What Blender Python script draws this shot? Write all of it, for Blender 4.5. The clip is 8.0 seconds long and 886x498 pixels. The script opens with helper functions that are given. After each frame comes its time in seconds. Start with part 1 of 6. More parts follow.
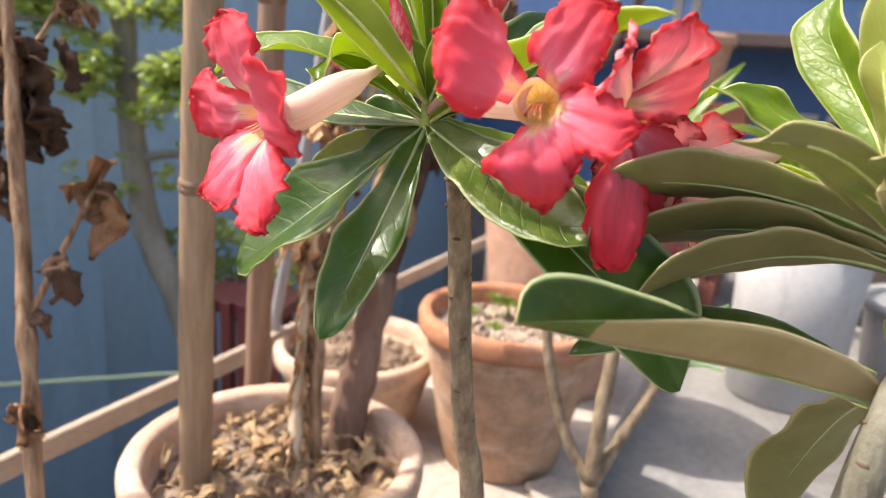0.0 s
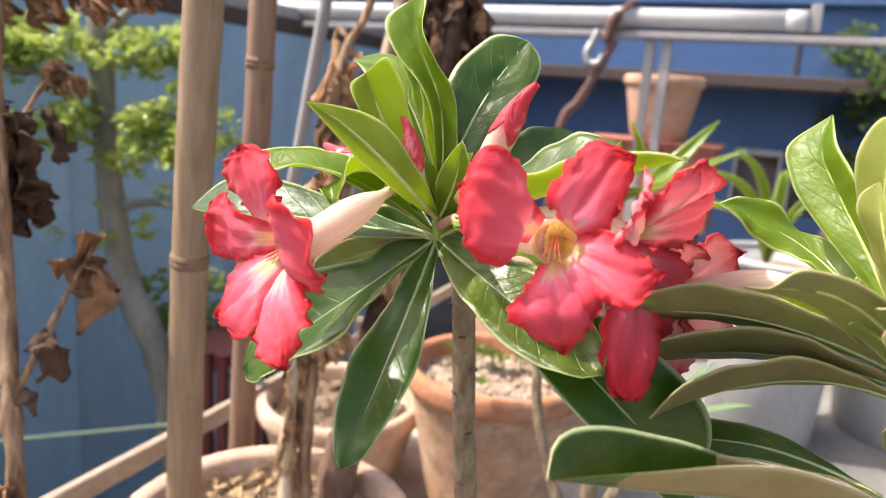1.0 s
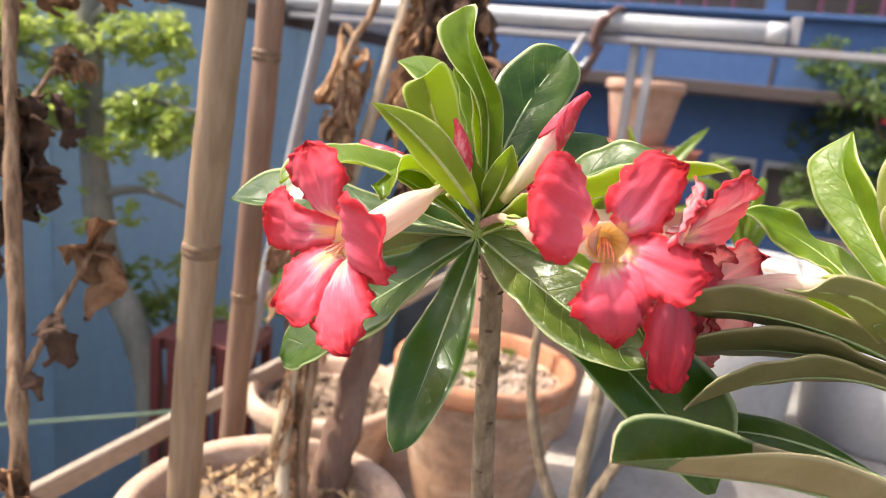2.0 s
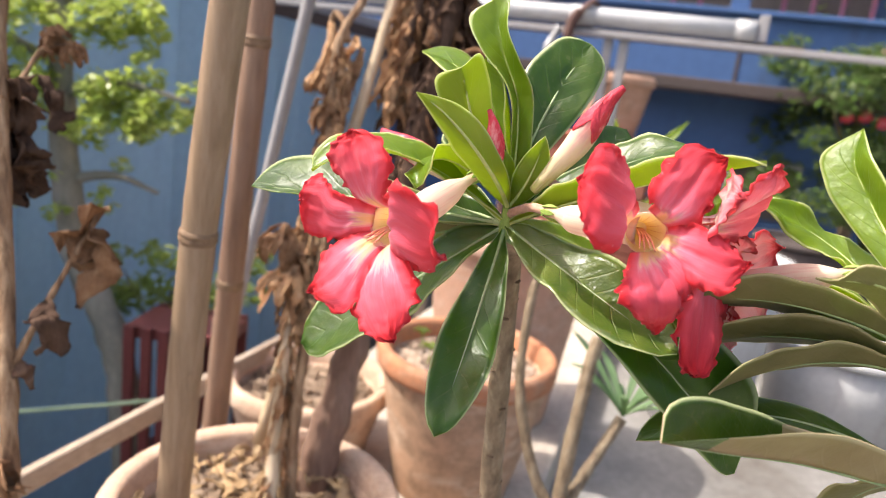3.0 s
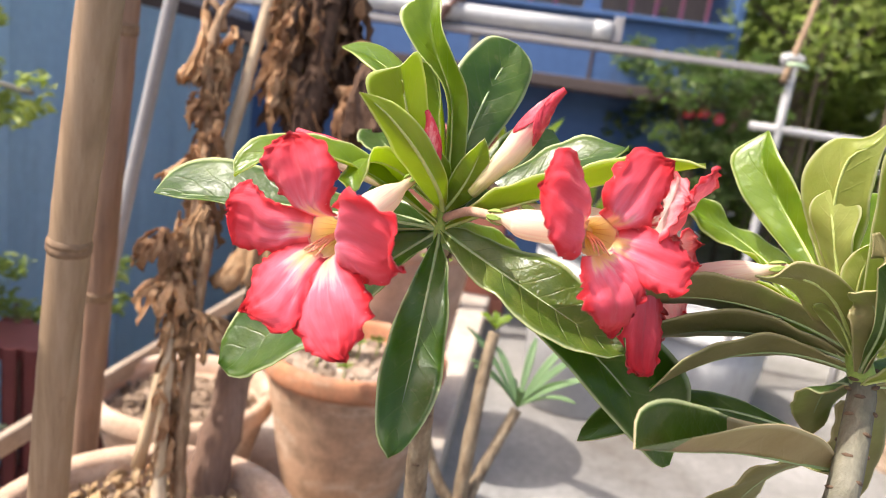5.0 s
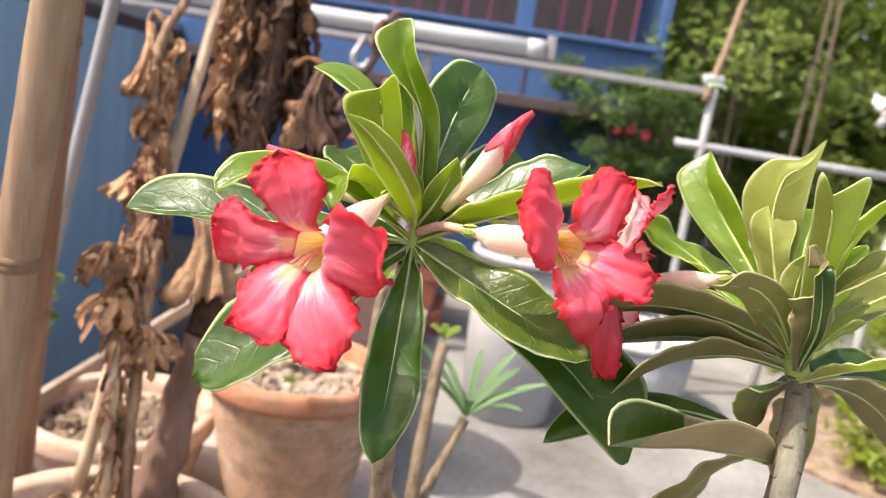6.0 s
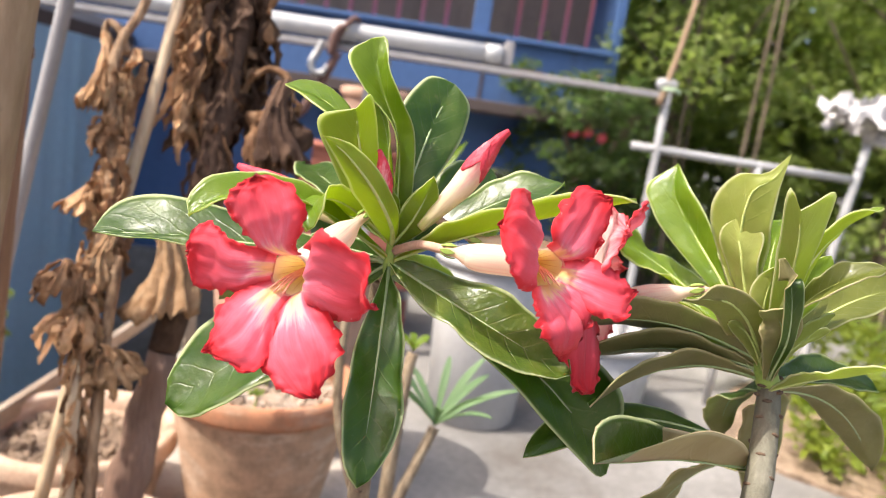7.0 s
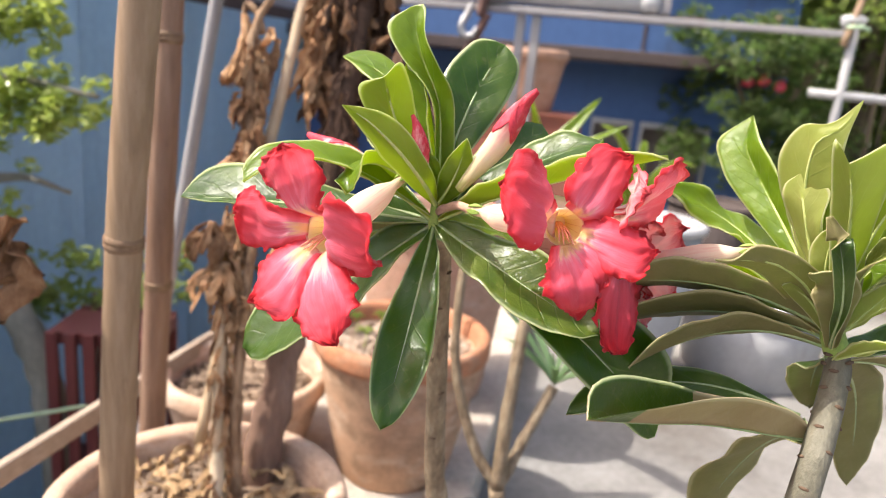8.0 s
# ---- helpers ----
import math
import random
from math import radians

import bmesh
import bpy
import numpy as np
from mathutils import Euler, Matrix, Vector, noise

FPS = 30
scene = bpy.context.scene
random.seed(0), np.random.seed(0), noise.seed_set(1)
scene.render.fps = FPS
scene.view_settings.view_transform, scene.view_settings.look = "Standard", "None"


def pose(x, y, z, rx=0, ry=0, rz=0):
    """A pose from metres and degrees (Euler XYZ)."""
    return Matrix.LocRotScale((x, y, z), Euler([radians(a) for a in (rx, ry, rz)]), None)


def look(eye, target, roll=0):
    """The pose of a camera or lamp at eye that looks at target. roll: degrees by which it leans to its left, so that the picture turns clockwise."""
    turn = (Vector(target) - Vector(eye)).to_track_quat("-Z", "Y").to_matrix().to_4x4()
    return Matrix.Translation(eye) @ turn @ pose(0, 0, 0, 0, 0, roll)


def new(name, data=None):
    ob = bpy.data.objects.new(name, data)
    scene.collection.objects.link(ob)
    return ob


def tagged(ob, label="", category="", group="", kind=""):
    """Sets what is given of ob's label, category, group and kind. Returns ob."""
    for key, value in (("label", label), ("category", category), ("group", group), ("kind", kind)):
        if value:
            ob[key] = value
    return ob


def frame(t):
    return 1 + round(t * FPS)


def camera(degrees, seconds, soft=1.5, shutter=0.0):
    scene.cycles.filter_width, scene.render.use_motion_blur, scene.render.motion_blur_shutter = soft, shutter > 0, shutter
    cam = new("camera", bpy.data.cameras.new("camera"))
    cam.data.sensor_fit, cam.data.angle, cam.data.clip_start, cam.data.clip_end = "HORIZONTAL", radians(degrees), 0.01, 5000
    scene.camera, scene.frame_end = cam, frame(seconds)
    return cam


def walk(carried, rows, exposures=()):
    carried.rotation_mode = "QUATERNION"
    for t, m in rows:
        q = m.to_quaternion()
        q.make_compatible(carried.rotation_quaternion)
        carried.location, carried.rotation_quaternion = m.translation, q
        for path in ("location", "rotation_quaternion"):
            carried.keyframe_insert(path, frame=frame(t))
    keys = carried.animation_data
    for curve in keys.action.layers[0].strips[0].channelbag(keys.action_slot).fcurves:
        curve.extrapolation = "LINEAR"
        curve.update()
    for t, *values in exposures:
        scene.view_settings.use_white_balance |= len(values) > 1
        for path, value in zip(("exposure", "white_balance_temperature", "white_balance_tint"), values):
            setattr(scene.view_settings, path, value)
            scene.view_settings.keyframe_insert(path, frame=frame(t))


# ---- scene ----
cam = camera(64.7, 8.0, soft=1.0)
METRES, EYE, TILT, LEAN, TURN = 0.27, 0.62, -15.0, -4.0, 0.0
ROWS = [
    (0.0, 0.0, 0.0, 0.0, 0.0, 0.0, 0.0),
    (0.5, -0.0177, -0.0154, 0.0984, -0.81, 1.6, 1.48),
    (1.0, -0.0597, -0.0209, 0.1355, -2.24, 2.15, 0.6),
    (1.5, -0.1107, -0.0439, 0.1396, -3.66, 2.17, -0.27),
    (2.8, -0.2793, -0.0779, 0.1281, -7.02, 1.06, -1.36),
    (3.0, -0.2927, -0.0727, 0.1291, -7.91, 1.06, -1.3),
    (3.5, -0.3276, -0.0429, 0.1256, -11.74, 1.38, -1.22),
    (4.0, -0.3415, -0.0017, 0.1657, -15.01, 1.28, 1.02),
    (4.5, -0.3627, 0.0196, 0.1528, -17.71, 0.55, 1.13),
    (5.8, -0.4634, -0.0321, 0.1479, -22.68, 1.06, 0.66),
    (6.0, -0.4789, -0.0205, 0.1525, -24.66, 1.5, 1.1),
    (6.5, -0.5166, 0.018, 0.1559, -27.7, 1.78, 1.49),
    (7.0, -0.5054, -0.0067, 0.1795, -28.0, 1.61, 2.25),
    (7.5, -0.4312, -0.0818, 0.189, -20.48, -0.11, 2.32),
    (8.0, -0.3103, -0.1282, 0.1679, -13.82, -1.0, 2.27),
]
walk(cam, [(t, pose(0, 0, EYE, TILT, LEAN, TURN) @ pose(METRES * x, METRES * y, METRES * z, 90 + pitch, roll, yaw)) for t, x, y, z, yaw, pitch, roll in ROWS],
     [(0.0, 0.40, 6420, 12), (8.0, 0.40, 6420, 12)])
cam.data.dof.use_dof = True
cam.data.dof.focus_distance = 0.29
cam.data.dof.aperture_fstop = 10.0

# ---- world, sun ----
SUN_TO = Vector((-0.55, 0.06, 0.83)).normalized()
world = bpy.data.worlds.new("sky")
scene.world = world
world.use_nodes = True
wn = world.node_tree
sky = wn.nodes.new("ShaderNodeTexSky")
sky.sky_type = "NISHITA"
sky.sun_disc = False
sky.dust_density = 6.0
sky.ozone_density = 0.5
sky.sun_elevation = math.asin(SUN_TO.z)
sky.sun_rotation = math.atan2(SUN_TO.x, SUN_TO.y)
wn.links.new(sky.outputs[0], wn.nodes["Background"].inputs[0])
wn.nodes["Background"].inputs[1].default_value = 0.24
sun = new("sun", bpy.data.lights.new("sun", "SUN"))
sun.data.energy = 5.0
sun.data.angle = radians(0.5)
sun.data.color = (1.0, 0.94, 0.84)
sun.matrix_world = look(SUN_TO * 20, (0, 0, 0))


# ---- materials ----
class Mat:
    """A node material under construction."""

    def __init__(self, name, rough=0.6, metal=0.0, spec=0.5):
        self.m = bpy.data.materials.new(name)
        self.m.use_nodes = True
        self.t = self.m.node_tree
        self.b = self.t.nodes["Principled BSDF"]
        self.b.inputs["Roughness"].default_value = rough
        self.b.inputs["Metallic"].default_value = metal
        self.b.inputs["Specular IOR Level"].default_value = spec

    def node(self, kind, **kw):
        n = self.t.nodes.new(kind)
        for k, v in kw.items():
            n.inputs[k].default_value = v
        return n

    def link(self, a, b):
        self.t.links.new(a, b)

    def coord(self, which="Object"):
        return self.t.nodes.new("ShaderNodeTexCoord").outputs[which]

    def noise(self, scale, detail=4.0, rough=0.55, stretch=None, coord=None, distort=0.0):
        n = self.node("ShaderNodeTexNoise", Scale=scale, Detail=detail, Roughness=rough, Distortion=distort)
        src = coord or self.coord()
        if stretch:
            mp = self.node("ShaderNodeMapping", Scale=stretch)
            self.link(src, mp.inputs[0])
            src = mp.outputs[0]
        self.link(src, n.inputs["Vector"])
        return n.outputs["Fac"]

    def ramp(self, fac, stops):
        r = self.t.nodes.new("ShaderNodeValToRGB")
        e = r.color_ramp.elements
        while len(e) < len(stops):
            e.new(0.5)
        for el, (p, c) in zip(e, stops):
            el.position = p
            el.color = (*c, 1) if len(c) == 3 else c
        self.link(fac, r.inputs[0])
        return r.outputs[0]

    def mix(self, fac, a, b, mode="MIX"):
        n = self.t.nodes.new("ShaderNodeMix")
        n.data_type = "RGBA"
        n.blend_type = mode
        for sock, val in ((n.inputs[0], fac), (n.inputs[6], a), (n.inputs[7], b)):
            if isinstance(val, (int, float)):
                sock.default_value = val
            elif isinstance(val, tuple):
                sock.default_value = (*val, 1)
            else:
                self.link(val, sock)
        return n.outputs[2]

    def math(self, op, a, b=None):
        n = self.t.nodes.new("ShaderNodeMath")
        n.operation = op
        for sock, val in ((n.inputs[0], a), (n.inputs[1], b)):
            if val is None:
                continue
            if isinstance(val, (int, float)):
                sock.default_value = val
            else:
                self.link(val, sock)
        return n.outputs[0]

    def color(self, c):
        if isinstance(c, tuple):
            self.b.inputs["Base Color"].default_value = (*c, 1)
        else:
            self.link(c, self.b.inputs["Base Color"])
        return self

    def bump(self, height, strength=0.3, distance=0.002):
        n = self.node("ShaderNodeBump", Strength=strength, Distance=distance)
        self.link(height, n.inputs["Height"])
        self.link(n.outputs[0], self.b.inputs["Normal"])
        return self

    def thin(self, colour, weight):
        """Let light through, as a leaf or petal does."""
        tr = self.t.nodes.new("ShaderNodeBsdfTranslucent")
        if isinstance(colour, tuple):
            tr.inputs[0].default_value = (*colour, 1)
        else:
            self.link(colour, tr.inputs[0])
        mx = self.t.nodes.new("ShaderNodeMixShader")
        mx.inputs[0].default_value = weight
        self.link(self.b.outputs[0], mx.inputs[1])
        self.link(tr.outputs[0], mx.inputs[2])
        self.link(mx.outputs[0], self.t.nodes["Material Output"].inputs[0])
        return self

    def rough(self, sock):
        self.link(sock, self.b.inputs["Roughness"])
        return self


def leaf_material(name, dark, light, vein, through_col, weight, rough, margin, vein_amount=0.5, relief=0.8, wax=0.0):
    """Leaf skin: mottled green, side veins, a pale thin margin. UV u runs across, v along."""
    k = Mat(name, rough, 0.0, 0.38)
    uv = k.coord("UV")
    sep = k.t.nodes.new("ShaderNodeSeparateXYZ")
    k.link(uv, sep.inputs[0])
    ma = k.t.nodes.new("ShaderNodeMath")
    ma.operation = "MULTIPLY_ADD"
    k.link(sep.outputs[0], ma.inputs[0])
    ma.inputs[1].default_value = 2.0
    ma.inputs[2].default_value = -1.0
    side = k.math("ABSOLUTE", ma.outputs[0])
    mott = k.noise(60, 4, 0.6)
    fine = k.noise(420, 3, 0.6)
    base = k.mix(k.ramp(mott, [(0.3, (0, 0, 0)), (0.7, (1, 1, 1))]), dark, light)
    wob = k.noise(35, 2, 0.5)
    ph = k.math("ADD", k.math("MULTIPLY", sep.outputs[1], 62.0), k.math("MULTIPLY", side, -9.0))
    ph = k.math("ADD", ph, k.math("MULTIPLY", wob, 6.0))
    wave = k.math("SINE", ph)
    line = k.math("POWER", k.math("MAXIMUM", wave, 0.0), 24.0)
    line = k.math("MULTIPLY", line, k.math("SUBTRACT", 1.0, side))
    col = k.mix(k.math("MULTIPLY", line, vein_amount), base, vein)
    patch = k.ramp(k.noise(26, 5, 0.65), [(0.48, (0, 0, 0)), (0.72, (1, 1, 1))])
    col = k.mix(k.math("MULTIPLY", patch, 0.4), col, vein)
    spots = k.ramp(k.noise(230, 3, 0.55), [(0.62, (0, 0, 0)), (0.72, (1, 1, 1))])
    col = k.mix(k.math("MULTIPLY", spots, 0.22), col, (0.3, 0.27, 0.1))
    edge = k.ramp(side, [(0.9, (0, 0, 0)), (0.97, (1, 1, 1))])
    col = k.mix(k.math("MULTIPLY", edge, 0.85), col, margin)
    k.color(col)
    h = k.math("ADD", k.math("MULTIPLY", line, -0.22), k.math("MULTIPLY", mott, 1.5))
    h = k.math("ADD", h, k.math("MULTIPLY", fine, 0.18))
    k.bump(h, relief, 0.0016)
    k.rough(k.math("MULTIPLY_ADD", mott, 0.25))
    rr = k.b.inputs["Roughness"].links[0].from_node
    rr.inputs[2].default_value = rough - 0.12
    k.b.inputs["Coat Weight"].default_value = wax
    k.b.inputs["Coat Roughness"].default_value = 0.17
    k.thin(k.mix(0.12, through_col, col), weight)
    return k.m


LEAF_UP = leaf_material("leaf_upper", (0.02, 0.043, 0.005), (0.046, 0.084, 0.01), (0.2, 0.225, 0.06), (0.34, 0.75, 0.015), 0.28, 0.36, (0.56, 0.6, 0.32), 0.22, 0.6, 0.14)
LEAF_LOW = leaf_material("leaf_under", (0.15, 0.175, 0.045), (0.21, 0.225, 0.07), (0.28, 0.29, 0.13), (0.4, 0.75, 0.08), 0.42, 0.6, (0.45, 0.42, 0.2), 0.25)
YOUNG_UP = leaf_material("young_leaf_upper", (0.075, 0.15, 0.008), (0.16, 0.24, 0.016), (0.26, 0.33, 0.07), (0.68, 0.82, 0.03), 0.46, 0.34, (0.66, 0.68, 0.36), 0.2, 0.8, 0.35)
YOUNG_LOW = leaf_material("young_leaf_under", (0.2, 0.245, 0.02), (0.28, 0.31, 0.04), (0.34, 0.4, 0.1), (0.66, 0.82, 0.03), 0.5, 0.5, (0.64, 0.64, 0.34), 0.25, 0.5)
# Lighter copy of LEAF_UP: sunlit sheen painted in, along with yellowed patches.
LEAF_SUN_MOTTLED = leaf_material("sun_mottled_leaf_upper", (0.03, 0.058, 0.007), (0.12, 0.15, 0.022), (0.3, 0.31, 0.09), (0.34, 0.75, 0.015), 0.28, 0.34, (0.56, 0.6, 0.32), 0.3, 1.0, 0.2)
DULL_LOW = leaf_material("dull_leaf_under", (0.155, 0.133, 0.047), (0.235, 0.198, 0.08), (0.33, 0.28, 0.135), (0.5, 0.6, 0.08), 0.24, 0.6, (0.45, 0.38, 0.2), 0.15, 0.35)
OLIVE_UP = leaf_material("olive_leaf_upper", (0.085, 0.098, 0.016), (0.155, 0.165, 0.032), (0.28, 0.28, 0.09), (0.5, 0.66, 0.03), 0.32, 0.42, (0.56, 0.56, 0.3), 0.25, 0.6, 0.1)
TAN_LOW = leaf_material("tan_leaf_under", (0.27, 0.18, 0.085), (0.36, 0.26, 0.135), (0.42, 0.33, 0.19), (0.6, 0.5, 0.15), 0.16, 0.6, (0.5, 0.4, 0.24), 0.12, 0.35)
PALE_LOW = leaf_material("pale_leaf_under", (0.27, 0.285, 0.06), (0.36, 0.37, 0.1), (0.45, 0.47, 0.2), (0.7, 0.85, 0.15), 0.46, 0.55, (0.66, 0.62, 0.4), 0.25, 0.5)


def simple(name, stops, scale, rough=0.7, bump=0.3, dist=0.002, stretch=None, fine=None, metal=0.0, detail=5.0, spec=0.4):
    """Mottled surface: a noise through a colour ramp, a finer noise on top, relief from both."""
    k = Mat(name, rough, metal, spec)
    a = k.noise(scale, detail, 0.6, stretch)
    f = k.noise(fine or scale * 9, 3, 0.6, stretch)
    col = k.ramp(a, stops)
    col = k.mix(0.35, col, k.ramp(f, [(0.25, (0.25, 0.25, 0.25)), (0.75, (0.75, 0.75, 0.75))]), "OVERLAY")
    k.color(col)
    k.bump(k.math("ADD", a, k.math("MULTIPLY", f, 0.5)), bump, dist)
    return k.m


RIB = simple("leaf_midrib", [(0.3, (0.24, 0.33, 0.13)), (0.7, (0.36, 0.43, 0.2))], 60, 0.5, 0.2, 0.0005)
RIB_YOUNG = simple("young_leaf_midrib", [(0.3, (0.42, 0.5, 0.14)), (0.7, (0.55, 0.6, 0.22))], 60, 0.5, 0.2, 0.0005)
PETIOLE = simple("green_shoot", [(0.3, (0.2, 0.3, 0.05)), (0.7, (0.33, 0.42, 0.1))], 80, 0.5, 0.2, 0.0006)
STAMEN = simple("pink_stamen", [(0.3, (0.62, 0.2, 0.14)), (0.7, (0.8, 0.4, 0.26))], 300, 0.6, 0.2, 0.0002)
PETIOLE_PINK = simple("pink_flower_stalk", [(0.3, (0.5, 0.28, 0.2)), (0.7, (0.62, 0.4, 0.3))], 80, 0.5, 0.2, 0.0006)
BARK = simple("adenium_bark", [(0.28, (0.11, 0.075, 0.045)), (0.5, (0.24, 0.175, 0.11)), (0.72, (0.36, 0.285, 0.19))], 120, 0.7, 0.9, 0.002, (1, 1, 0.45), fine=420)
BARK_GREEN = simple("young_bark", [(0.28, (0.085, 0.062, 0.042)), (0.5, (0.14, 0.128, 0.088)), (0.72, (0.205, 0.19, 0.14))], 60, 0.62, 0.9, 0.0018, (1, 1, 0.45), fine=420)
SCAR = simple("leaf_scar", [(0.3, (0.09, 0.055, 0.035)), (0.7, (0.16, 0.1, 0.06))], 200, 0.8)


def petal_material(name, back=False, heart=0.0):
    """Petal: pale streaked heart, pink blade and a red margin; heart widens the pale part. u across, v along."""
    k = Mat(name, 0.55, 0, 0.25)
    sep = k.t.nodes.new("ShaderNodeSeparateXYZ")
    k.link(k.coord("UV"), sep.inputs[0])
    ma = k.t.nodes.new("ShaderNodeMath")
    ma.operation = "MULTIPLY_ADD"
    k.link(sep.outputs[0], ma.inputs[0])
    ma.inputs[1].default_value = 2.0
    ma.inputs[2].default_value = -1.0
    side = k.math("ABSOLUTE", ma.outputs[0])
    streak = k.noise(6.0, 5, 0.7, (2.4, 0.3, 1), k.coord("UV"))
    blot = k.noise(70, 3, 0.55)
    edge = k.math("MAXIMUM", sep.outputs[1], k.math("MULTIPLY", k.math("POWER", side, 1.6), 1.0))
    edge = k.math("ADD", edge, k.math("MULTIPLY", k.math("SUBTRACT", streak, 0.5), 0.6))
    edge = k.math("ADD", edge, k.math("MULTIPLY", k.math("SUBTRACT", blot, 0.5), 0.22))
    if back:
        stops = [(0.1, (0.9, 0.82, 0.72)), (0.55, (0.9, 0.74, 0.72)), (0.78, (0.82, 0.3, 0.34)), (0.97, (0.66, 0.03, 0.05))]
    else:
        stops = [(0.07, (0.94, 0.8, 0.34)), (0.15, (0.93, 0.78, 0.5)), (0.21 + heart, (0.89, 0.47, 0.53)), (0.29 + heart, (0.86, 0.22, 0.32)), (0.5 + heart, (0.83, 0.12, 0.18)), (0.88, (0.73, 0.022, 0.036))]
    col = k.ramp(edge, stops)
    k.color(col)
    vein = k.noise(14.0, 3, 0.5, (5.0, 0.35, 1), k.coord("UV"))
    k.bump(k.math("ADD", vein, k.math("MULTIPLY", blot, 0.5)), 0.5, 0.0008)
    k.b.inputs["Sheen Weight"].default_value = 0.15
    k.thin(k.mix(0.45, k.mix(0.3, col, (1.0, 0.6, 0.6)), (0.95, 0.5, 0.5) if back else (0.95, 0.22, 0.25)), 0.4 if back else 0.48)
    return k.m


PETAL = petal_material("petal_face")
PETAL_STREAKED = petal_material("streaked_petal_face", heart=0.07)
PETAL_PALE = petal_material("pale_petal_face", heart=0.32)
PETAL_BACK = petal_material("petal_back", True)


def tube_material(name, inside):
    k = Mat(name, 0.5, 0, 0.3)
    sep = k.t.nodes.new("ShaderNodeSeparateXYZ")
    k.link(k.coord("UV"), sep.inputs[0])
    n = k.noise(60, 3)
    if inside:
        col = k.ramp(sep.outputs[1], [(0.0, (0.92, 0.72, 0.2)), (0.4, (0.95, 0.83, 0.34)), (0.75, (0.95, 0.86, 0.44)), (1.0, (0.95, 0.88, 0.62))])
        w = k.math("POWER", k.math("MAXIMUM", k.math("SINE", k.math("MULTIPLY", sep.outputs[0], 94.25)), 0.0), 30.0)
        col = k.mix(k.math("MULTIPLY", w, k.ramp(sep.outputs[1], [(0.3, (0.6, 0.6, 0.6)), (0.85, (0, 0, 0))])), col, (0.45, 0.06, 0.02))
    else:
        col = k.ramp(sep.outputs[1], [(0.0, (0.62, 0.52, 0.25)), (0.25, (0.86, 0.72, 0.56)), (0.75, (0.88, 0.7, 0.58)), (1.0, (0.86, 0.5, 0.45))])
        w = k.noise(10.0, 3, 0.5, (3.5, 0.3, 1), k.coord("UV"))
        col = k.mix(k.math("MULTIPLY", k.ramp(w, [(0.5, (0, 0, 0)), (0.75, (1, 1, 1))]), 0.5), col, (0.75, 0.3, 0.25))
    k.color(col)
    k.bump(n, 0.3, 0.001)
    k.thin(col, 0.55 if inside else 0.42)
    return k.m


TUBE_OUT = tube_material("corolla_tube", False)
TUBE_IN = tube_material("corolla_throat", True)


def bud_material():
    k = Mat("flower_bud", 0.5, 0, 0.3)
    sep = k.t.nodes.new("ShaderNodeSeparateXYZ")
    k.link(k.coord("UV"), sep.inputs[0])
    w = k.noise(6.0, 3, 0.5, (2.5, 0.6, 1), k.coord("UV"))
    f = k.math("ADD", sep.outputs[1], k.math("MULTIPLY", k.math("SUBTRACT", w, 0.5), 0.6))
    col = k.ramp(f, [(0.0, (0.5, 0.5, 0.16)), (0.15, (0.74, 0.64, 0.36)), (0.5, (0.85, 0.7, 0.5)), (0.72, (0.82, 0.5, 0.42)), (0.95, (0.66, 0.12, 0.14))])
    k.color(col)
    k.bump(w, 0.4, 0.001)
    k.thin(col, 0.22)
    return k.m


BUD = bud_material()
BUD_PETAL = simple("furled_red_petal", [(0.3, (0.5, 0.02, 0.035)), (0.55, (0.68, 0.06, 0.09)), (0.7, (0.84, 0.42, 0.42))], 150, 0.5, 0.4, 0.0008, (1, 1, 0.5))


def terracotta(name, a, b, dirt, bloom):
    k = Mat(name, 0.85, 0, 0.2)
    n1 = k.noise(9, 6, 0.6)
    n2 = k.noise(34, 5, 0.65)
    n3 = k.noise(260, 3, 0.6)
    col = k.mix(n1, a, b)
    col = k.mix(k.math("MULTIPLY", k.ramp(n2, [(0.42, (0, 0, 0)), (0.68, (1, 1, 1))]), 0.75), col, dirt)
    col = k.mix(k.math("MULTIPLY", k.ramp(k.noise(15, 5, 0.7, (1, 1, 2.2)), [(0.52, (0, 0, 0)), (0.72, (1, 1, 1))]), 0.6), col, bloom)
    col = k.mix(0.3, col, k.ramp(n3, [(0.3, (0.3, 0.3, 0.3)), (0.7, (0.7, 0.7, 0.7))]), "OVERLAY")
    k.color(col)
    k.bump(k.math("ADD", n2, k.math("MULTIPLY", n3, 0.5)), 0.5, 0.0015)
    return k.m


CLAY_BODY = terracotta("soiled_terracotta", (0.44, 0.27, 0.175), (0.55, 0.37, 0.25), (0.24, 0.16, 0.105), (0.68, 0.56, 0.45))
CLAY = terracotta("terracotta", (0.43, 0.17, 0.085), (0.52, 0.24, 0.13), (0.25, 0.14, 0.085), (0.5, 0.36, 0.26))
CLAY_OLD = terracotta("weathered_terracotta", (0.52, 0.34, 0.24), (0.62, 0.45, 0.33), (0.34, 0.24, 0.17), (0.7, 0.6, 0.5))
CLAY_PINK = terracotta("pale_terracotta", (0.46, 0.27, 0.19), (0.54, 0.34, 0.25), (0.36, 0.22, 0.15), (0.55, 0.42, 0.34))
SOIL = simple("potting_soil", [(0.25, (0.12, 0.08, 0.052)), (0.5, (0.27, 0.19, 0.13)), (0.75, (0.45, 0.34, 0.25))], 45, 0.95, 1.0, 0.006)
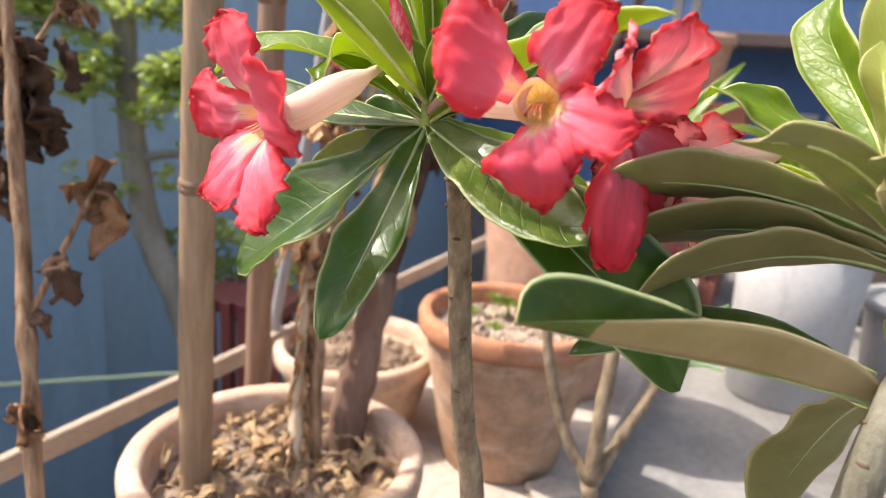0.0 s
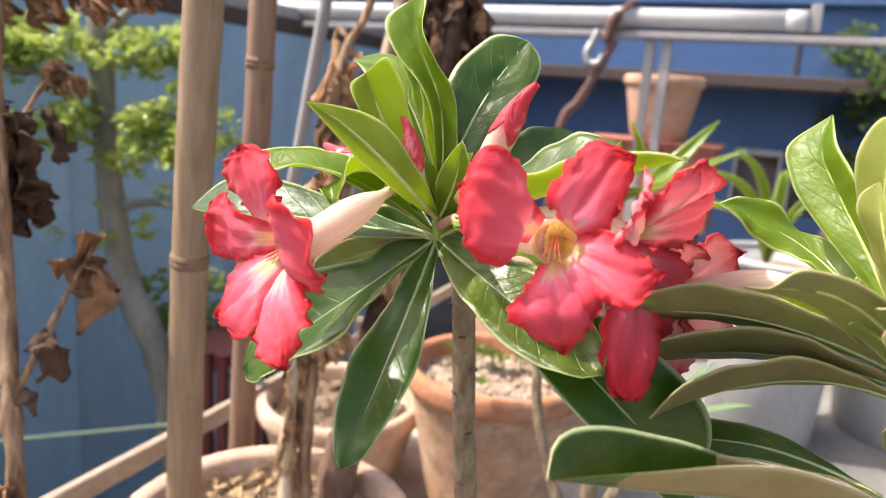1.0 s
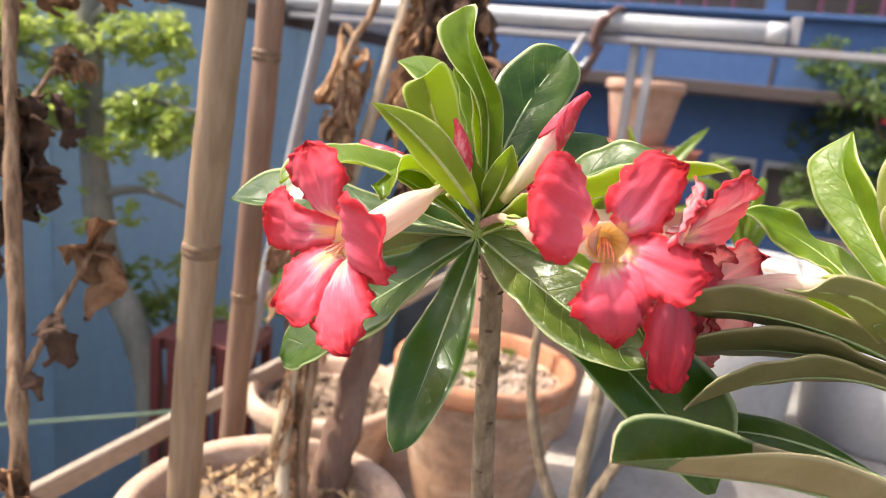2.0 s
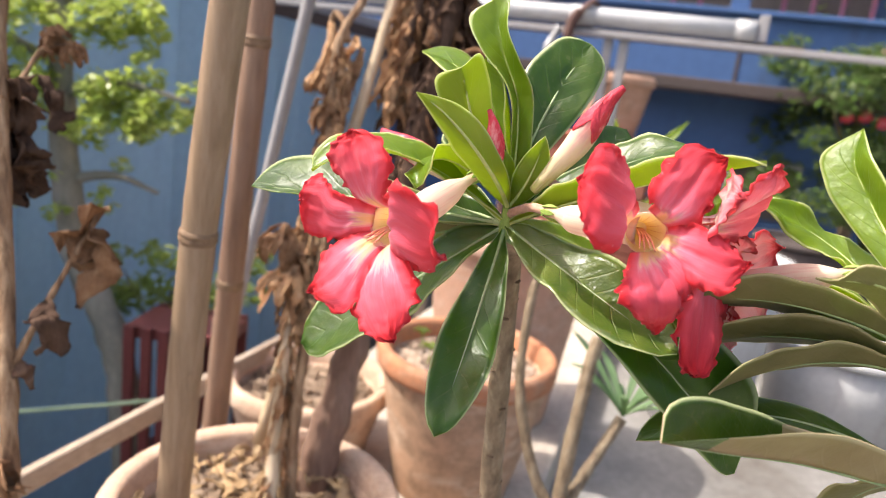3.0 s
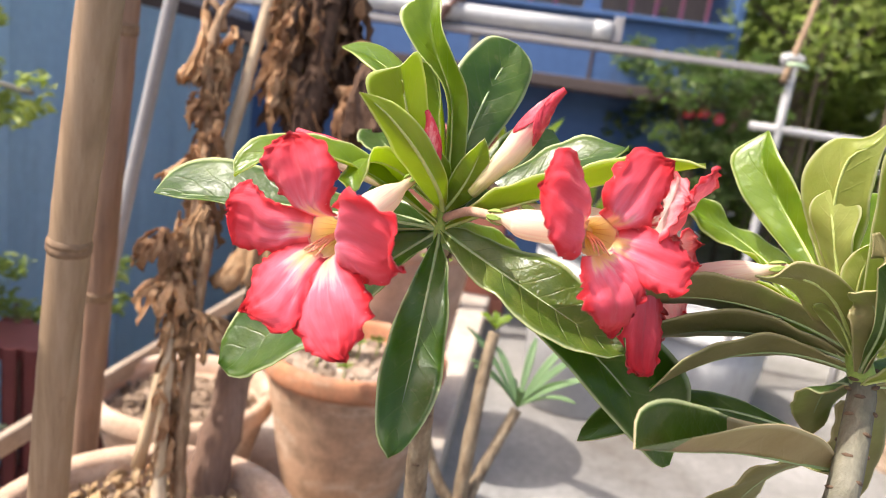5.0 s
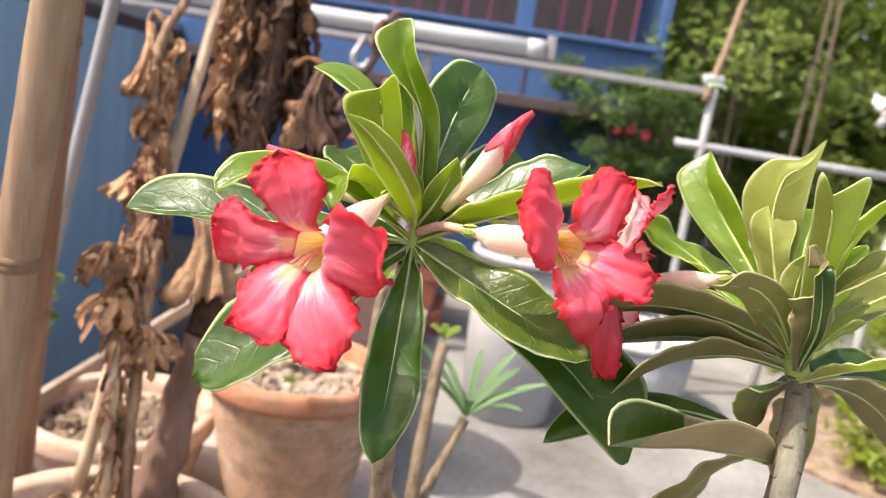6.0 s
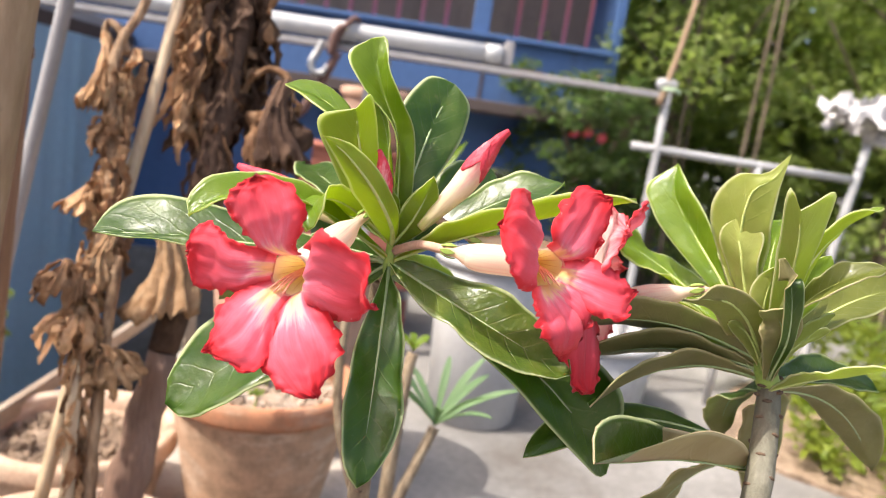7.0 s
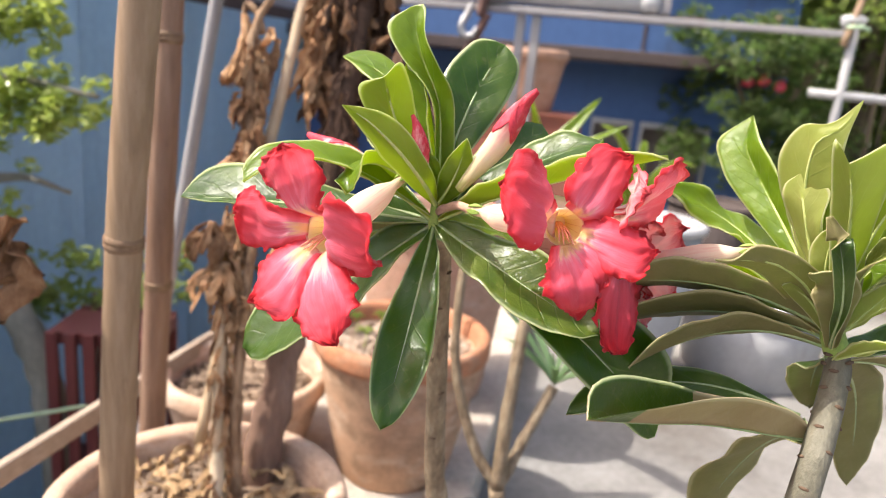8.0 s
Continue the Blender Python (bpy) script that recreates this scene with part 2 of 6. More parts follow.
GRAVEL = simple("gravel", [(0.25, (0.2, 0.13, 0.09)), (0.5, (0.36, 0.27, 0.2)), (0.75, (0.5, 0.42, 0.35))], 60, 0.9, 0.6, 0.002)
DEBRIS = simple("dry_litter", [(0.25, (0.2, 0.12, 0.06)), (0.5, (0.38, 0.25, 0.13)), (0.75, (0.55, 0.4, 0.24))], 50, 0.9, 0.6, 0.002)
def cane_material(name, a, b, c, stain):
    """Dry cane: long fibres, broad blotches, dark specks and fine cracks."""
    k = Mat(name, 0.6, 0, 0.35)
    fibre = k.noise(120, 5, 0.65, (1, 1, 0.03))
    broad = k.noise(16, 5, 0.6, (1, 1, 0.5))
    speck = k.noise(170, 3, 0.6, (1, 1, 0.35))
    col = k.ramp(k.math("ADD", k.math("MULTIPLY", fibre, 0.6), k.math("MULTIPLY", broad, 0.4)), [(0.3, a), (0.5, b), (0.68, c)])
    col = k.mix(k.math("MULTIPLY", k.ramp(broad, [(0.5, (0, 0, 0)), (0.72, (1, 1, 1))]), 0.45), col, stain)
    col = k.mix(k.math("MULTIPLY", k.ramp(speck, [(0.64, (0, 0, 0)), (0.74, (1, 1, 1))]), 0.5), col, stain)
    k.color(col)
    k.bump(k.math("ADD", fibre, k.math("MULTIPLY", speck, 0.4)), 0.5, 0.0012)
    return k.m


BAMBOO = cane_material("dry_bamboo", (0.19, 0.12, 0.068), (0.31, 0.21, 0.128), (0.42, 0.3, 0.2), (0.2, 0.13, 0.08))
BAMBOO_DARK = cane_material("old_bamboo", (0.16, 0.09, 0.055), (0.27, 0.165, 0.11), (0.37, 0.25, 0.175), (0.16, 0.09, 0.06))
NODE = simple("bamboo_node", [(0.3, (0.14, 0.08, 0.045)), (0.7, (0.3, 0.2, 0.12))], 60, 0.7)
LOG = simple("weathered_stick", [(0.2, (0.1, 0.058, 0.042)), (0.5, (0.2, 0.12, 0.085)), (0.8, (0.31, 0.205, 0.155))], 40, 0.85, 0.8, 0.003, (1, 1, 0.12))
SLAT = simple("sawn_slat", [(0.2, (0.27, 0.2, 0.145)), (0.6, (0.38, 0.3, 0.23)), (0.85, (0.46, 0.38, 0.31))], 20, 0.7, 0.4, 0.001, (1, 0.06, 1))
DRY_STALK = simple("dry_stalk", [(0.3, (0.1, 0.055, 0.032)), (0.5, (0.3, 0.18, 0.1)), (0.68, (0.5, 0.34, 0.21))], 160, 0.85, 1.0, 0.003, (1, 1, 0.08))

STRAW = simple("pale_straw", [(0.2, (0.42, 0.3, 0.18)), (0.5, (0.6, 0.46, 0.3)), (0.8, (0.72, 0.58, 0.42))], 50, 0.6, 0.5, 0.001, (1, 1, 0.1))


def dry_material(name, a, b, c, weight):
    k = Mat(name, 0.85, 0, 0.2)
    n = k.noise(70, 5, 0.65)
    f = k.noise(300, 3, 0.6, (1, 1, 0.3))
    oi = k.t.nodes.new("ShaderNodeObjectInfo")
    col = k.ramp(n, [(0.25, a), (0.5, b), (0.75, c)])
    hs = k.node("ShaderNodeHueSaturation")
    k.link(k.math("MULTIPLY_ADD", oi.outputs["Random"], 0.5), hs.inputs["Value"])
    hs.inputs["Value"].links[0].from_node.inputs[2].default_value = 0.75
    k.link(col, hs.inputs["Color"])
    k.color(hs.outputs[0])
    k.bump(k.math("ADD", n, f), 0.9, 0.003)
    k.thin(hs.outputs[0], weight)
    return k.m


DRY_LEAF = dry_material("dry_leaf", (0.17, 0.085, 0.042), (0.35, 0.19, 0.1), (0.52, 0.33, 0.19), 0.2)
TRUNK_DRY = dry_material("brown_dry_husk", (0.06, 0.034, 0.022), (0.12, 0.07, 0.046), (0.2, 0.125, 0.085), 0.12)
DRY_PALE = dry_material("pale_dry_flower", (0.32, 0.17, 0.08), (0.55, 0.34, 0.185), (0.7, 0.49, 0.3), 0.28)


def painted(name, c1, c2, stain, rough=0.5, scale=3.0):
    k = Mat(name, rough, 0, 0.4)
    n1 = k.noise(scale, 5, 0.6, (1, 1, 0.35))
    n2 = k.noise(scale * 14, 4, 0.6)
    col = k.mix(n1, c1, c2)
    col = k.mix(k.math("MULTIPLY", k.ramp(k.noise(scale * 2.3, 6, 0.7, (1.6, 1.6, 0.3)), [(0.55, (0, 0, 0)), (0.75, (1, 1, 1))]), 0.6), col, stain)
    col = k.mix(0.2, col, k.ramp(n2, [(0.3, (0.3, 0.3, 0.3)), (0.7, (0.7, 0.7, 0.7))]), "OVERLAY")
    k.color(col)
    k.bump(n2, 0.3, 0.002)
    return k.m


BLUE_SHEET = painted("blue_painted_sheet", (0.25, 0.41, 0.56), (0.33, 0.51, 0.66), (0.2, 0.32, 0.43), 0.45)
BLUE_WALL = painted("blue_house_paint", (0.045, 0.1, 0.235), (0.065, 0.13, 0.29), (0.05, 0.065, 0.11), 0.7, 2.0)
DARK_WALL = painted("stained_ledge", (0.06, 0.045, 0.042), (0.095, 0.072, 0.064), (0.06, 0.05, 0.05), 0.85, 4.0)
WHITE_PVC = painted("white_plastic_pipe", (0.38, 0.38, 0.385), (0.47, 0.47, 0.47), (0.5, 0.48, 0.44), 0.4, 6.0)
WHITE_PAINT = painted("dirty_white_paint", (0.32, 0.32, 0.325), (0.43, 0.425, 0.42), (0.2, 0.18, 0.165), 0.6, 6.0)
GREY_PAINT = painted("grey_metal_paint", (0.27, 0.255, 0.26), (0.36, 0.345, 0.34), (0.3, 0.24, 0.2), 0.5, 8.0)
PINK_BAR = painted("pink_painted_steel", (0.42, 0.13, 0.17), (0.5, 0.18, 0.22), (0.3, 0.1, 0.1), 0.5, 6.0)
SHADE_STRIP = painted("dark_shade_strip", (0.05, 0.065, 0.085), (0.075, 0.09, 0.11), (0.04, 0.045, 0.05), 0.8, 5.0)
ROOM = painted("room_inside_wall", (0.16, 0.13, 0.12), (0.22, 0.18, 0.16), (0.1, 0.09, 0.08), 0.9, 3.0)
MAROON = painted("maroon_plastic", (0.12, 0.03, 0.028), (0.16, 0.042, 0.036), (0.12, 0.05, 0.04), 0.5, 6.0)
BRICK_RED = painted("red_brick_stand", (0.3, 0.1, 0.07), (0.38, 0.15, 0.1), (0.2, 0.1, 0.08), 0.9, 9.0)
RUST = painted("rusty_iron", (0.1, 0.055, 0.045), (0.16, 0.085, 0.07), (0.06, 0.035, 0.03), 0.8, 20.0)
STEEL = simple("worn_steel", [(0.3, (0.3, 0.3, 0.3)), (0.7, (0.48, 0.47, 0.46))], 40, 0.45, 0.2, 0.001, metal=0.7)
CORD = simple("green_cord", [(0.3, (0.36, 0.5, 0.3)), (0.7, (0.48, 0.6, 0.4))], 60, 0.6)
BAG = simple("white_plastic_bag", [(0.3, (0.42, 0.4, 0.4)), (0.7, (0.58, 0.56, 0.55))], 30, 0.4, 0.6, 0.004)
CONCRETE = simple("concrete_floor", [(0.25, (0.1, 0.085, 0.07)), (0.42, (0.17, 0.16, 0.148)), (0.7, (0.28, 0.268, 0.252))], 3.2, 0.9, 0.4, 0.003, fine=60)
KERB = simple("kerb_concrete", [(0.2, (0.3, 0.25, 0.21)), (0.5, (0.44, 0.38, 0.32)), (0.8, (0.53, 0.47, 0.4))], 8, 0.9, 0.5, 0.003, fine=90)
TRUNK = simple("grey_bark", [(0.2, (0.13, 0.125, 0.1)), (0.5, (0.22, 0.21, 0.17)), (0.8, (0.32, 0.3, 0.26))], 14, 0.9, 0.7, 0.004, (1, 1, 0.4))
WOODY = simple("brown_bark", [(0.2, (0.09, 0.065, 0.045)), (0.5, (0.16, 0.12, 0.08)), (0.8, (0.25, 0.2, 0.14))], 14, 0.9, 0.7, 0.004, (1, 1, 0.4))


def foliage(name, a, b, through_col, rough=0.5):
    k = Mat(name, rough, 0, 0.4)
    geo = k.t.nodes.new("ShaderNodeNewGeometry")
    col = k.mix(geo.outputs["Random Per Island"], a, b)
    k.color(col)
    k.thin(k.mix(geo.outputs["Random Per Island"], through_col, b), 0.45)
    return k.m


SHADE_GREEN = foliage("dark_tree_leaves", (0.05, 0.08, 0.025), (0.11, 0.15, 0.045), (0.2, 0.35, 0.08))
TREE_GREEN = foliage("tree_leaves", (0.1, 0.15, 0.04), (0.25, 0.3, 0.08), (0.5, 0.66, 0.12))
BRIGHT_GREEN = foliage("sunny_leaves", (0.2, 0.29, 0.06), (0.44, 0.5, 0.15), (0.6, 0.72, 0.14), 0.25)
SPIKY_GREEN = foliage("blue_green_leaves", (0.2, 0.31, 0.15), (0.28, 0.4, 0.2), (0.3, 0.5, 0.15))
HERB_GREEN = foliage("herb_leaves", (0.08, 0.14, 0.02), (0.27, 0.32, 0.04), (0.5, 0.6, 0.05))


# ---- building helpers ----
def finish(name, bm, mats, parent=None, label="", smooth=True):
    me = bpy.data.meshes.new(name)
    bm.normal_update()
    bm.to_mesh(me)
    bm.free()
    for m in mats if isinstance(mats, (list, tuple)) else [mats]:
        me.materials.append(m)
    if smooth:
        for p in me.polygons:
            p.use_smooth = True
    ob = new(name, me)
    if parent:
        ob.parent = parent
    if label:
        tagged(ob, label)
    return ob


def part(name, bm, material, parent, label="", smooth=True):
    """Links a bmesh as one mesh object under a thing or a part."""
    return finish(name, bm, material, parent, label, smooth)


def thing(name, label, category, group="", at=None, kind=""):
    ob = new(name)
    ob.empty_display_size = 0.02
    if at is not None:
        ob.matrix_world = at
    return tagged(ob, label, category, group, kind)


def V(*p):
    return Vector(p)


def smooth_path(pts, n):
    """A Catmull-Rom curve through the points: n + 1 places along it."""
    pts = [Vector(p) for p in pts]
    ext = [2 * pts[0] - pts[1]] + pts + [2 * pts[-1] - pts[-2]]
    out = []
    for i in range(n + 1):
        f = i / n * (len(pts) - 1)
        k = min(int(f), len(pts) - 2)
        t = f - k
        a, b, c, d = ext[k:k + 4]
        out.append(0.5 * ((2 * b) + (c - a) * t + (2 * a - 5 * b + 4 * c - d) * t * t + (3 * b - a - 3 * c + d) * t ** 3))
    return out


def lerp_list(vals, f):
    x = f * (len(vals) - 1)
    k = min(int(x), len(vals) - 2)
    return vals[k] + (vals[k + 1] - vals[k]) * (x - k)


def frames_along(path, ref=None):
    """Tangent and two cross directions at each place of a path."""
    out = []
    side = None
    for i, p in enumerate(path):
        t = (path[min(i + 1, len(path) - 1)] - path[max(i - 1, 0)]).normalized()
        if side is None:
            r = Vector(ref) if ref else (Vector((0, 0, 1)) if abs(t.z) < 0.9 else Vector((1, 0, 0)))
            side = t.cross(r).normalized()
        else:
            side = (side - t * side.dot(t)).normalized()
        out.append((t, side, side.cross(t).normalized()))
    return out


def tube(bm, pts, radii, seg=10, n=None, rough=0.0, flat=1.0, seed=0.0):
    """A round rod along a smooth path, with capped ends and a UV (round, along)."""
    n = n or max(4, (len(pts) - 1) * 6)
    path = smooth_path(pts, n)
    uvl = bm.loops.layers.uv.verify()
    rings = []
    for i, (p, (t, a, b)) in enumerate(zip(path, frames_along(path))):
        r = lerp_list(radii, i / n) if len(radii) > 1 else radii[0]
        ring = []
        for j in range(seg):
            w = 2 * math.pi * j / seg
            q = math.cos(w) * a + math.sin(w) * b * flat
            rr = r * (1 + rough * noise.noise((p + q * r) * 60 + Vector((seed, 0, 0)))) if rough else r
            ring.append(bm.verts.new(p + q * rr))
        rings.append(ring)
    for i in range(n):
        for j in range(seg):
            k = (j + 1) % seg
            f = bm.faces.new((rings[i][j], rings[i][k], rings[i + 1][k], rings[i + 1][j]))
            for lp, (uu, vv) in zip(f.loops, ((j, i), (j + 1, i), (j + 1, i + 1), (j, i + 1))):
                lp[uvl].uv = (uu / seg, vv / n)
    bm.faces.new(rings[0][::-1])
    bm.faces.new(rings[-1])
    return path


def rod(name, pts, radii, mat, parent, label="", seg=10, n=None, rough=0.0, flat=1.0):
    bm = bmesh.new()
    tube(bm, pts, radii, seg, n, rough, flat)
    return part(name, bm, mat, parent, label)


def lathe(bm, profile, seg=48, wob=0.0, seed=0.0, caps=True):
    """Turns a profile of (radius, height) about z."""
    rings = []
    for r, z in profile:
        ring = []
        for j in range(seg):
            w = 2 * math.pi * j / seg
            k = 1 + wob * noise.noise(Vector((math.cos(w) * 1.5 + seed, math.sin(w) * 1.5, z * 9)))
            ring.append(bm.verts.new((r * k * math.cos(w), r * k * math.sin(w), z)))
        rings.append(ring)
    for a, b in zip(rings, rings[1:]):
        for j in range(seg):
            k = (j + 1) % seg
            bm.faces.new((a[j], a[k], b[k], b[j]))
    if caps:
        bm.faces.new(rings[0][::-1])
        bm.faces.new(rings[-1])


def box(bm, x0, x1, y0, y1, z0, z1, bevel=0.0):
    vs = [bm.verts.new(p) for p in ((x0, y0, z0), (x1, y0, z0), (x1, y1, z0), (x0, y1, z0), (x0, y0, z1), (x1, y0, z1), (x1, y1, z1), (x0, y1, z1))]
    fs = [bm.faces.new([vs[i] for i in q]) for q in ((0, 3, 2, 1), (4, 5, 6, 7), (0, 1, 5, 4), (1, 2, 6, 5), (2, 3, 7, 6), (3, 0, 4, 7))]
    if bevel:
        es = {e for f in fs for e in f.edges}
        bmesh.ops.bevel(bm, geom=list(es), offset=bevel, segments=2, affect="EDGES", profile=0.6)


def block(name, dims, mat, parent, label="", bevel=0.002):
    bm = bmesh.new()
    box(bm, *dims, bevel)
    return part(name, bm, mat, parent, label, smooth=False)


# ---- plants: leaf, flower, bud ----
def blade(bm, path, width, facing, fold=0.25, cup=0.0, wave=0.0, waves=2.5, twist=(0, 0), thick=0.0006, shape=1.5, blunt=0.62, nx=8, seed=0.0, crumple=0.0, ruffle=0.0, hem=0.0, prof=None, tooth=0.0):
    """A thin leaf-like sheet with two skins and a rim along a path; upper skin in slot 0, lower in slot 1."""
    n = len(path) - 1
    uvl = bm.loops.layers.uv.verify()
    up, low = [], []
    for i, p in enumerate(path):
        s = i / n
        t = (path[min(i + 1, n)] - path[max(i - 1, 0)]).normalized()
        nn = Vector(facing(s) if callable(facing) else facing)
        nn = (nn - t * nn.dot(t)).normalized()
        sd = t.cross(nn).normalized()
        a = radians(twist[0] + (twist[1] - twist[0]) * s)
        nn, sd = nn * math.cos(a) + sd * math.sin(a), sd * math.cos(a) - nn * math.sin(a)
        w = 0.5 * width * max(math.sin(math.pi * min(max(s, 0.0), 1.0) ** shape), 0.0) ** blunt
        w = max(w, 0.5 * width * 0.05 * (1 - s) + 0.0002)
        if prof:
            w = 0.5 * width * prof(s)
        ru, rl = [], []
        for j in range(nx + 1):
            u = 2 * j / nx - 1
            off = fold * abs(u) * w + cup * u * u * w
            off += wave * width * math.sin(waves * 2 * math.pi * s + seed + (1.3 if u > 0 else 0)) * abs(u) ** 1.6
            q = p + sd * u * w * (1 + tooth * noise.noise(Vector((s * 34 + seed, u * 1.2, seed))) * abs(u)) + nn * off
            if hem:
                q += nn * hem * width * noise.noise(Vector((s * 9 + seed, u * 2.0, seed))) * abs(u) ** 2
            if ruffle:
                q += (nn + sd * (0.6 if u > 0 else -0.6) + t * 0.6) * ruffle * width * noise.noise(Vector((s * 22 + seed, u * 7, seed * 3))) * max(abs(u), s) ** 3
            if crumple:
                c = noise.noise_vector(q * 55 + Vector((seed, seed, 0)))
                q += c * crumple * min(1, 2.5 * s + 0.1)
            nrm = nn
            ru.append(bm.verts.new(q + nrm * thick * 0.5))
            rl.append(bm.verts.new(q - nrm * thick * 0.5))
        up.append(ru)
        low.append(rl)

    def quad(vs, uvs, slot):
        f = bm.faces.new(vs)
        f.material_index = slot
        for lp, c in zip(f.loops, uvs):
            lp[uvl].uv = c

    for i in range(n):
        for j in range(nx):
            c = ((j / nx, i / n), ((j + 1) / nx, i / n), ((j + 1) / nx, (i + 1) / n), (j / nx, (i + 1) / n))
            quad((up[i][j], up[i][j + 1], up[i + 1][j + 1], up[i + 1][j]), c, 0)
            quad((low[i + 1][j], low[i + 1][j + 1], low[i][j + 1], low[i][j]), (c[3], c[2], c[1], c[0]), 1)
        for j in (0, nx):
            c = ((j / nx, i / n),) * 2 + ((j / nx, (i + 1) / n),) * 2
            vs = (low[i][j], up[i][j], up[i + 1][j], low[i + 1][j])
            quad(vs if j == 0 else vs[::-1], c if j == 0 else c[::-1], 1)
    for i in (0, n):
        for j in range(nx):
            vs = (up[i][j], up[i][j + 1], low[i][j + 1], low[i][j])
            quad(vs if i else vs[::-1], ((j / nx, i / n), ((j + 1) / nx, i / n), ((j + 1) / nx, i / n), (j / nx, i / n)), 1)
    bmesh.ops.recalc_face_normals(bm, faces=bm.faces)
    return path


def through_mid(a, m, b, n):
    """A quadratic arc from a over m (halfway) to b."""
    a, m, b = Vector(a), Vector(m), Vector(b)
    c = 2 * m - 0.5 * (a + b)
    return [(1 - s) ** 2 * a + 2 * s * (1 - s) * c + s * s * b for s in (i / n for i in range(n + 1))]


def leaf(plant, base, mid, tip, width, facing, skin="mature", fold=0.22, cup=0.0, wave=0.05, twist=(0, 0), label="", shape=1.45, blunt=0.62, droop=0.0, seed=None, hem=0.1, rib=0.0007, n=26):
    """One leaf with its pale midrib; facing: which way its upper side looks."""
    seed = seed if seed is not None else (base[0] * 731 + tip[0] * 977 + tip[2] * 533) % 19
    path = through_mid(base, mid, tip, n)
    if droop:
        f = Vector(facing).normalized()
        for i in range(len(path)):
            s = i / n
            path[i] = path[i] - f * droop * max(0, s - 0.6) ** 2 * 6
    bm = bmesh.new()
    blade(bm, path, width, facing, fold, cup, wave, 2.2, twist, 0.0007, shape, blunt, 8, seed, 0, 0, hem)
    lf = part("leaf", bm, SKINS[skin], plant, label)
    bm = bmesh.new()
    ribs = [p for p in path[: int(n * 0.95)]]
    tube(bm, ribs[::3] + [ribs[-1]], [rib * 1.55, rib * 1.25, rib, rib * 0.7, rib * 0.35], 6, 22, flat=1.0)
    part("midrib", bm, RIB if skin in ("mature", "dull", "mottled", "tan") else RIB_YOUNG, lf)
    return lf


def curved_leaf(plant, pts, widths, sides, skin="young", fold=0.3, wave=0.04, hem=0.08, label="", rib=0.0006, n=34, seed=None, cup=0.0):
    """A leaf along a winding spine, with its own widths and upper-side directions on the way."""
    path = smooth_path(pts, n)
    top_w = max(widths)
    seed = seed if seed is not None else (pts[0][0] * 731 + pts[-1][0] * 977 + pts[-1][2] * 533) % 19
    dirs = [Vector(d).normalized() for d in sides]
    bm = bmesh.new()
    blade(bm, path, top_w, lambda s: lerp_list(dirs, s), fold, cup, wave, 2.0, (0, 0), 0.0007, 1, 1, 10, seed, 0, 0, hem, lambda s: lerp_list(widths, s) / top_w)
    skins = SKINS[skin]
    lf = part("leaf", bm, skins, plant, label)
    bm = bmesh.new()
    tube(bm, path[: int(n * 0.96)][::3], [rib * 1.6, rib * 1.3, rib, rib * 0.7, rib * 0.3], 6, 26)
    part("midrib", bm, RIB if skin in ("mature", "dull", "mottled", "tan") else RIB_YOUNG, lf)
    return lf


def even_path(pts, n):
    """n + 1 places at even steps along a smooth curve through the points."""
    fine = smooth_path(pts, n * 4)
    run = [0.0]
    for a, b in zip(fine, fine[1:]):
        run.append(run[-1] + (b - a).length)
    out, k = [], 0
    for i in range(n + 1):
        want = run[-1] * i / n
        while k < len(fine) - 2 and run[k + 1] < want:
            k += 1
        f = (want - run[k]) / max(run[k + 1] - run[k], 1e-9)
        out.append(fine[k].lerp(fine[k + 1], min(max(f, 0), 1)))
    return out


def sheet(bm, rows, normals, thick):
    """A closed thin sheet over rows of places: upper skin in slot 0, lower skin and rim in slot 1."""
    uvl = bm.loops.layers.uv.verify()
    n, nx = len(rows) - 1, len(rows[0]) - 1
    up = [[bm.verts.new(q + m * thick * 0.5) for q, m in zip(r, nr)] for r, nr in zip(rows, normals)]
    low = [[bm.verts.new(q - m * thick * 0.5) for q, m in zip(r, nr)] for r, nr in zip(rows, normals)]

    def quad(cells, slot):
        f = bm.faces.new([v for v, _ in cells])
        f.material_index = slot
        for lp, (_, (i, j)) in zip(f.loops, cells):
            lp[uvl].uv = (j / nx, i / n)

    for i in range(n):
        for j in range(nx):
            c = ((i, j), (i, j + 1), (i + 1, j + 1), (i + 1, j))
            quad([(up[a][b], (a, b)) for a, b in c], 0)
            quad([(low[a][b], (a, b)) for a, b in c[::-1]], 1)
    border = [(0, j) for j in range(nx)] + [(i, nx) for i in range(n)] + [(n, j) for j in range(nx, 0, -1)] + [(i, 0) for i in range(n, 0, -1)]
    for a, b in zip(border, border[1:] + border[:1]):
        quad([(up[b[0]][b[1]], b), (up[a[0]][a[1]], a), (low[a[0]][a[1]], a), (low[b[0]][b[1]], b)], 1)


SKINS = {"mature": (LEAF_UP, LEAF_LOW), "young": (YOUNG_UP, YOUNG_LOW), "pale": (YOUNG_UP, PALE_LOW), "dull": (LEAF_UP, DULL_LOW), "mottled": (LEAF_SUN_MOTTLED, LEAF_LOW), "tan": (LEAF_UP, TAN_LOW), "olive": (OLIVE_UP, DULL_LOW)}


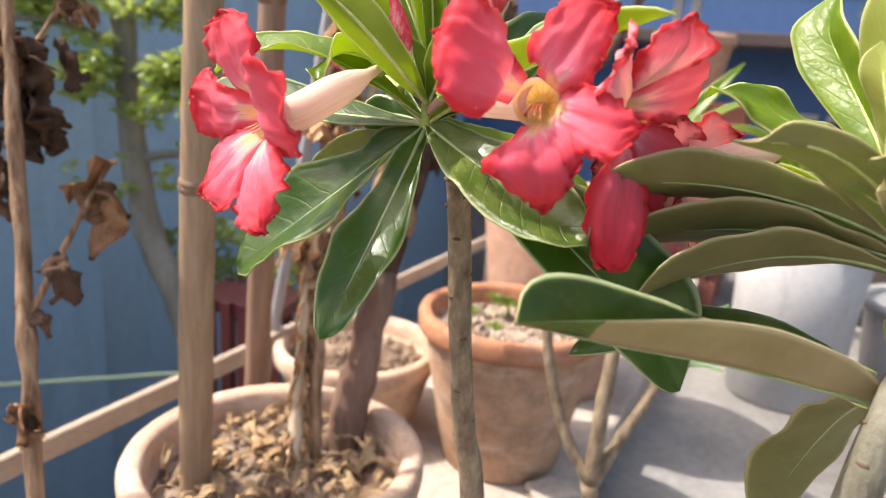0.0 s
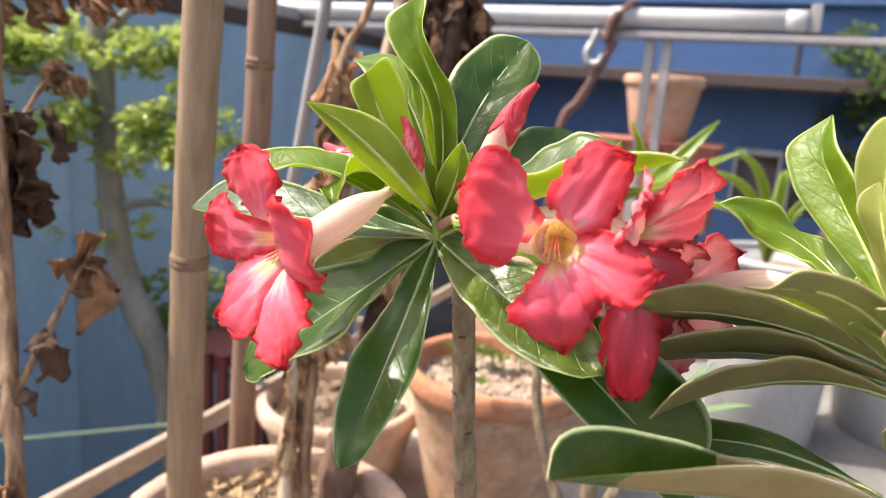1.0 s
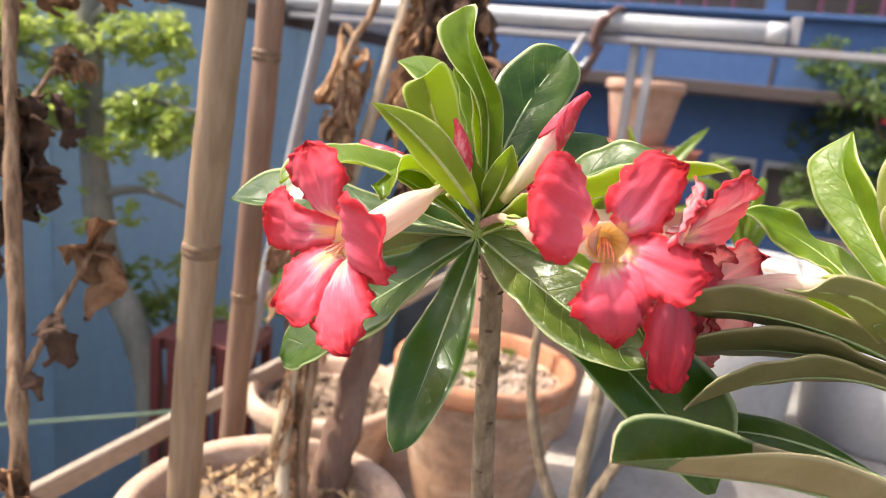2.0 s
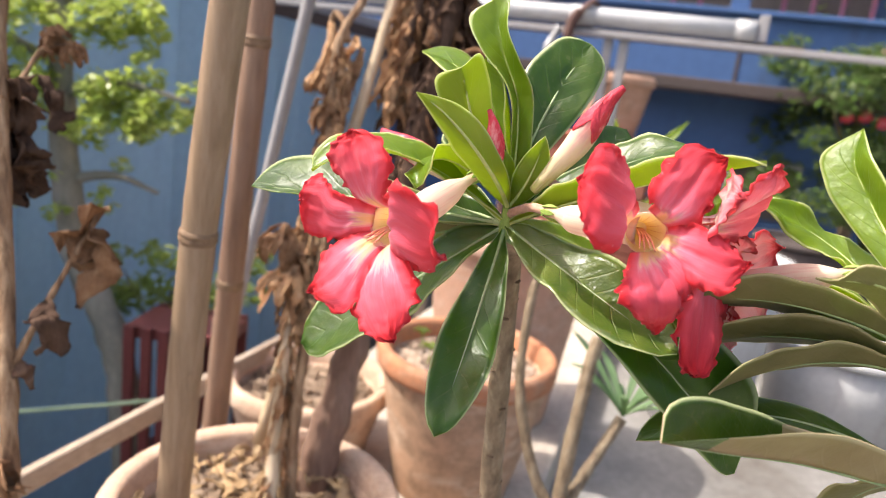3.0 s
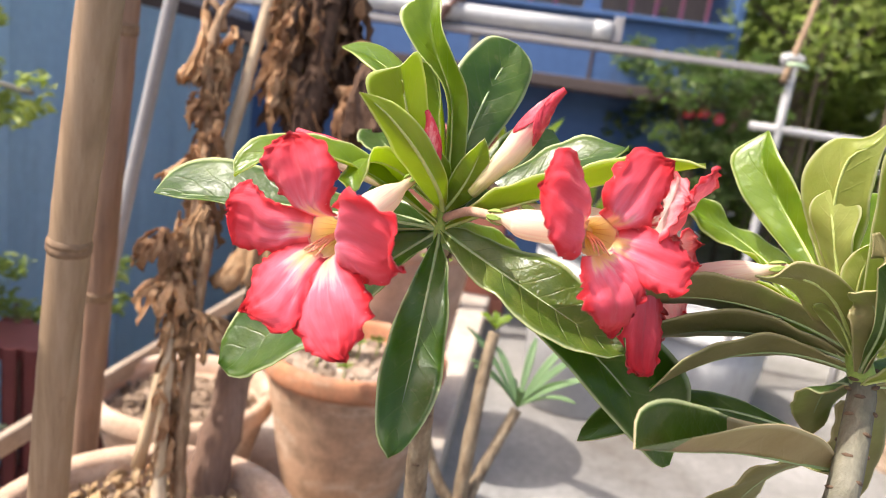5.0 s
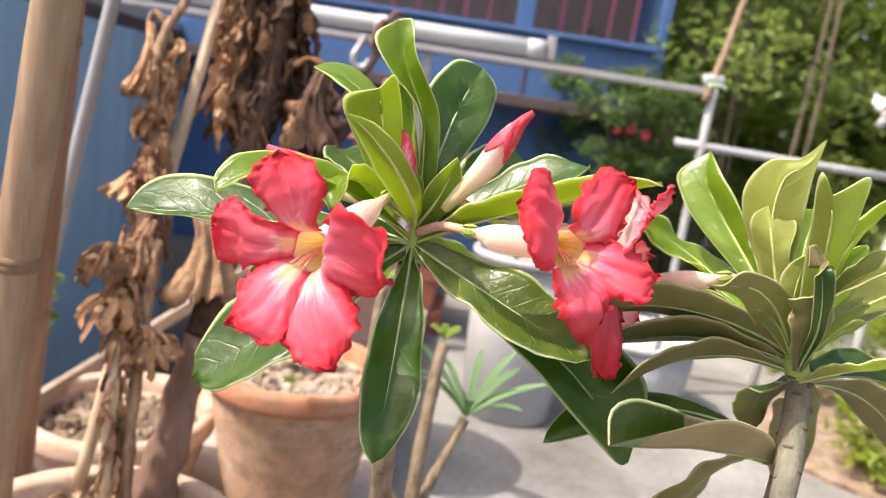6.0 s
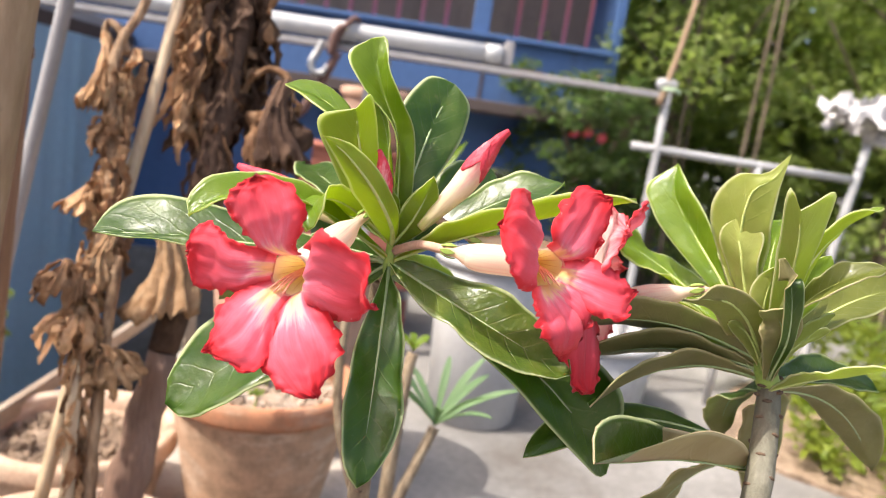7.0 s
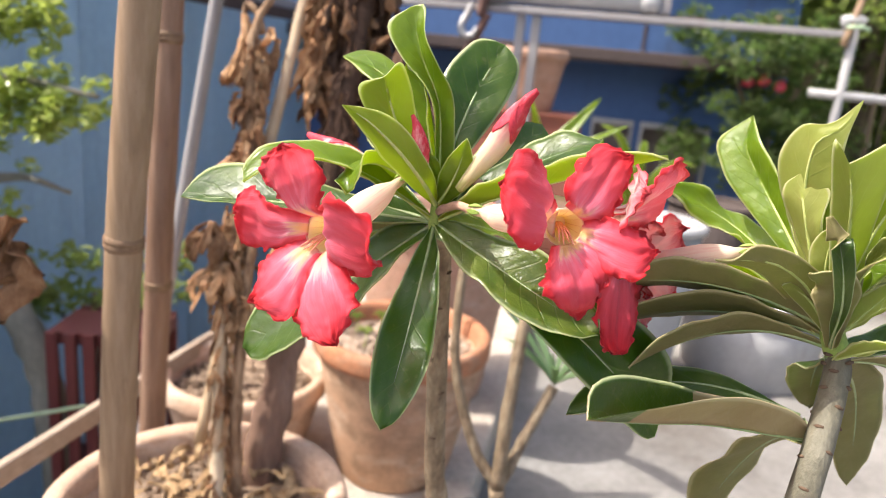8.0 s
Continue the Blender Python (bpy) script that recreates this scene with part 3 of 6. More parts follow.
def formed_leaf(plant, base, left, tip, right, ribs, facing, skin="young", cup=0.10, wave=0.02, seed=0.0, label="", rib=0.0008):
    """A broad leaf between two edges that leave its base and meet at the tip, folded along its midrib."""
    base, tip = Vector(base), Vector(tip)
    n, nx = 36, 12
    le = even_path([base] + [Vector(p) for p in left] + [tip], n)
    re = even_path([base] + [Vector(p) for p in right] + [tip], n)
    mid = even_path([base] + [Vector(p) for p in ribs] + [tip], n)
    hint = Vector(facing).normalized()
    rows, normals = [], []
    for i in range(n + 1):
        s = i / n
        l, r, m = le[i], re[i], mid[i]
        along = (mid[min(i + 1, n)] - mid[max(i - 1, 0)]).normalized()
        across = l - r
        w = max(across.length, 0.0015)
        nn = along.cross(across if across.length > 1e-5 else hint.cross(along)).normalized()
        if (nn.dot(normals[-1][0]) if normals and i > 3 else nn.dot(hint)) < 0:
            nn = -nn
        if i in (0, n) and normals:
            nn = normals[-1][0]
        row = []
        for j in range(nx + 1):
            u = 1 - 2 * j / nx
            e = l if u > 0 else r
            q = m + (e - m) * abs(u)
            q += nn * w * cup * (abs(u) - u * u)
            q += nn * w * (wave * math.sin(s * 15 + seed + (2.0 if u > 0 else 0)) + 0.06 * noise.noise(Vector((s * 7 + seed, u * 2, seed)))) * u * u * min(1, 4 * s)
            q += nn * w * 0.035 * noise.noise(Vector((s * 11 + seed, u * 4.5, 3 + seed))) * (1 - u * u)
            row.append(q)
        rows.append(row)
        normals.append([nn] * (nx + 1))
    bm = bmesh.new()
    sheet(bm, rows, normals, 0.0007)
    lf = part("leaf", bm, SKINS[skin], plant, label)
    bm = bmesh.new()
    tube(bm, mid[: int(n * 0.95)][::3], [rib * 1.6, rib * 1.3, rib, rib * 0.7, rib * 0.35], 6, 26)
    part("midrib", bm, RIB if skin in ("mature", "dull", "mottled", "tan") else RIB_YOUNG, lf)
    return lf


def petal(fl, centre, axis, mouth, left, tip, right, arch=0.10, seed=0.0, frill=1.0, face=PETAL):
    """A petal with a narrow claw on the throat's rim, two swelling sides that meet at the tip, and a frilled margin."""
    left, right, tip = [Vector(p) for p in left], [Vector(p) for p in right], Vector(tip)
    out = (left[-1] + right[-1]) / 2 + tip - centre * 2
    flat = (out - axis * out.dot(axis)).normalized()
    side = axis.cross(flat)
    if (left[-1] - right[-1]).dot(side) < 0:
        side = -side
    claw = centre + flat * mouth * 0.72 - axis * 0.0065
    n, nx = 40, 20
    half = mouth * 0.54
    fill = 0.085 if len(left) + len(right) < 4 else 0.02
    brim = centre + flat * mouth * 1.08
    le = even_path([claw + side * half, brim + side * mouth * 0.70] + left + [tip], n)
    re = even_path([claw - side * half, brim - side * mouth * 0.70] + right + [tip], n)
    rows, normals, frames = [], [], []
    for i in range(n + 1):
        l, r = le[i], re[i]
        along = (le[min(i + 1, n)] + re[min(i + 1, n)] - le[max(i - 1, 0)] - re[max(i - 1, 0)]).normalized()
        across = (l - r).normalized() if (l - r).length > 1e-6 else side
        nn = along.cross(across).normalized()
        if frames and nn.dot(frames[-1][2]) < 0:
            nn = -nn
        frames.append((along, across, nn))
    turn = 1 if sum(f[2].dot(axis) for f in frames) > 0 else -1
    for i in range(n + 1):
        s = i / n
        l, r = le[i], re[i]
        along, across, nn = frames[i]
        nn = nn * turn
        w = (l - r).length
        swell = across * w * fill * math.sin(math.pi * s) ** 0.7
        l, r = l + swell, r - swell
        row = []
        for j in range(nx + 1):
            u = 1 - 2 * j / nx
            q = (l + r) / 2 + (l - r) / 2 * u
            rise = arch * (1 - u * u) - 0.07 * math.exp(-(u / 0.13) ** 2) * (1 - 0.6 * s)
            rise += 0.05 * noise.noise(Vector((u * 1.6 + seed, s * 2.2, seed))) + 0.035 * noise.noise(Vector((u * 5 + seed, s * 4.5, seed))) * min(1, 3 * s)
            rim = max(abs(u) ** 4, s ** 6) * min(1.0, 3 * s)
            q += nn * w * rise * min(1.0, 4 * s + 0.15)
            q += nn * rim * frill * 0.0036 * noise.noise(Vector((s * 15 + seed, u * 5.5, seed * 2)))
            wild = noise.noise_vector(q * 420 + Vector((seed, 0, 0))) + noise.noise_vector(q * 170 + Vector((0, seed, 0))) * 1.3
            q += (across * wild.x + along * wild.y + nn * wild.z) * rim * frill * 0.0012
            q += nn * min(1, 3 * s) * 0.0006 * noise.noise(q * 260 + Vector((seed, 1, 0)))
            row.append(q)
        rows.append(row)
        normals.append([nn] * (nx + 1))
    bm = bmesh.new()
    sheet(bm, rows, normals, 0.0005)
    return part("petal", bm, (face, PETAL_BACK), fl)


def flower(plant, base, centre, axis, petals, label, mouth=0.0085, bell=0.0072, seed=0.0, arch=0.10, knee=None, streaked=(), pale=()):
    """A trumpet flower: tube, yellow throat, five petals and a small calyx. petals: (left side, tip, right side)."""
    base, centre, axis = Vector(base), Vector(centre), Vector(axis).normalized()
    neck = centre - axis * 0.014
    knee = Vector(knee) if knee else base + (neck - base) * 0.55
    bm = bmesh.new()
    tube(bm, [base, base.lerp(knee, 0.3), base.lerp(knee, 0.62), knee, neck, centre - axis * 0.0055], [0.0021, 0.0023, bell * 0.72, bell * 0.93, bell, mouth * 0.8], 20, 30, 0.05)
    bm.faces.ensure_lookup_table()
    bmesh.ops.delete(bm, geom=[bm.faces[-1]], context="FACES_ONLY")
    fl = part("flower", bm, TUBE_OUT, plant, label)
    bm = bmesh.new()
    tube(bm, [centre - axis * 0.022, centre - axis * 0.014, centre - axis * 0.0095, centre - axis * 0.006], [0.0022, mouth * 0.46, mouth * 0.66, mouth * 0.76], 30, 20)
    bm.faces.ensure_lookup_table()
    bmesh.ops.delete(bm, geom=[bm.faces[-1]], context="FACES_ONLY")
    bmesh.ops.reverse_faces(bm, faces=bm.faces)
    part("throat", bm, TUBE_IN, fl, "yellow throat with thin red lines")
    down = (Vector((0, 0, -1)) + axis * axis.z).normalized()
    for i in range(4):
        side = axis.cross(down) * (0.0012 * (i - 1.5))
        rod("stamen", [centre - axis * 0.02 + side * 0.5, centre - axis * 0.006 + down * 0.0015 + side, centre + axis * 0.003 + down * (0.004 + 0.001 * (i % 2)) + side * 1.6], [0.0006, 0.0005, 0.00025], STAMEN, fl, seg=6)
    for i, (left, tip, right) in enumerate(petals):
        petal(fl, centre, axis, mouth, left, tip, right, arch, seed + i * 2.7, face=PETAL_STREAKED if i in streaked else PETAL_PALE if i in pale else PETAL)
    bm = bmesh.new()
    d = (knee - base).normalized()
    ref = d.orthogonal().normalized()
    for i in range(5):
        q = Matrix.Rotation(i * 2 * math.pi / 5, 3, d) @ ref
        blade(bm, through_mid(base - d * 0.002 + q * 0.0016, base + d * 0.001 + q * 0.0026, base + d * 0.0045 + q * 0.0026, 6), 0.0025, q, 0.1, 0, 0, 1, (0, 0), 0.0004, 1.0, 0.8, 4)
    part("calyx", bm, (PETIOLE, PETIOLE), fl)
    return fl


def bud(plant, base, tip, radius, label, bend=(0, 0, 0), red=0.55, hook=(0, 0, 0)):
    """A closed bud: a cream tube whose red petals are furled round one another to a hooked tip."""
    base, tip = Vector(base), Vector(tip)
    m = (base + tip) / 2 + Vector(bend)
    path = even_path([base, base.lerp(m, 0.6), m, m.lerp(tip, 0.5), tip], 40)
    path = [p + Vector(hook) * max(0.0, i / 40 - 0.8) ** 2 * 25 for i, p in enumerate(path)]
    girth = [0.42, 0.55, 0.72, 0.88, 1.0, 1.0, 0.82, 0.5, 0.2]
    fr = frames_along(path)
    def at(s, w, grow):
        i = min(int(s * 40), 40)
        o = fr[i][1] * math.cos(w) + fr[i][2] * math.sin(w)
        return path[i] + o * radius * lerp_list(girth, s) * grow, o
    bm = bmesh.new()
    tube(bm, path[:36], [radius * g * 0.95 for g in girth[:8]], 14, 30)
    ob = part("bud", bm, BUD, plant, label)
    for k in range(3):
        bm = bmesh.new()
        rows, normals = [], []
        for i in range(23):
            f = i / 22
            row, nrm = [], []
            for j in range(15):
                u = j / 14
                low = red - 0.07 + 0.3 * abs(u - 0.45) ** 1.3 * 2
                s = low + (1 - low) * f
                w = k * 2.094 + (u - 0.5) * 3.0 * (1 - 0.25 * f) + 1.5 * s
                p, o = at(s, w, 0.94 + 0.10 * u + 0.04 * math.sin(9 * u + k))
                row.append(p + noise.noise_vector(p * 300) * 0.0003)
                nrm.append(o)
            rows.append(row)
            normals.append(nrm)
        sheet(bm, rows, normals, 0.0004)
        part("furled_petal", bm, (BUD_PETAL, BUD_PETAL), ob)
    return ob


# ---- the setting: floor, kerb, blue sheet wall ----
U = Vector((0.89, -0.456, 0)).normalized()
W = Vector((0.456, 0.89, 0)).normalized()
TURN_Z = math.degrees(math.atan2(U.y, U.x))

KERB_AT = pose(0.20, 0.78, 0, 0, 0, TURN_Z)
PIT = -0.8
XS = [-400, -60, -12, -4, -1.172, -0.451, 0.5, 1.5, 3, 6, 20, 80, 400]
YS = [-400, -60, -12, -4, -1.2, -0.42, 0.4, 1.2, 2.0, 4, 12, 60, 400]
bm = bmesh.new()
grid = [[bm.verts.new((x, y, 0.0)) for y in YS] for x in XS]
sunk = {}
for i in (4, 5):
    for j in range(4, 9):
        sunk[i, j] = bm.verts.new((XS[i], YS[j], PIT))
for i in range(len(XS) - 1):
    for j in range(len(YS) - 1):
        if i == 4 and 4 <= j < 8:
            bm.faces.new((sunk[i, j], sunk[i + 1, j], sunk[i + 1, j + 1], sunk[i, j + 1]))
        else:
            bm.faces.new((grid[i][j], grid[i + 1][j], grid[i + 1][j + 1], grid[i][j + 1]))
for j in range(4, 8):
    bm.faces.new((grid[4][j], grid[4][j + 1], sunk[4, j + 1], sunk[4, j]))
    bm.faces.new((grid[5][j + 1], grid[5][j], sunk[5, j], sunk[5, j + 1]))
for j in (4, 8):
    bm.faces.new((grid[4][j], grid[5][j], sunk[5, j], sunk[4, j]))
bmesh.ops.transform(bm, matrix=KERB_AT, verts=bm.verts)
bmesh.ops.recalc_face_normals(bm, faces=bm.faces)
tagged(finish("ground", bm, CONCRETE, smooth=False), "grey dusty concrete floor of the terrace", "floor", kind="structure")

kerb = thing("kerb", "low worn concrete kerb carrying the clay pots", "kerb", at=KERB_AT, kind="structure")
bm = bmesh.new()
box(bm, -0.45, 0.0, -0.43, 2.4, 0.0, 0.08, 0.008)
for v in bm.verts:
    v.co += noise.noise_vector(v.co * 9) * 0.002
part("kerb_block", bm, KERB, kerb, smooth=False)

# Added dark strip: its colour imitates shade at the foot of the wall.
strip = thing("pavement", "added dark blue-grey strip painted as shade below the sheet wall", "floor", at=KERB_AT, kind="structure")
block("shade_slab", (-1.165, -0.455, -1.19, 1.99, PIT + 0.001, PIT + 0.008), SHADE_STRIP, strip, bevel=0.001)

wall = thing("wall_blue_sheet", "blue painted corrugated sheet wall with faded stains", "wall", at=Matrix.Translation((-1.03, 0.93, 0)) @ Matrix.Rotation(math.atan2(W.y, W.x), 4, "Z"), kind="structure")
x = -1.2
while x < 3.0:
    bm = bmesh.new()
    wdt = 0.46
    prof = []
    for j in range(13):
        f = j / 12
        prof.append((x + f * wdt, 0.004 * (1 if j % 6 in (2, 3) else 0) - (0.006 if j in (0, 12) else 0)))
    lo = [bm.verts.new((a, b, PIT)) for a, b in prof]
    hi = [bm.verts.new((a, b, 0.79)) for a, b in prof]
    lo2 = [bm.verts.new((a, b + 0.012, PIT)) for a, b in prof]
    hi2 = [bm.verts.new((a, b + 0.012, 0.79)) for a, b in prof]
    for j in range(12):
        bm.faces.new((lo[j + 1], lo[j], hi[j], hi[j + 1]))
        bm.faces.new((lo2[j], lo2[j + 1], hi2[j + 1], hi2[j]))
        bm.faces.new((hi[j], hi2[j], hi2[j + 1], hi[j + 1]))
    bmesh.ops.recalc_face_normals(bm, faces=bm.faces)
    part("panel", bm, BLUE_SHEET, wall, smooth=False)
    x += wdt + 0.002
bm = bmesh.new()
box(bm, -1.2, 3.0, 0.0, 0.05, 0.791, 0.835, 0.004)
part("top_rail", bm, DARK_WALL, wall, "dark weathered top rail", smooth=False)
bm = bmesh.new()
box(bm, -1.2, 3.0, 0.02, 0.06, 0.835, 0.872, 0.004)
part("upper_rail", bm, WHITE_PAINT, wall, "dirty white rail", smooth=False)

# ---- the blue house behind ----
house = thing("house", "blue painted house with pink barred windows and a ledge", "house", at=pose(0.66, 2.86, 0, 0, 0, TURN_Z))
block("wall", (-1.2, 0.55, 0.0, 0.12, 0.0, 0.74), BLUE_WALL, house, bevel=0)
block("wall", (0.55, 1.25, 0.0, 0.12, 0.52, 0.74), BLUE_WALL, house, bevel=0)
block("wall", (0.75, 0.80, 0.0, 0.12, 0.3, 0.52), BLUE_WALL, house, bevel=0)
block("wall", (1.04, 1.25, 0.0, 0.12, 0.3, 0.52), BLUE_WALL, house, bevel=0)
block("wall", (0.55, 0.61, 0.0, 0.12, 0.3, 0.52), BLUE_WALL, house, bevel=0)
block("wall", (0.55, 1.25, 0.0, 0.12, 0.0, 0.3), BLUE_WALL, house, bevel=0)
for a, b in ((0.61, 0.75), (0.80, 1.04)):
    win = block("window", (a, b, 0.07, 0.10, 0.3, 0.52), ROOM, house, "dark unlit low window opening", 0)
    block("window_frame", (a - 0.012, b + 0.012, -0.012, -0.002, 0.508, 0.53), WHITE_PAINT, win, bevel=0.002)
    block("window_frame", (a - 0.012, a, -0.012, -0.002, 0.3, 0.508), WHITE_PAINT, win, bevel=0.002)
    block("window_frame", (b, b + 0.012, -0.012, -0.002, 0.3, 0.508), WHITE_PAINT, win, bevel=0.002)
block("ledge", (-1.2, 1.25, -0.22, 0.12, 0.74, 0.785), DARK_WALL, house, "stained dark concrete ledge", 0.006)
block("wall", (-1.2, 1.25, -0.03, 0.12, 0.785, 1.03), BLUE_WALL, house, "sunlit bright blue band of wall", 0)
bm = bmesh.new()
box(bm, 0.745, 0.757, -0.034, -0.031, 0.79, 1.025)
part("joint", bm, DARK_WALL, house, smooth=False)
block("sill", (-1.2, 1.25, -0.06, 0.12, 1.03, 1.05), BLUE_WALL, house, bevel=0.004)
block("pillar", (0.688, 0.752, -0.03, 0.12, 1.05, 2.6), BLUE_WALL, house, bevel=0.004)
block("pillar", (-0.35, -0.28, -0.03, 0.12, 1.05, 2.6), BLUE_WALL, house, bevel=0.004)
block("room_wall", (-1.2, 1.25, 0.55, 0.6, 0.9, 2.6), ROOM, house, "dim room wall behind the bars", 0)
block("lintel", (-1.2, 1.25, -0.1, 0.6, 2.6, 2.75), BLUE_WALL, house, bevel=0.004)
block("return_wall", (1.25, 1.28, -0.03, 1.6, 0.0, 2.75), BLUE_WALL, house, bevel=0)
xb = -1.15
while xb < 1.245:
    if not (0.67 < xb < 0.77 or -0.37 < xb < -0.26):
        rod("window_bar", [(xb, 0.02, 1.05), (xb, 0.02, 1.8), (xb, 0.02, 2.6)], [0.009], PINK_BAR, house, seg=8, n=2)
    xb += 0.096
for zb in (1.45, 2.0):
    block("bar_rail", (-1.2, 1.245, 0.012, 0.028, zb, zb + 0.02), PINK_BAR, house, bevel=0)

# ---- pipe and metal stand in front of the house ----
STAND_AT = pose(0.20, 1.97, 0, 0, 0, TURN_Z)
pipe = thing("drain_pipe", "long white plastic pipe lying along the metal stand", "pipe", at=STAND_AT)
rod("pipe_body", [(-1.3, 0.0, 0.868), (-0.2, 0, 0.869), (0.74, 0, 0.867)], [0.0235], WHITE_PVC, pipe, seg=18, n=8)
rod("coupling", [(0.30, 0, 0.868), (0.36, 0, 0.868)], [0.0258], WHITE_PVC, pipe, seg=18, n=2)
rod("coupling", [(0.70, 0, 0.867), (0.745, 0, 0.867)], [0.0258], WHITE_PVC, pipe, seg=18, n=2)
stand = thing("metal_stand", "grey and white painted steel frame of rails and posts", "frame", at=STAND_AT)
block("top_rail", (-1.3, 0.86, 0.0, 0.045, 0.820, 0.842), DARK_WALL, stand, "dark weathered timber rail", 0.003)
block("front_rail", (-1.3, 1.19, -0.03, -0.005, 0.818, 0.834), GREY_PAINT, stand, bevel=0.003)
block("clamp", (0.748, 0.772, -0.014, 0.018, 0.842, 0.905), GREY_PAINT, stand, "grey pipe clamp", 0.004)
for xx in (0.405, 0.445):
    block("post", (xx - 0.011, xx + 0.011, -0.012, 0.012, 0.0, 0.815), GREY_PAINT, stand, bevel=0.002)
rod("post", [(1.19, -0.02, 0.0), (1.19, -0.02, 0.45), (1.19, -0.02, 0.86)], [0.0108], WHITE_PAINT, stand, seg=12, n=4)
rod("elbow", [(1.16, -0.02, 0.852), (1.19, -0.02, 0.858), (1.205, -0.02, 0.85)], [0.0155], WHITE_PAINT, stand, seg=12, n=6)
rod("low_rail", [(1.12, -0.02, 0.688), (1.35, -0.02, 0.685), (1.73, -0.02, 0.682)], [0.0105], WHITE_PAINT, stand, seg=12, n=4)
rod("post", [(1.47, -0.02, 0.0), (1.47, -0.02, 0.35), (1.47, -0.02, 0.69)], [0.0105], WHITE_PAINT, stand, seg=12, n=4)
rod("post", [(1.72, -0.02, 0.0), (1.72, -0.02, 0.4), (1.75, -0.02, 0.78)], [0.0115], WHITE_PAINT, stand, seg=12, n=6)
cane2 = thing("bamboo_stick", "thin pale stick tied upright to the white post", "stick", at=STAND_AT)
rod("stick", [(1.17, -0.03, 0.80), (1.20, -0.02, 0.95), (1.25, 0.0, 1.25)], [0.009, 0.008, 0.007], BAMBOO, cane2, seg=8)
rod("tie", [(1.165, -0.045, 0.84), (1.19, -0.052, 0.842), (1.215, -0.04, 0.838)], [0.005], CORD, cane2, "green cord tie", seg=6)

random.seed(5)
bag = thing("plastic_bag", "crumpled white plastic bag tied over a post", "bag", at=STAND_AT)
for i in range(9):
    bm = bmesh.new()
    a = Vector((1.745 + random.uniform(-.03, .03), -0.02 + random.uniform(-.03, .03), 0.77 + random.uniform(0, .05)))
    b = a + Vector((random.uniform(-.09, .09), random.uniform(-.05, .05), random.uniform(0.0, 0.12)))
    blade(bm, through_mid(a, (a + b) / 2 + Vector((random.uniform(-.03, .03), random.uniform(-.03, .03), 0.03)), b, 12), 0.10, (random.uniform(-1, 1), -1, 0.3), 0.3, 0.2, 0.15, 3, (0, 60), 0.001, 1.2, 0.5, 8, i * 3.1, 0.018, 0.1)
    part("fold", bm, (BAG, BAG), bag)

hk = thing("pulley_hook", "rusty pulley block with a grey steel hook and pipe", "hook", at=STAND_AT)
bm = bmesh.new()
tube(bm, [(0.305, -0.05, 0.80), (0.315, -0.05, 0.85), (0.33, -0.05, 0.875)], [0.018, 0.024, 0.02], 14, 10, 0.15, 0.55)
part("block", bm, RUST, hk)
rod("hook", [(0.285, -0.06, 0.83), (0.272, -0.06, 0.80), (0.262, -0.065, 0.775), (0.27, -0.065, 0.752), (0.292, -0.065, 0.752), (0.302, -0.065, 0.772)], [0.008, 0.009, 0.0095, 0.0095, 0.008, 0.005], STEEL, hk, "grey steel hook", seg=10)
rod("iron_pipe", [(0.325, -0.05, 0.81), (0.30, -0.05, 0.75), (0.255, -0.05, 0.66), (0.21, -0.06, 0.55), (0.2, -0.06, 0.0)], [0.011, 0.011, 0.012, 0.012, 0.012], RUST, hk, "reddish iron pipe", seg=10)
rod("chain", [(0.33, -0.05, 0.87), (0.35, -0.02, 0.9), (0.36, 0.0, 0.9)], [0.008], RUST, hk, seg=8)


# ---- pots ----
def clods(bm, count, radius, z, lo, hi, seed, flat=0.7):
    rnd = random.Random(seed)
    for i in range(count):
        a, r = rnd.uniform(0, 6.283), radius * math.sqrt(rnd.random())
        s = rnd.uniform(lo, hi)
        m = Matrix.Translation((r * math.cos(a), r * math.sin(a), z + s * 0.25)) @ Euler((rnd.uniform(0, 3), rnd.uniform(0, 3), rnd.uniform(0, 3))).to_matrix().to_4x4() @ Matrix.Diagonal((s, s * rnd.uniform(0.6, 1), s * flat * rnd.uniform(0.5, 1), 1))
        vs = bmesh.ops.create_icosphere(bm, subdivisions=1, radius=1, matrix=m)["verts"]
        for v in vs:
            v.co += noise.noise_vector(v.co * 300) * s * 0.3


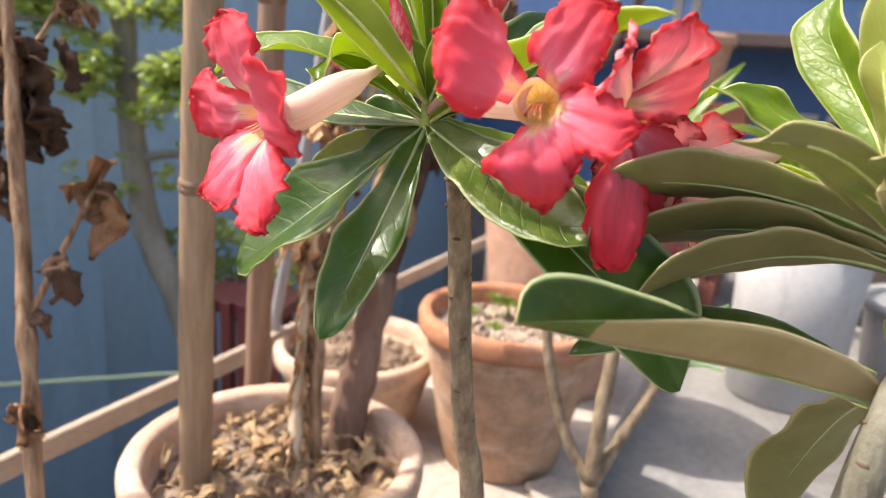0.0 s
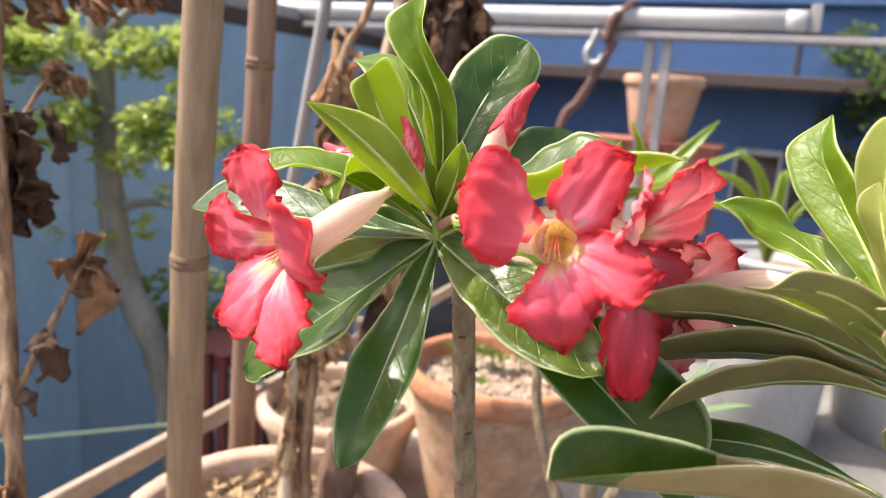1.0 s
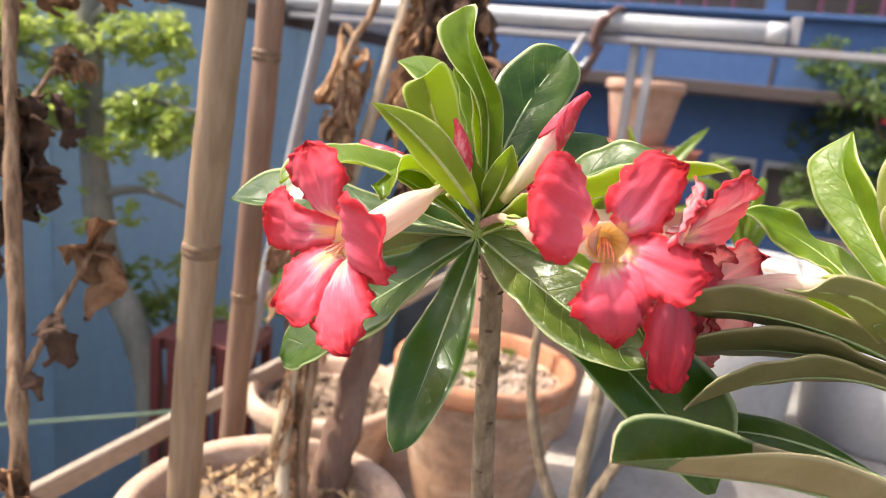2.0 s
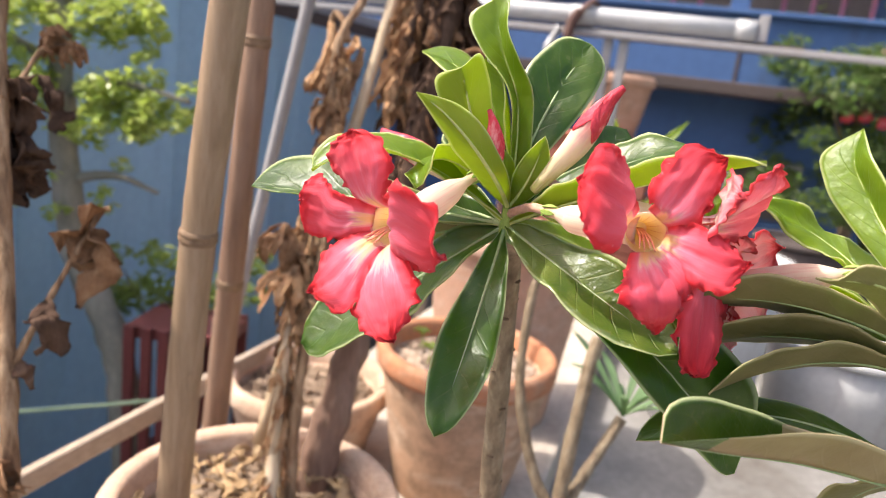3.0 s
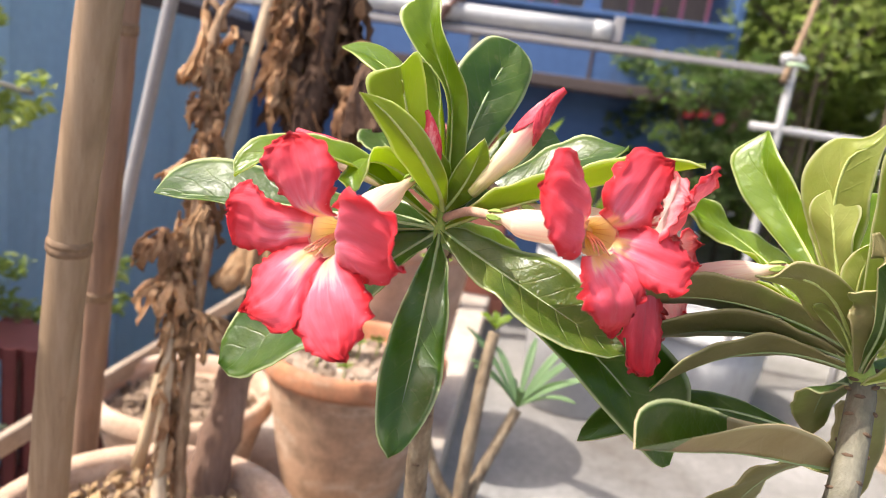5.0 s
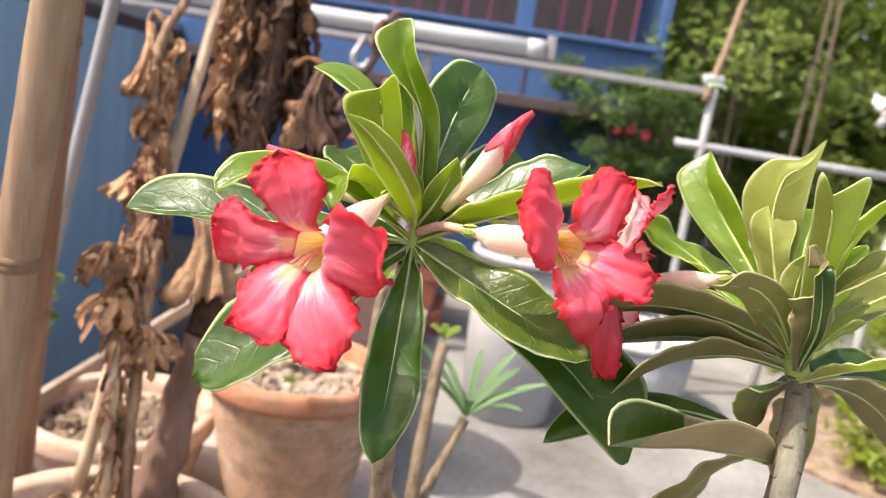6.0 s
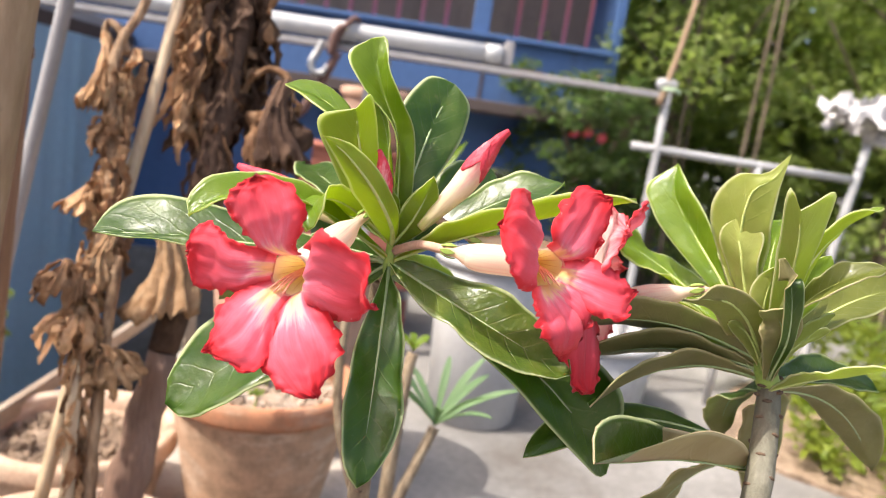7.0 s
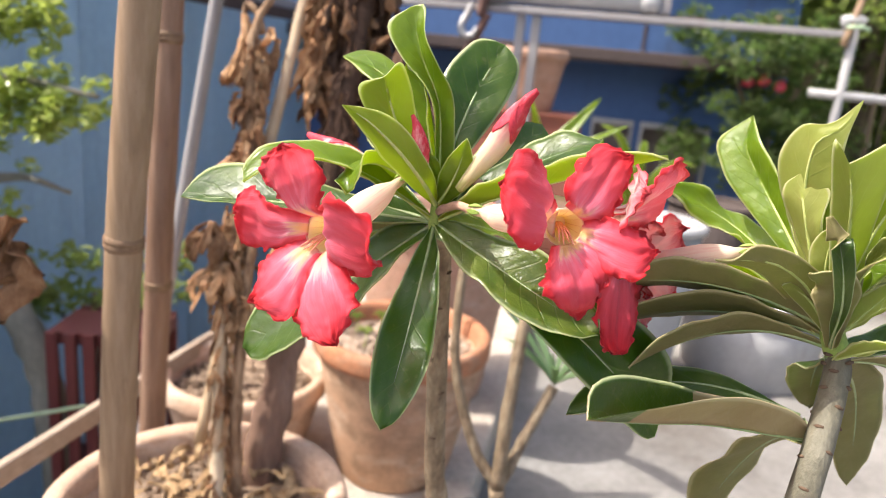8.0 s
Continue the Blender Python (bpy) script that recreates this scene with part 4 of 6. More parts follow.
def pot(name, label, at, radius, height, mat, soil_drop=0.03, base=0.66, rim=0.028, thick=0.012, seed=0.0, top=SOIL, stones=(120, 0.003, 0.012), litter=0, soil_mat=None):
    """A clay flowerpot: tapering wall, proud rim, soil and loose clods."""
    ob = thing(name, label, "flowerpot", "clay pots on the terrace", at=pose(*at))
    rb = radius * base
    bm = bmesh.new()
    rw = radius - 0.008
    h = height - rim
    prof = [(rb * 0.3, 0.0), (rb - 0.004, 0.0), (rb, 0.004), (rb + (rw - rb) * 0.35, h * 0.35), (rb + (rw - rb) * 0.7, h * 0.7), (rw, h), (rw, h + 0.001)]
    inner = [(rw - thick, h + 0.001), (rb + (rw - rb) * 0.5 - thick, h * 0.5), (rb - thick, 0.015), (0.004, 0.014)]
    lathe(bm, prof + inner, 56, 0.012, seed)
    part("body", bm, CLAY_BODY if mat == CLAY else mat, ob)
    bm = bmesh.new()
    lathe(bm, [(rw - thick, h - 0.004), (rw + 0.001, h - 0.003), (radius - 0.001, h + 0.001), (radius, h + 0.006), (radius, height - 0.008), (radius - 0.003, height - 0.002), (radius - 0.007, height), (radius - thick - 0.002, height - 0.001), (radius - thick - 0.006, height - 0.006), (rw - thick, h - 0.004)], 56, 0.012, seed, caps=False)
    part("rim", bm, mat, ob)
    bm = bmesh.new()
    zs = height - soil_drop
    rs = radius - thick - 0.002 - (0.004 if soil_drop > rim else 0)
    prevr = None
    for i in range(9):
        r = rs * i / 8
        ring = [bm.verts.new((r * math.cos(a), r * math.sin(a), zs + (0.008 * noise.noise(Vector((r * 40 * math.cos(a) + seed, r * 40 * math.sin(a), 0))) if i < 8 else -0.004))) for a in (2 * math.pi * j / 40 for j in range(40))] if i else [bm.verts.new((0, 0, zs))]
        if prevr:
            for j in range(40):
                k = (j + 1) % 40
                bm.faces.new((prevr[0], ring[j], ring[k]) if len(prevr) == 1 else (prevr[j], ring[j], ring[k], prevr[k]))
        prevr = ring
    soil = part("soil", bm, soil_mat or SOIL, ob, "dry crumbly soil")
    bm = bmesh.new()
    clods(bm, stones[0], rs * 0.95, zs, stones[1], stones[2], int(seed * 10) + 1)
    tagged(part("soil_crumb", bm, top, soil), kind="stuff")
    if litter:
        bm = bmesh.new()
        rnd = random.Random(int(seed * 10) + 7)
        for i in range(litter):
            a, r = rnd.uniform(0, 6.283), rs * 0.9 * math.sqrt(rnd.random())
            p = Vector((r * math.cos(a), r * math.sin(a), zs + rnd.uniform(0.004, 0.012)))
            q = p + Vector((rnd.uniform(-.03, .03), rnd.uniform(-.03, .03), rnd.uniform(-.003, .014)))
            blade(bm, through_mid(p, (p + q) / 2 + Vector((0, 0, 0.006)), q, 5), rnd.uniform(0.004, 0.011), (rnd.uniform(-.4, .4), rnd.uniform(-.4, .4), 1), 0.3, 0.2, 0.1, 2, (0, 40), 0.0008, 1.1, 0.6, 4, i, 0.004)
        tagged(part("litter", bm, (DEBRIS, DEBRIS), soil), kind="stuff")
    return ob


pot("clay_pot", "wide weathered clay bowl with dry litter on its soil", (-0.135, 0.606, 0.08), 0.143, 0.169, CLAY_OLD, 0.035, 0.7, seed=1.3, litter=150, thick=0.016, stones=(260, 0.002, 0.007))
pot("clay_pot", "weathered clay pot of dry crumbly soil behind the bowl", (-0.10, 0.985, 0.08), 0.125, 0.125, CLAY_OLD, 0.03, 0.72, seed=2.1, stones=(420, 0.002, 0.009))
pot("clay_pot", "tall orange clay pot with gravel and seedlings on the kerb", (0.118, 0.90, 0.08), 0.128, 0.22, CLAY, 0.03, 0.64, seed=3.4, top=GRAVEL, stones=(420, 0.002, 0.0065), soil_mat=GRAVEL)
pot("clay_pot", "pale pink clay pot standing behind the gravel pot", (0.23, 1.17, 0.08), 0.15, 0.34, CLAY_PINK, 0.03, 0.7, seed=4.2)
pot("clay_pot", "pale clay pot standing high on the red stand", (0.69, 2.02, 0.562), 0.112, 0.18, CLAY_PINK, 0.03, 0.68, seed=5.7)

st = thing("brick_stand", "low red brick stand under the pale pot", "stand", at=pose(0.69, 2.04, 0, 0, 0, TURN_Z))
for r in range(7):
    for c in range(2):
        off = 0.0 if r % 2 else 0.03
        block("brick", (-0.17 + c * 0.17 + off - 0.015, -0.17 + c * 0.17 + off + 0.15, -0.11, 0.11, r * 0.08, r * 0.08 + 0.076), BRICK_RED, st, bevel=0.004)
block("slab", (-0.19, 0.19, -0.12, 0.12, 0.556, 0.562), BRICK_RED, st, bevel=0)

# ---- white bucket with a spiky plant, and the low basin ----
def vessel(name, label, cat, at, r0, r1, h, mat, lip=0.008):
    ob = thing(name, label, cat, at=pose(*at))
    bm = bmesh.new()
    lathe(bm, [(r0 * 0.4, 0), (r0 - 0.006, 0), (r0, 0.006), (r0 + (r1 - r0) * 0.5, h * 0.5), (r1, h - 0.012), (r1 - 0.006, h - 0.012), (r0 - 0.005, 0.02), (0.003, 0.018)], 44, 0.03, r0 * 50)
    part("body", bm, mat, ob)
    bm = bmesh.new()
    lathe(bm, [(r1 - 0.003, h - 0.02), (r1 + lip, h - 0.016), (r1 + lip + 0.002, h - 0.006), (r1 + lip - 0.002, h), (r1 - 0.004, h), (r1 - 0.007, h - 0.008), (r1 - 0.003, h - 0.02)], 44, 0.02, r0 * 50, caps=False)
    part("rim", bm, mat, ob)
    return ob


bucket = vessel("bucket", "dirty white plastic bucket on the floor used as planter", "bucket", (0.745, 1.34, 0), 0.105, 0.125, 0.385, WHITE_PAINT)
bm = bmesh.new()
lathe(bm, [(0.002, 0.355), (0.06, 0.358), (0.112, 0.35)], 30, caps=False)
part("soil", bm, SOIL, bucket)
vessel("basin", "stained white low tub standing on the floor", "tub", (1.10, 1.36, 0), 0.15, 0.17, 0.2, WHITE_PAINT)
vessel("old_pot", "dark grey round pot standing near the tub", "flowerpot", (1.28, 1.85, 0), 0.12, 0.13, 0.34, DARK_WALL)

aloe = thing("spiky_plant", "light green spiky succulent growing in the white bucket", "plant")
rnd = random.Random(11)
for dx, dy, dz, w in ((-0.17, -0.02, 0.18, 0.022), (-0.10, 0.0, 0.22, 0.024), (0.02, 0.02, 0.19, 0.022), (0.12, -0.03, 0.15, 0.02), (-0.05, -0.06, 0.13, 0.02), (0.06, 0.08, 0.18, 0.022), (-0.16, 0.05, 0.1, 0.02)):
    b = Vector((0.70, 1.33, 0.36))
    t = b + Vector((dx, dy, dz))
    m = (b + t) / 2 + Vector((-dx * 0.15, -dy * 0.1, 0.05))
    bm = bmesh.new()
    blade(bm, through_mid(b, m, t, 12), w, (dx * 0.2, -0.8, 0.6), 0.5, 0, 0.02, 1, (0, 0), 0.003, 0.8, 0.7, 6, dx * 30)
    part("leaf", bm, (YOUNG_UP, YOUNG_LOW), aloe)


straps = thing("lily_plant", "strap-leaved green plant growing in the pale pink pot", "plant")
for tip, mid, w in (((0.2166, 0.7576, 0.6386), (0.262, 0.86, 0.585), 0.024), ((0.375, 0.90, 0.645), (0.30, 0.90, 0.56), 0.03), ((0.37, 0.8045, 0.6147), (0.30, 0.88, 0.555), 0.024)):
    b = Vector((0.25, 1.10, 0.39))
    bm = bmesh.new()
    blade(bm, even_path([b, b.lerp(Vector(mid), 0.5) + V(0, 0, 0.035), mid, tip], 20), w, (0.1, -0.6, 0.8), 0.4, 0, 0.03, 1, (0, 0), 0.001, 0.9, 0.62, 6, w * 90)
    part("leaf", bm, (YOUNG_UP, YOUNG_LOW), straps)


# ---- bamboo poles, slat, cord, metal pole ----
def bamboo(name, label, pts, r, mat, nodes):
    ob = thing(name, label, "pole", "bamboo poles in the clay bowl")
    bm = bmesh.new()
    path = tube(bm, pts, [r * 1.05, r, r * 0.97], 16, 40, 0.05)
    part("cane", bm, mat, ob)
    for f in nodes:
        i = int(f * 40)
        d = (path[min(i + 1, 40)] - path[i - 1]).normalized()
        p = path[i]
        bm = bmesh.new()
        tube(bm, [p - d * 0.006, p - d * 0.002, p + d * 0.001, p + d * 0.003, p + d * 0.007], [r * 0.98, r * 1.11, r * 1.04, r * 1.12, r * 0.98], 16, 10, 0.04)
        part("node", bm, NODE, ob)
    return ob


bamboo("bamboo_pole", "thick tan dry bamboo pole standing in the clay bowl", [(-0.208, 0.585, 0.18), (-0.2005, 0.573, 0.34), (-0.1887, 0.554, 0.511), (-0.1733, 0.5317, 0.66), (-0.138, 0.481, 1.0)], 0.0143, BAMBOO, (0.5, 0.86))
bamboo("bamboo_pole", "darker old bamboo pole standing behind the clay bowl", [(-0.213, 0.812, 0.082), (-0.194, 0.785, 0.428), (-0.182, 0.769, 0.641), (-0.165, 0.745, 1.0)], 0.0145, BAMBOO_DARK, (0.3, 0.70))
mp = thing("metal_pole", "thin grey painted metal pole leaning by the wall", "pole")
rod("tube_body", [(-0.2624, 0.995, 0.004), (-0.2005, 0.982, 0.38), (-0.1542, 0.9716, 0.669), (-0.1004, 0.96, 1.0)], [0.0085], GREY_PAINT, mp, seg=12)
sl = thing("wooden_slat", "pale sawn wooden slat running along the blue wall", "slat")
bm = bmesh.new()
a, b = Vector((-0.52, 0.40, 0.20)), Vector((0.20, 1.80, 0.20))
d = (b - a).normalized()
s = Vector((d.y, -d.x, 0))
vs = []
for p in (a, b):
    for q, z in ((-0.006, -0.013), (0.006, -0.013), (0.006, 0.013), (-0.006, 0.013)):
        vs.append(bm.verts.new(p + s * q + Vector((0, 0, z))))
for q in ((0, 1, 5, 4), (1, 2, 6, 5), (2, 3, 7, 6), (3, 0, 4, 7), (3, 2, 1, 0), (4, 5, 6, 7)):
    bm.faces.new([vs[i] for i in q])
bmesh.ops.bevel(bm, geom=list(bm.edges), offset=0.0015, segments=1, affect="EDGES")
part("board", bm, SLAT, sl, smooth=False)
for f in (0.03, 0.62, 0.97):
    p = a.lerp(b, f) - s * 0.02
    bm = bmesh.new()
    box(bm, p.x - 0.013, p.x + 0.013, p.y - 0.012, p.y + 0.012, PIT, 0.225, 0.002)
    part("stake", bm, SLAT, sl, smooth=False)
cd = thing("cord", "thin pale green cord stretched from the rack along the wall", "cord")
rod("line", [(-0.98, 0.86, 0.095), (-0.70, 1.02, 0.07), (-0.45, 1.135, 0.055), (-0.36, 1.178, 0.05)], [0.0035], CORD, cd, seg=6)

# ---- maroon rack, tree and shrubs by the blue wall ----
cr = thing("plastic_rack", "tall maroon slatted plastic rack beside the blue wall", "rack", at=pose(-0.33, 1.24, 0, 0, 0, -12))
for i in range(6):
    for y0, y1 in ((-0.07, -0.058), (0.058, 0.07)):
        block("slat", (-0.085 + i * 0.031, -0.067 + i * 0.031, y0, y1, PIT + 0.006, 0.18), MAROON, cr, bevel=0.002)
for zz in (-0.6, -0.36, -0.12, 0.155):
    block("band", (-0.088, 0.091, -0.057, 0.057, zz, zz + 0.022), MAROON, cr, bevel=0.002)


def leaf_cloud(bm, blobs, count, size, seed, droop=0.2):
    """Many small bent leaves scattered in blobs (centre, radii), thin at the rims."""
    rnd = random.Random(seed)
    total = sum(b[1][0] * b[1][1] * b[1][2] for b in blobs)
    for c, r in blobs:
        k = max(3, int(count * (r[0] * r[1] * r[2]) / total))
        for i in range(k):
            while True:
                p = Vector((rnd.uniform(-1, 1), rnd.uniform(-1, 1), rnd.uniform(-1, 1)))
                if p.length <= 1:
                    break
            p = Vector(c) + Vector((p.x * r[0], p.y * r[1], p.z * r[2]))
            s = size * rnd.uniform(0.6, 1.35)
            e = Euler((rnd.uniform(-0.9, 0.9), rnd.uniform(-0.9, 0.9), rnd.uniform(0, 6.28))).to_matrix()
            pts = [e @ Vector(q) * s + p for q in ((0, -1, 0), (0.38, -0.15, 0.12), (0.3, 0.5, 0.1), (0, 1, -droop), (-0.3, 0.5, 0.1), (-0.38, -0.15, 0.12), (0, 0.1, 0))]
            vs = [bm.verts.new(q) for q in pts]
            for q in ((0, 1, 6), (1, 2, 6), (2, 3, 6), (3, 4, 6), (4, 5, 6), (5, 0, 6)):
                bm.faces.new([vs[w] for w in q])


def tree(name, label, trunk_pts, radii, limbs, blobs, count, size, seed, green, bark, limb_r=0.3):
    ob = thing(name, label, "tree" if "tree" in name else "shrub")
    rod("trunk", trunk_pts, radii, bark, ob, seg=14, rough=0.25)
    for l in limbs:
        rod("limb", l, [radii[-1] * 0.8, radii[-1] * 0.5, radii[-1] * limb_r], bark, ob, seg=8, rough=0.2)
    bm = bmesh.new()
    leaf_cloud(bm, blobs, count, size, seed)
    part("crown", bm, green, ob, smooth=False)
    return ob


def spray(rnd, centre, radii, n, r):
    return [((centre[0] + rnd.uniform(-1, 1) * radii[0], centre[1] + rnd.uniform(-1, 1) * radii[1], centre[2] + rnd.uniform(-1, 1) * radii[2]), (r * rnd.uniform(.6, 1.3), r * rnd.uniform(.6, 1.3), r * rnd.uniform(.45, 1.0))) for _ in range(n)]


rnd = random.Random(3)
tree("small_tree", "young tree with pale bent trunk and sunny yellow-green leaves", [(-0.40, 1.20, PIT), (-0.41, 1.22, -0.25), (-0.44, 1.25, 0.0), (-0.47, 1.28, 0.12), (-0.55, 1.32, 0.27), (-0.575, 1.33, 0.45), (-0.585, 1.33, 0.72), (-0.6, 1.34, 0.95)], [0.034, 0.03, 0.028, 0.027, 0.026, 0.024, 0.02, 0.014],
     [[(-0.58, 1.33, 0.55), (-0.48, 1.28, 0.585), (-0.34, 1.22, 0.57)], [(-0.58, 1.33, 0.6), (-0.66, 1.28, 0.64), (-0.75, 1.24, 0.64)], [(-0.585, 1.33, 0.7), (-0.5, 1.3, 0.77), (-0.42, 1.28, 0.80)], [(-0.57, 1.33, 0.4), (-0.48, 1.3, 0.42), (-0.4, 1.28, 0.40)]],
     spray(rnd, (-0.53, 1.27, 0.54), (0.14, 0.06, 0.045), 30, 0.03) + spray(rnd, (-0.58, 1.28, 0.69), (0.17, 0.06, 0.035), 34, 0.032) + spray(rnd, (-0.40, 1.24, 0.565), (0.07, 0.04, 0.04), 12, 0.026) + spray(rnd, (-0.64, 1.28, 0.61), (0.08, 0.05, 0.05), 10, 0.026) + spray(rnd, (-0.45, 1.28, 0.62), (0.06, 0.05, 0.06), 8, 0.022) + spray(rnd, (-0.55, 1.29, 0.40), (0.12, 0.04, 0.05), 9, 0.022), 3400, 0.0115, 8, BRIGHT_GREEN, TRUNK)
rnd = random.Random(4)
tree("shrub", "low green shrub between the rack and the blue wall", [(-0.38, 1.40, PIT), (-0.38, 1.40, -0.09), (-0.39, 1.41, 0.03), (-0.40, 1.42, 0.17)], [0.016, 0.012, 0.01, 0.006],
     [[(-0.39, 1.41, 0.01), (-0.33, 1.4, 0.11), (-0.29, 1.4, 0.19)], [(-0.39, 1.41, 0.03), (-0.46, 1.42, 0.13), (-0.5, 1.43, 0.21)]],
     spray(rnd, (-0.39, 1.40, 0.21), (0.16, 0.06, 0.06), 26, 0.035), 800, 0.013, 9, TREE_GREEN, WOODY)

# ---- trees beyond the rails ----
rnd = random.Random(21)
TREES = (((1.66, 2.2), 1.0, 2.0, "leafy small tree with thin trunk before the blue house", 0.26, 5600, 0.018, 0.5),
         ((2.55, 2.7), 2.2, 2.6, "dense dark green tree standing beyond the rails", 0.8, 9500, 0.023, 1.0),
         ((3.3, 1.9), 2.2, 2.6, "dense green tree with sunlit outer leaves beyond the rails", 0.85, 9500, 0.023, 1.0),
         ((4.1, 0.9), 2.2, 2.6, "broad green tree beyond the rails", 0.85, 9000, 0.024, 1.0),
         ((3.3, 3.6), 2.8, 3.0, "tall dark green tree at the back of the garden", 1.1, 9000, 0.028, 1.0),
         ((4.6, 2.4), 2.8, 3.0, "tall green tree at the back of the garden", 1.1, 9000, 0.028, 1.0))
for (tx, ty), th, _, lab, cr_r, cnt, lsz, zlo in TREES:
    blobs = spray(rnd, (tx, ty, th * (0.55 if th > 1.2 else 0.66)), (cr_r, cr_r, th * (0.48 if th > 1.2 else 0.25)), 46 if th > 1.2 else 60, cr_r * (0.27 if th > 1.2 else 0.34))
    limbs = []
    for i in range(7):
        a = rnd.uniform(0, 6.28)
        z0 = th * rnd.uniform(0.2, 0.6)
        e = Vector((tx + math.cos(a) * cr_r * 0.8, ty + math.sin(a) * cr_r * 0.8, z0 + th * 0.25))
        o = Vector((tx, ty, z0))
        limbs.append([o, o.lerp(e, 0.5) + Vector((0, 0, -0.03)), e])
    for i in range(3 if th > 1.2 else 0):
        o = Vector((tx + rnd.uniform(-0.9, -0.2) * cr_r, ty + rnd.uniform(-1.0, -0.5) * cr_r, 0.0))
        limbs.append([o, o + Vector((rnd.uniform(-0.06, 0.06), 0, th * 0.5)), o + Vector((rnd.uniform(-0.1, 0.1), 0, th * 0.95))])
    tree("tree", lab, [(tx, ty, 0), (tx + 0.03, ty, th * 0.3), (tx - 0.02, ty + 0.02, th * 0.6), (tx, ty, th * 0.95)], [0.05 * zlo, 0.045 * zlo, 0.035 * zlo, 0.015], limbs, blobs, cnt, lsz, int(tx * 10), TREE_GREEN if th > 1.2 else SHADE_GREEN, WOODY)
# red flowers on the small tree
for p in ((1.51, 2.03, 0.72), (1.55, 2.0, 0.705), (1.47, 2.06, 0.712)):
    bm = bmesh.new()
    for i in range(5):
        q = Vector(p)
        dd = Vector((math.cos(i * 1.26) * 0.025, -0.012, math.sin(i * 1.26) * 0.02))
        blade(bm, through_mid(q, q + dd * 0.6 + Vector((0, -0.006, 0)), q + dd, 5), 0.02, (0, -1, 0.2), 0.1, 0, 0.1, 1, (0, 0), 0.001, 1.2, 0.6, 4, i)
    tagged(finish("red_blossom", bm, (PETAL, PETAL_BACK)), "small red blossom on the leafy tree", "flower", "red blossoms on the tree")
# hedge closing the garden
bm = bmesh.new()
hb = []
for i in range(46):
    f = i / 45
    hb.append(((1.9 + 5.0 * f, 5.4 - 5.6 * f + 0.3 * math.sin(i), 1.4 + 0.4 * math.sin(i * 1.7)), (0.6, 0.6, 1.8)))
leaf_cloud(bm, hb, 42000, 0.075, 77)
tagged(finish("hedge", bm, TREE_GREEN, smooth=False), "dense dark green hedge closing the garden", "hedge", kind="stuff")
# herbs in the bed at the right
rnd = random.Random(31)
bm = bmesh.new()
leaf_cloud(bm, spray(rnd, (1.62, 0.82, 0.13), (0.25, 0.2, 0.1), 44, 0.06) + spray(rnd, (1.78, 0.68, 0.1), (0.3, 0.2, 0.08), 40, 0.06) + spray(rnd, (2.1, 1.1, 0.17), (0.4, 0.3, 0.14), 46, 0.08), 6500, 0.018, 15)
tagged(finish("herbs", bm, HERB_GREEN, smooth=False), "low yellow-green herbs growing in the soil bed", "herbs", kind="stuff")
bed = finish("soil_bed", bmesh.new(), SOIL)
bm = bmesh.new()
for i in range(24):
    a = 2 * math.pi * i / 24
    bm.verts.new((1.95 + 0.62 * math.cos(a) * (1 + 0.08 * math.sin(5 * a)), 0.9 + 0.5 * math.sin(a), 0.012))
bm.verts.ensure_lookup_table()
bm.faces.new(bm.verts[:])
ex = bmesh.ops.extrude_face_region(bm, geom=bm.faces[:])
for v in [g for g in ex["geom"] if isinstance(g, bmesh.types.BMVert)]:
    v.co.z = 0.001
bmesh.ops.recalc_face_normals(bm, faces=bm.faces)
bm.to_mesh(bed.data)
bm.free()
tagged(bed, "brown bare soil bed at the edge of the floor", "soil", kind="structure")


# ---- dried plants ----
def dry_bell(ob, p, q, r0, r1, mat, seed, pleats=9, name="dry_flower"):
    """A withered trumpet: pleated skirt that flares to a torn rim, hollow below."""
    p, q = Vector(p), Vector(q)
    ax = q - p
    d = ax.normalized()
    u = d.orthogonal().normalized()
    v = d.cross(u)
    bend = (u * math.sin(seed) + v * math.cos(seed)) * ax.length * 0.12
    bm = bmesh.new()
    seg, n = 54, 16
    skins = []
    for inset in (0.0, 0.0009):
        rings = []
        for i in range(n + 1):
            s = i / n
            r = r0 + (r1 - r0) * s ** 1.9
            ring = []
            for j in range(seg):
                w = 2 * math.pi * j / seg
                o = u * math.cos(w) + v * math.sin(w)
                k = 1 + (0.10 + 0.16 * s) * math.sin(pleats * w + seed + 2.2 * s) + 0.3 * noise.noise(o * 1.7 + Vector((seed, s * 4, 0)))
                end = s * (1 + (0.10 * noise.noise(o * 5 + Vector((seed, 0, 0))) + 0.06 * math.sin(pleats * 2 * w)) * s ** 3)
                c = p + ax * end + bend * math.sin(math.pi * s)
                c = c + o * max(r * k - inset, 0.0004) + noise.noise_vector(c * 90 + o * 3) * 0.0022 + noise.noise_vector(c * 260 + o * 5) * 0.0011
                ring.append(bm.verts.new(c))
            rings.append(ring)
        skins.append(rings)
        for a, b in zip(rings, rings[1:]):
            for j in range(seg):
                k = (j + 1) % seg
                bm.faces.new((a[j], a[k], b[k], b[j]) if not inset else (b[j], b[k], a[k], a[j]))
    for j in range(seg):
        k = (j + 1) % seg
        bm.faces.new((skins[0][n][j], skins[0][n][k], skins[1][n][k], skins[1][n][j]))
    bm.faces.new(skins[0][0][::-1])
    bm.faces.new(skins[1][0])
    return part(name, bm, mat, ob)


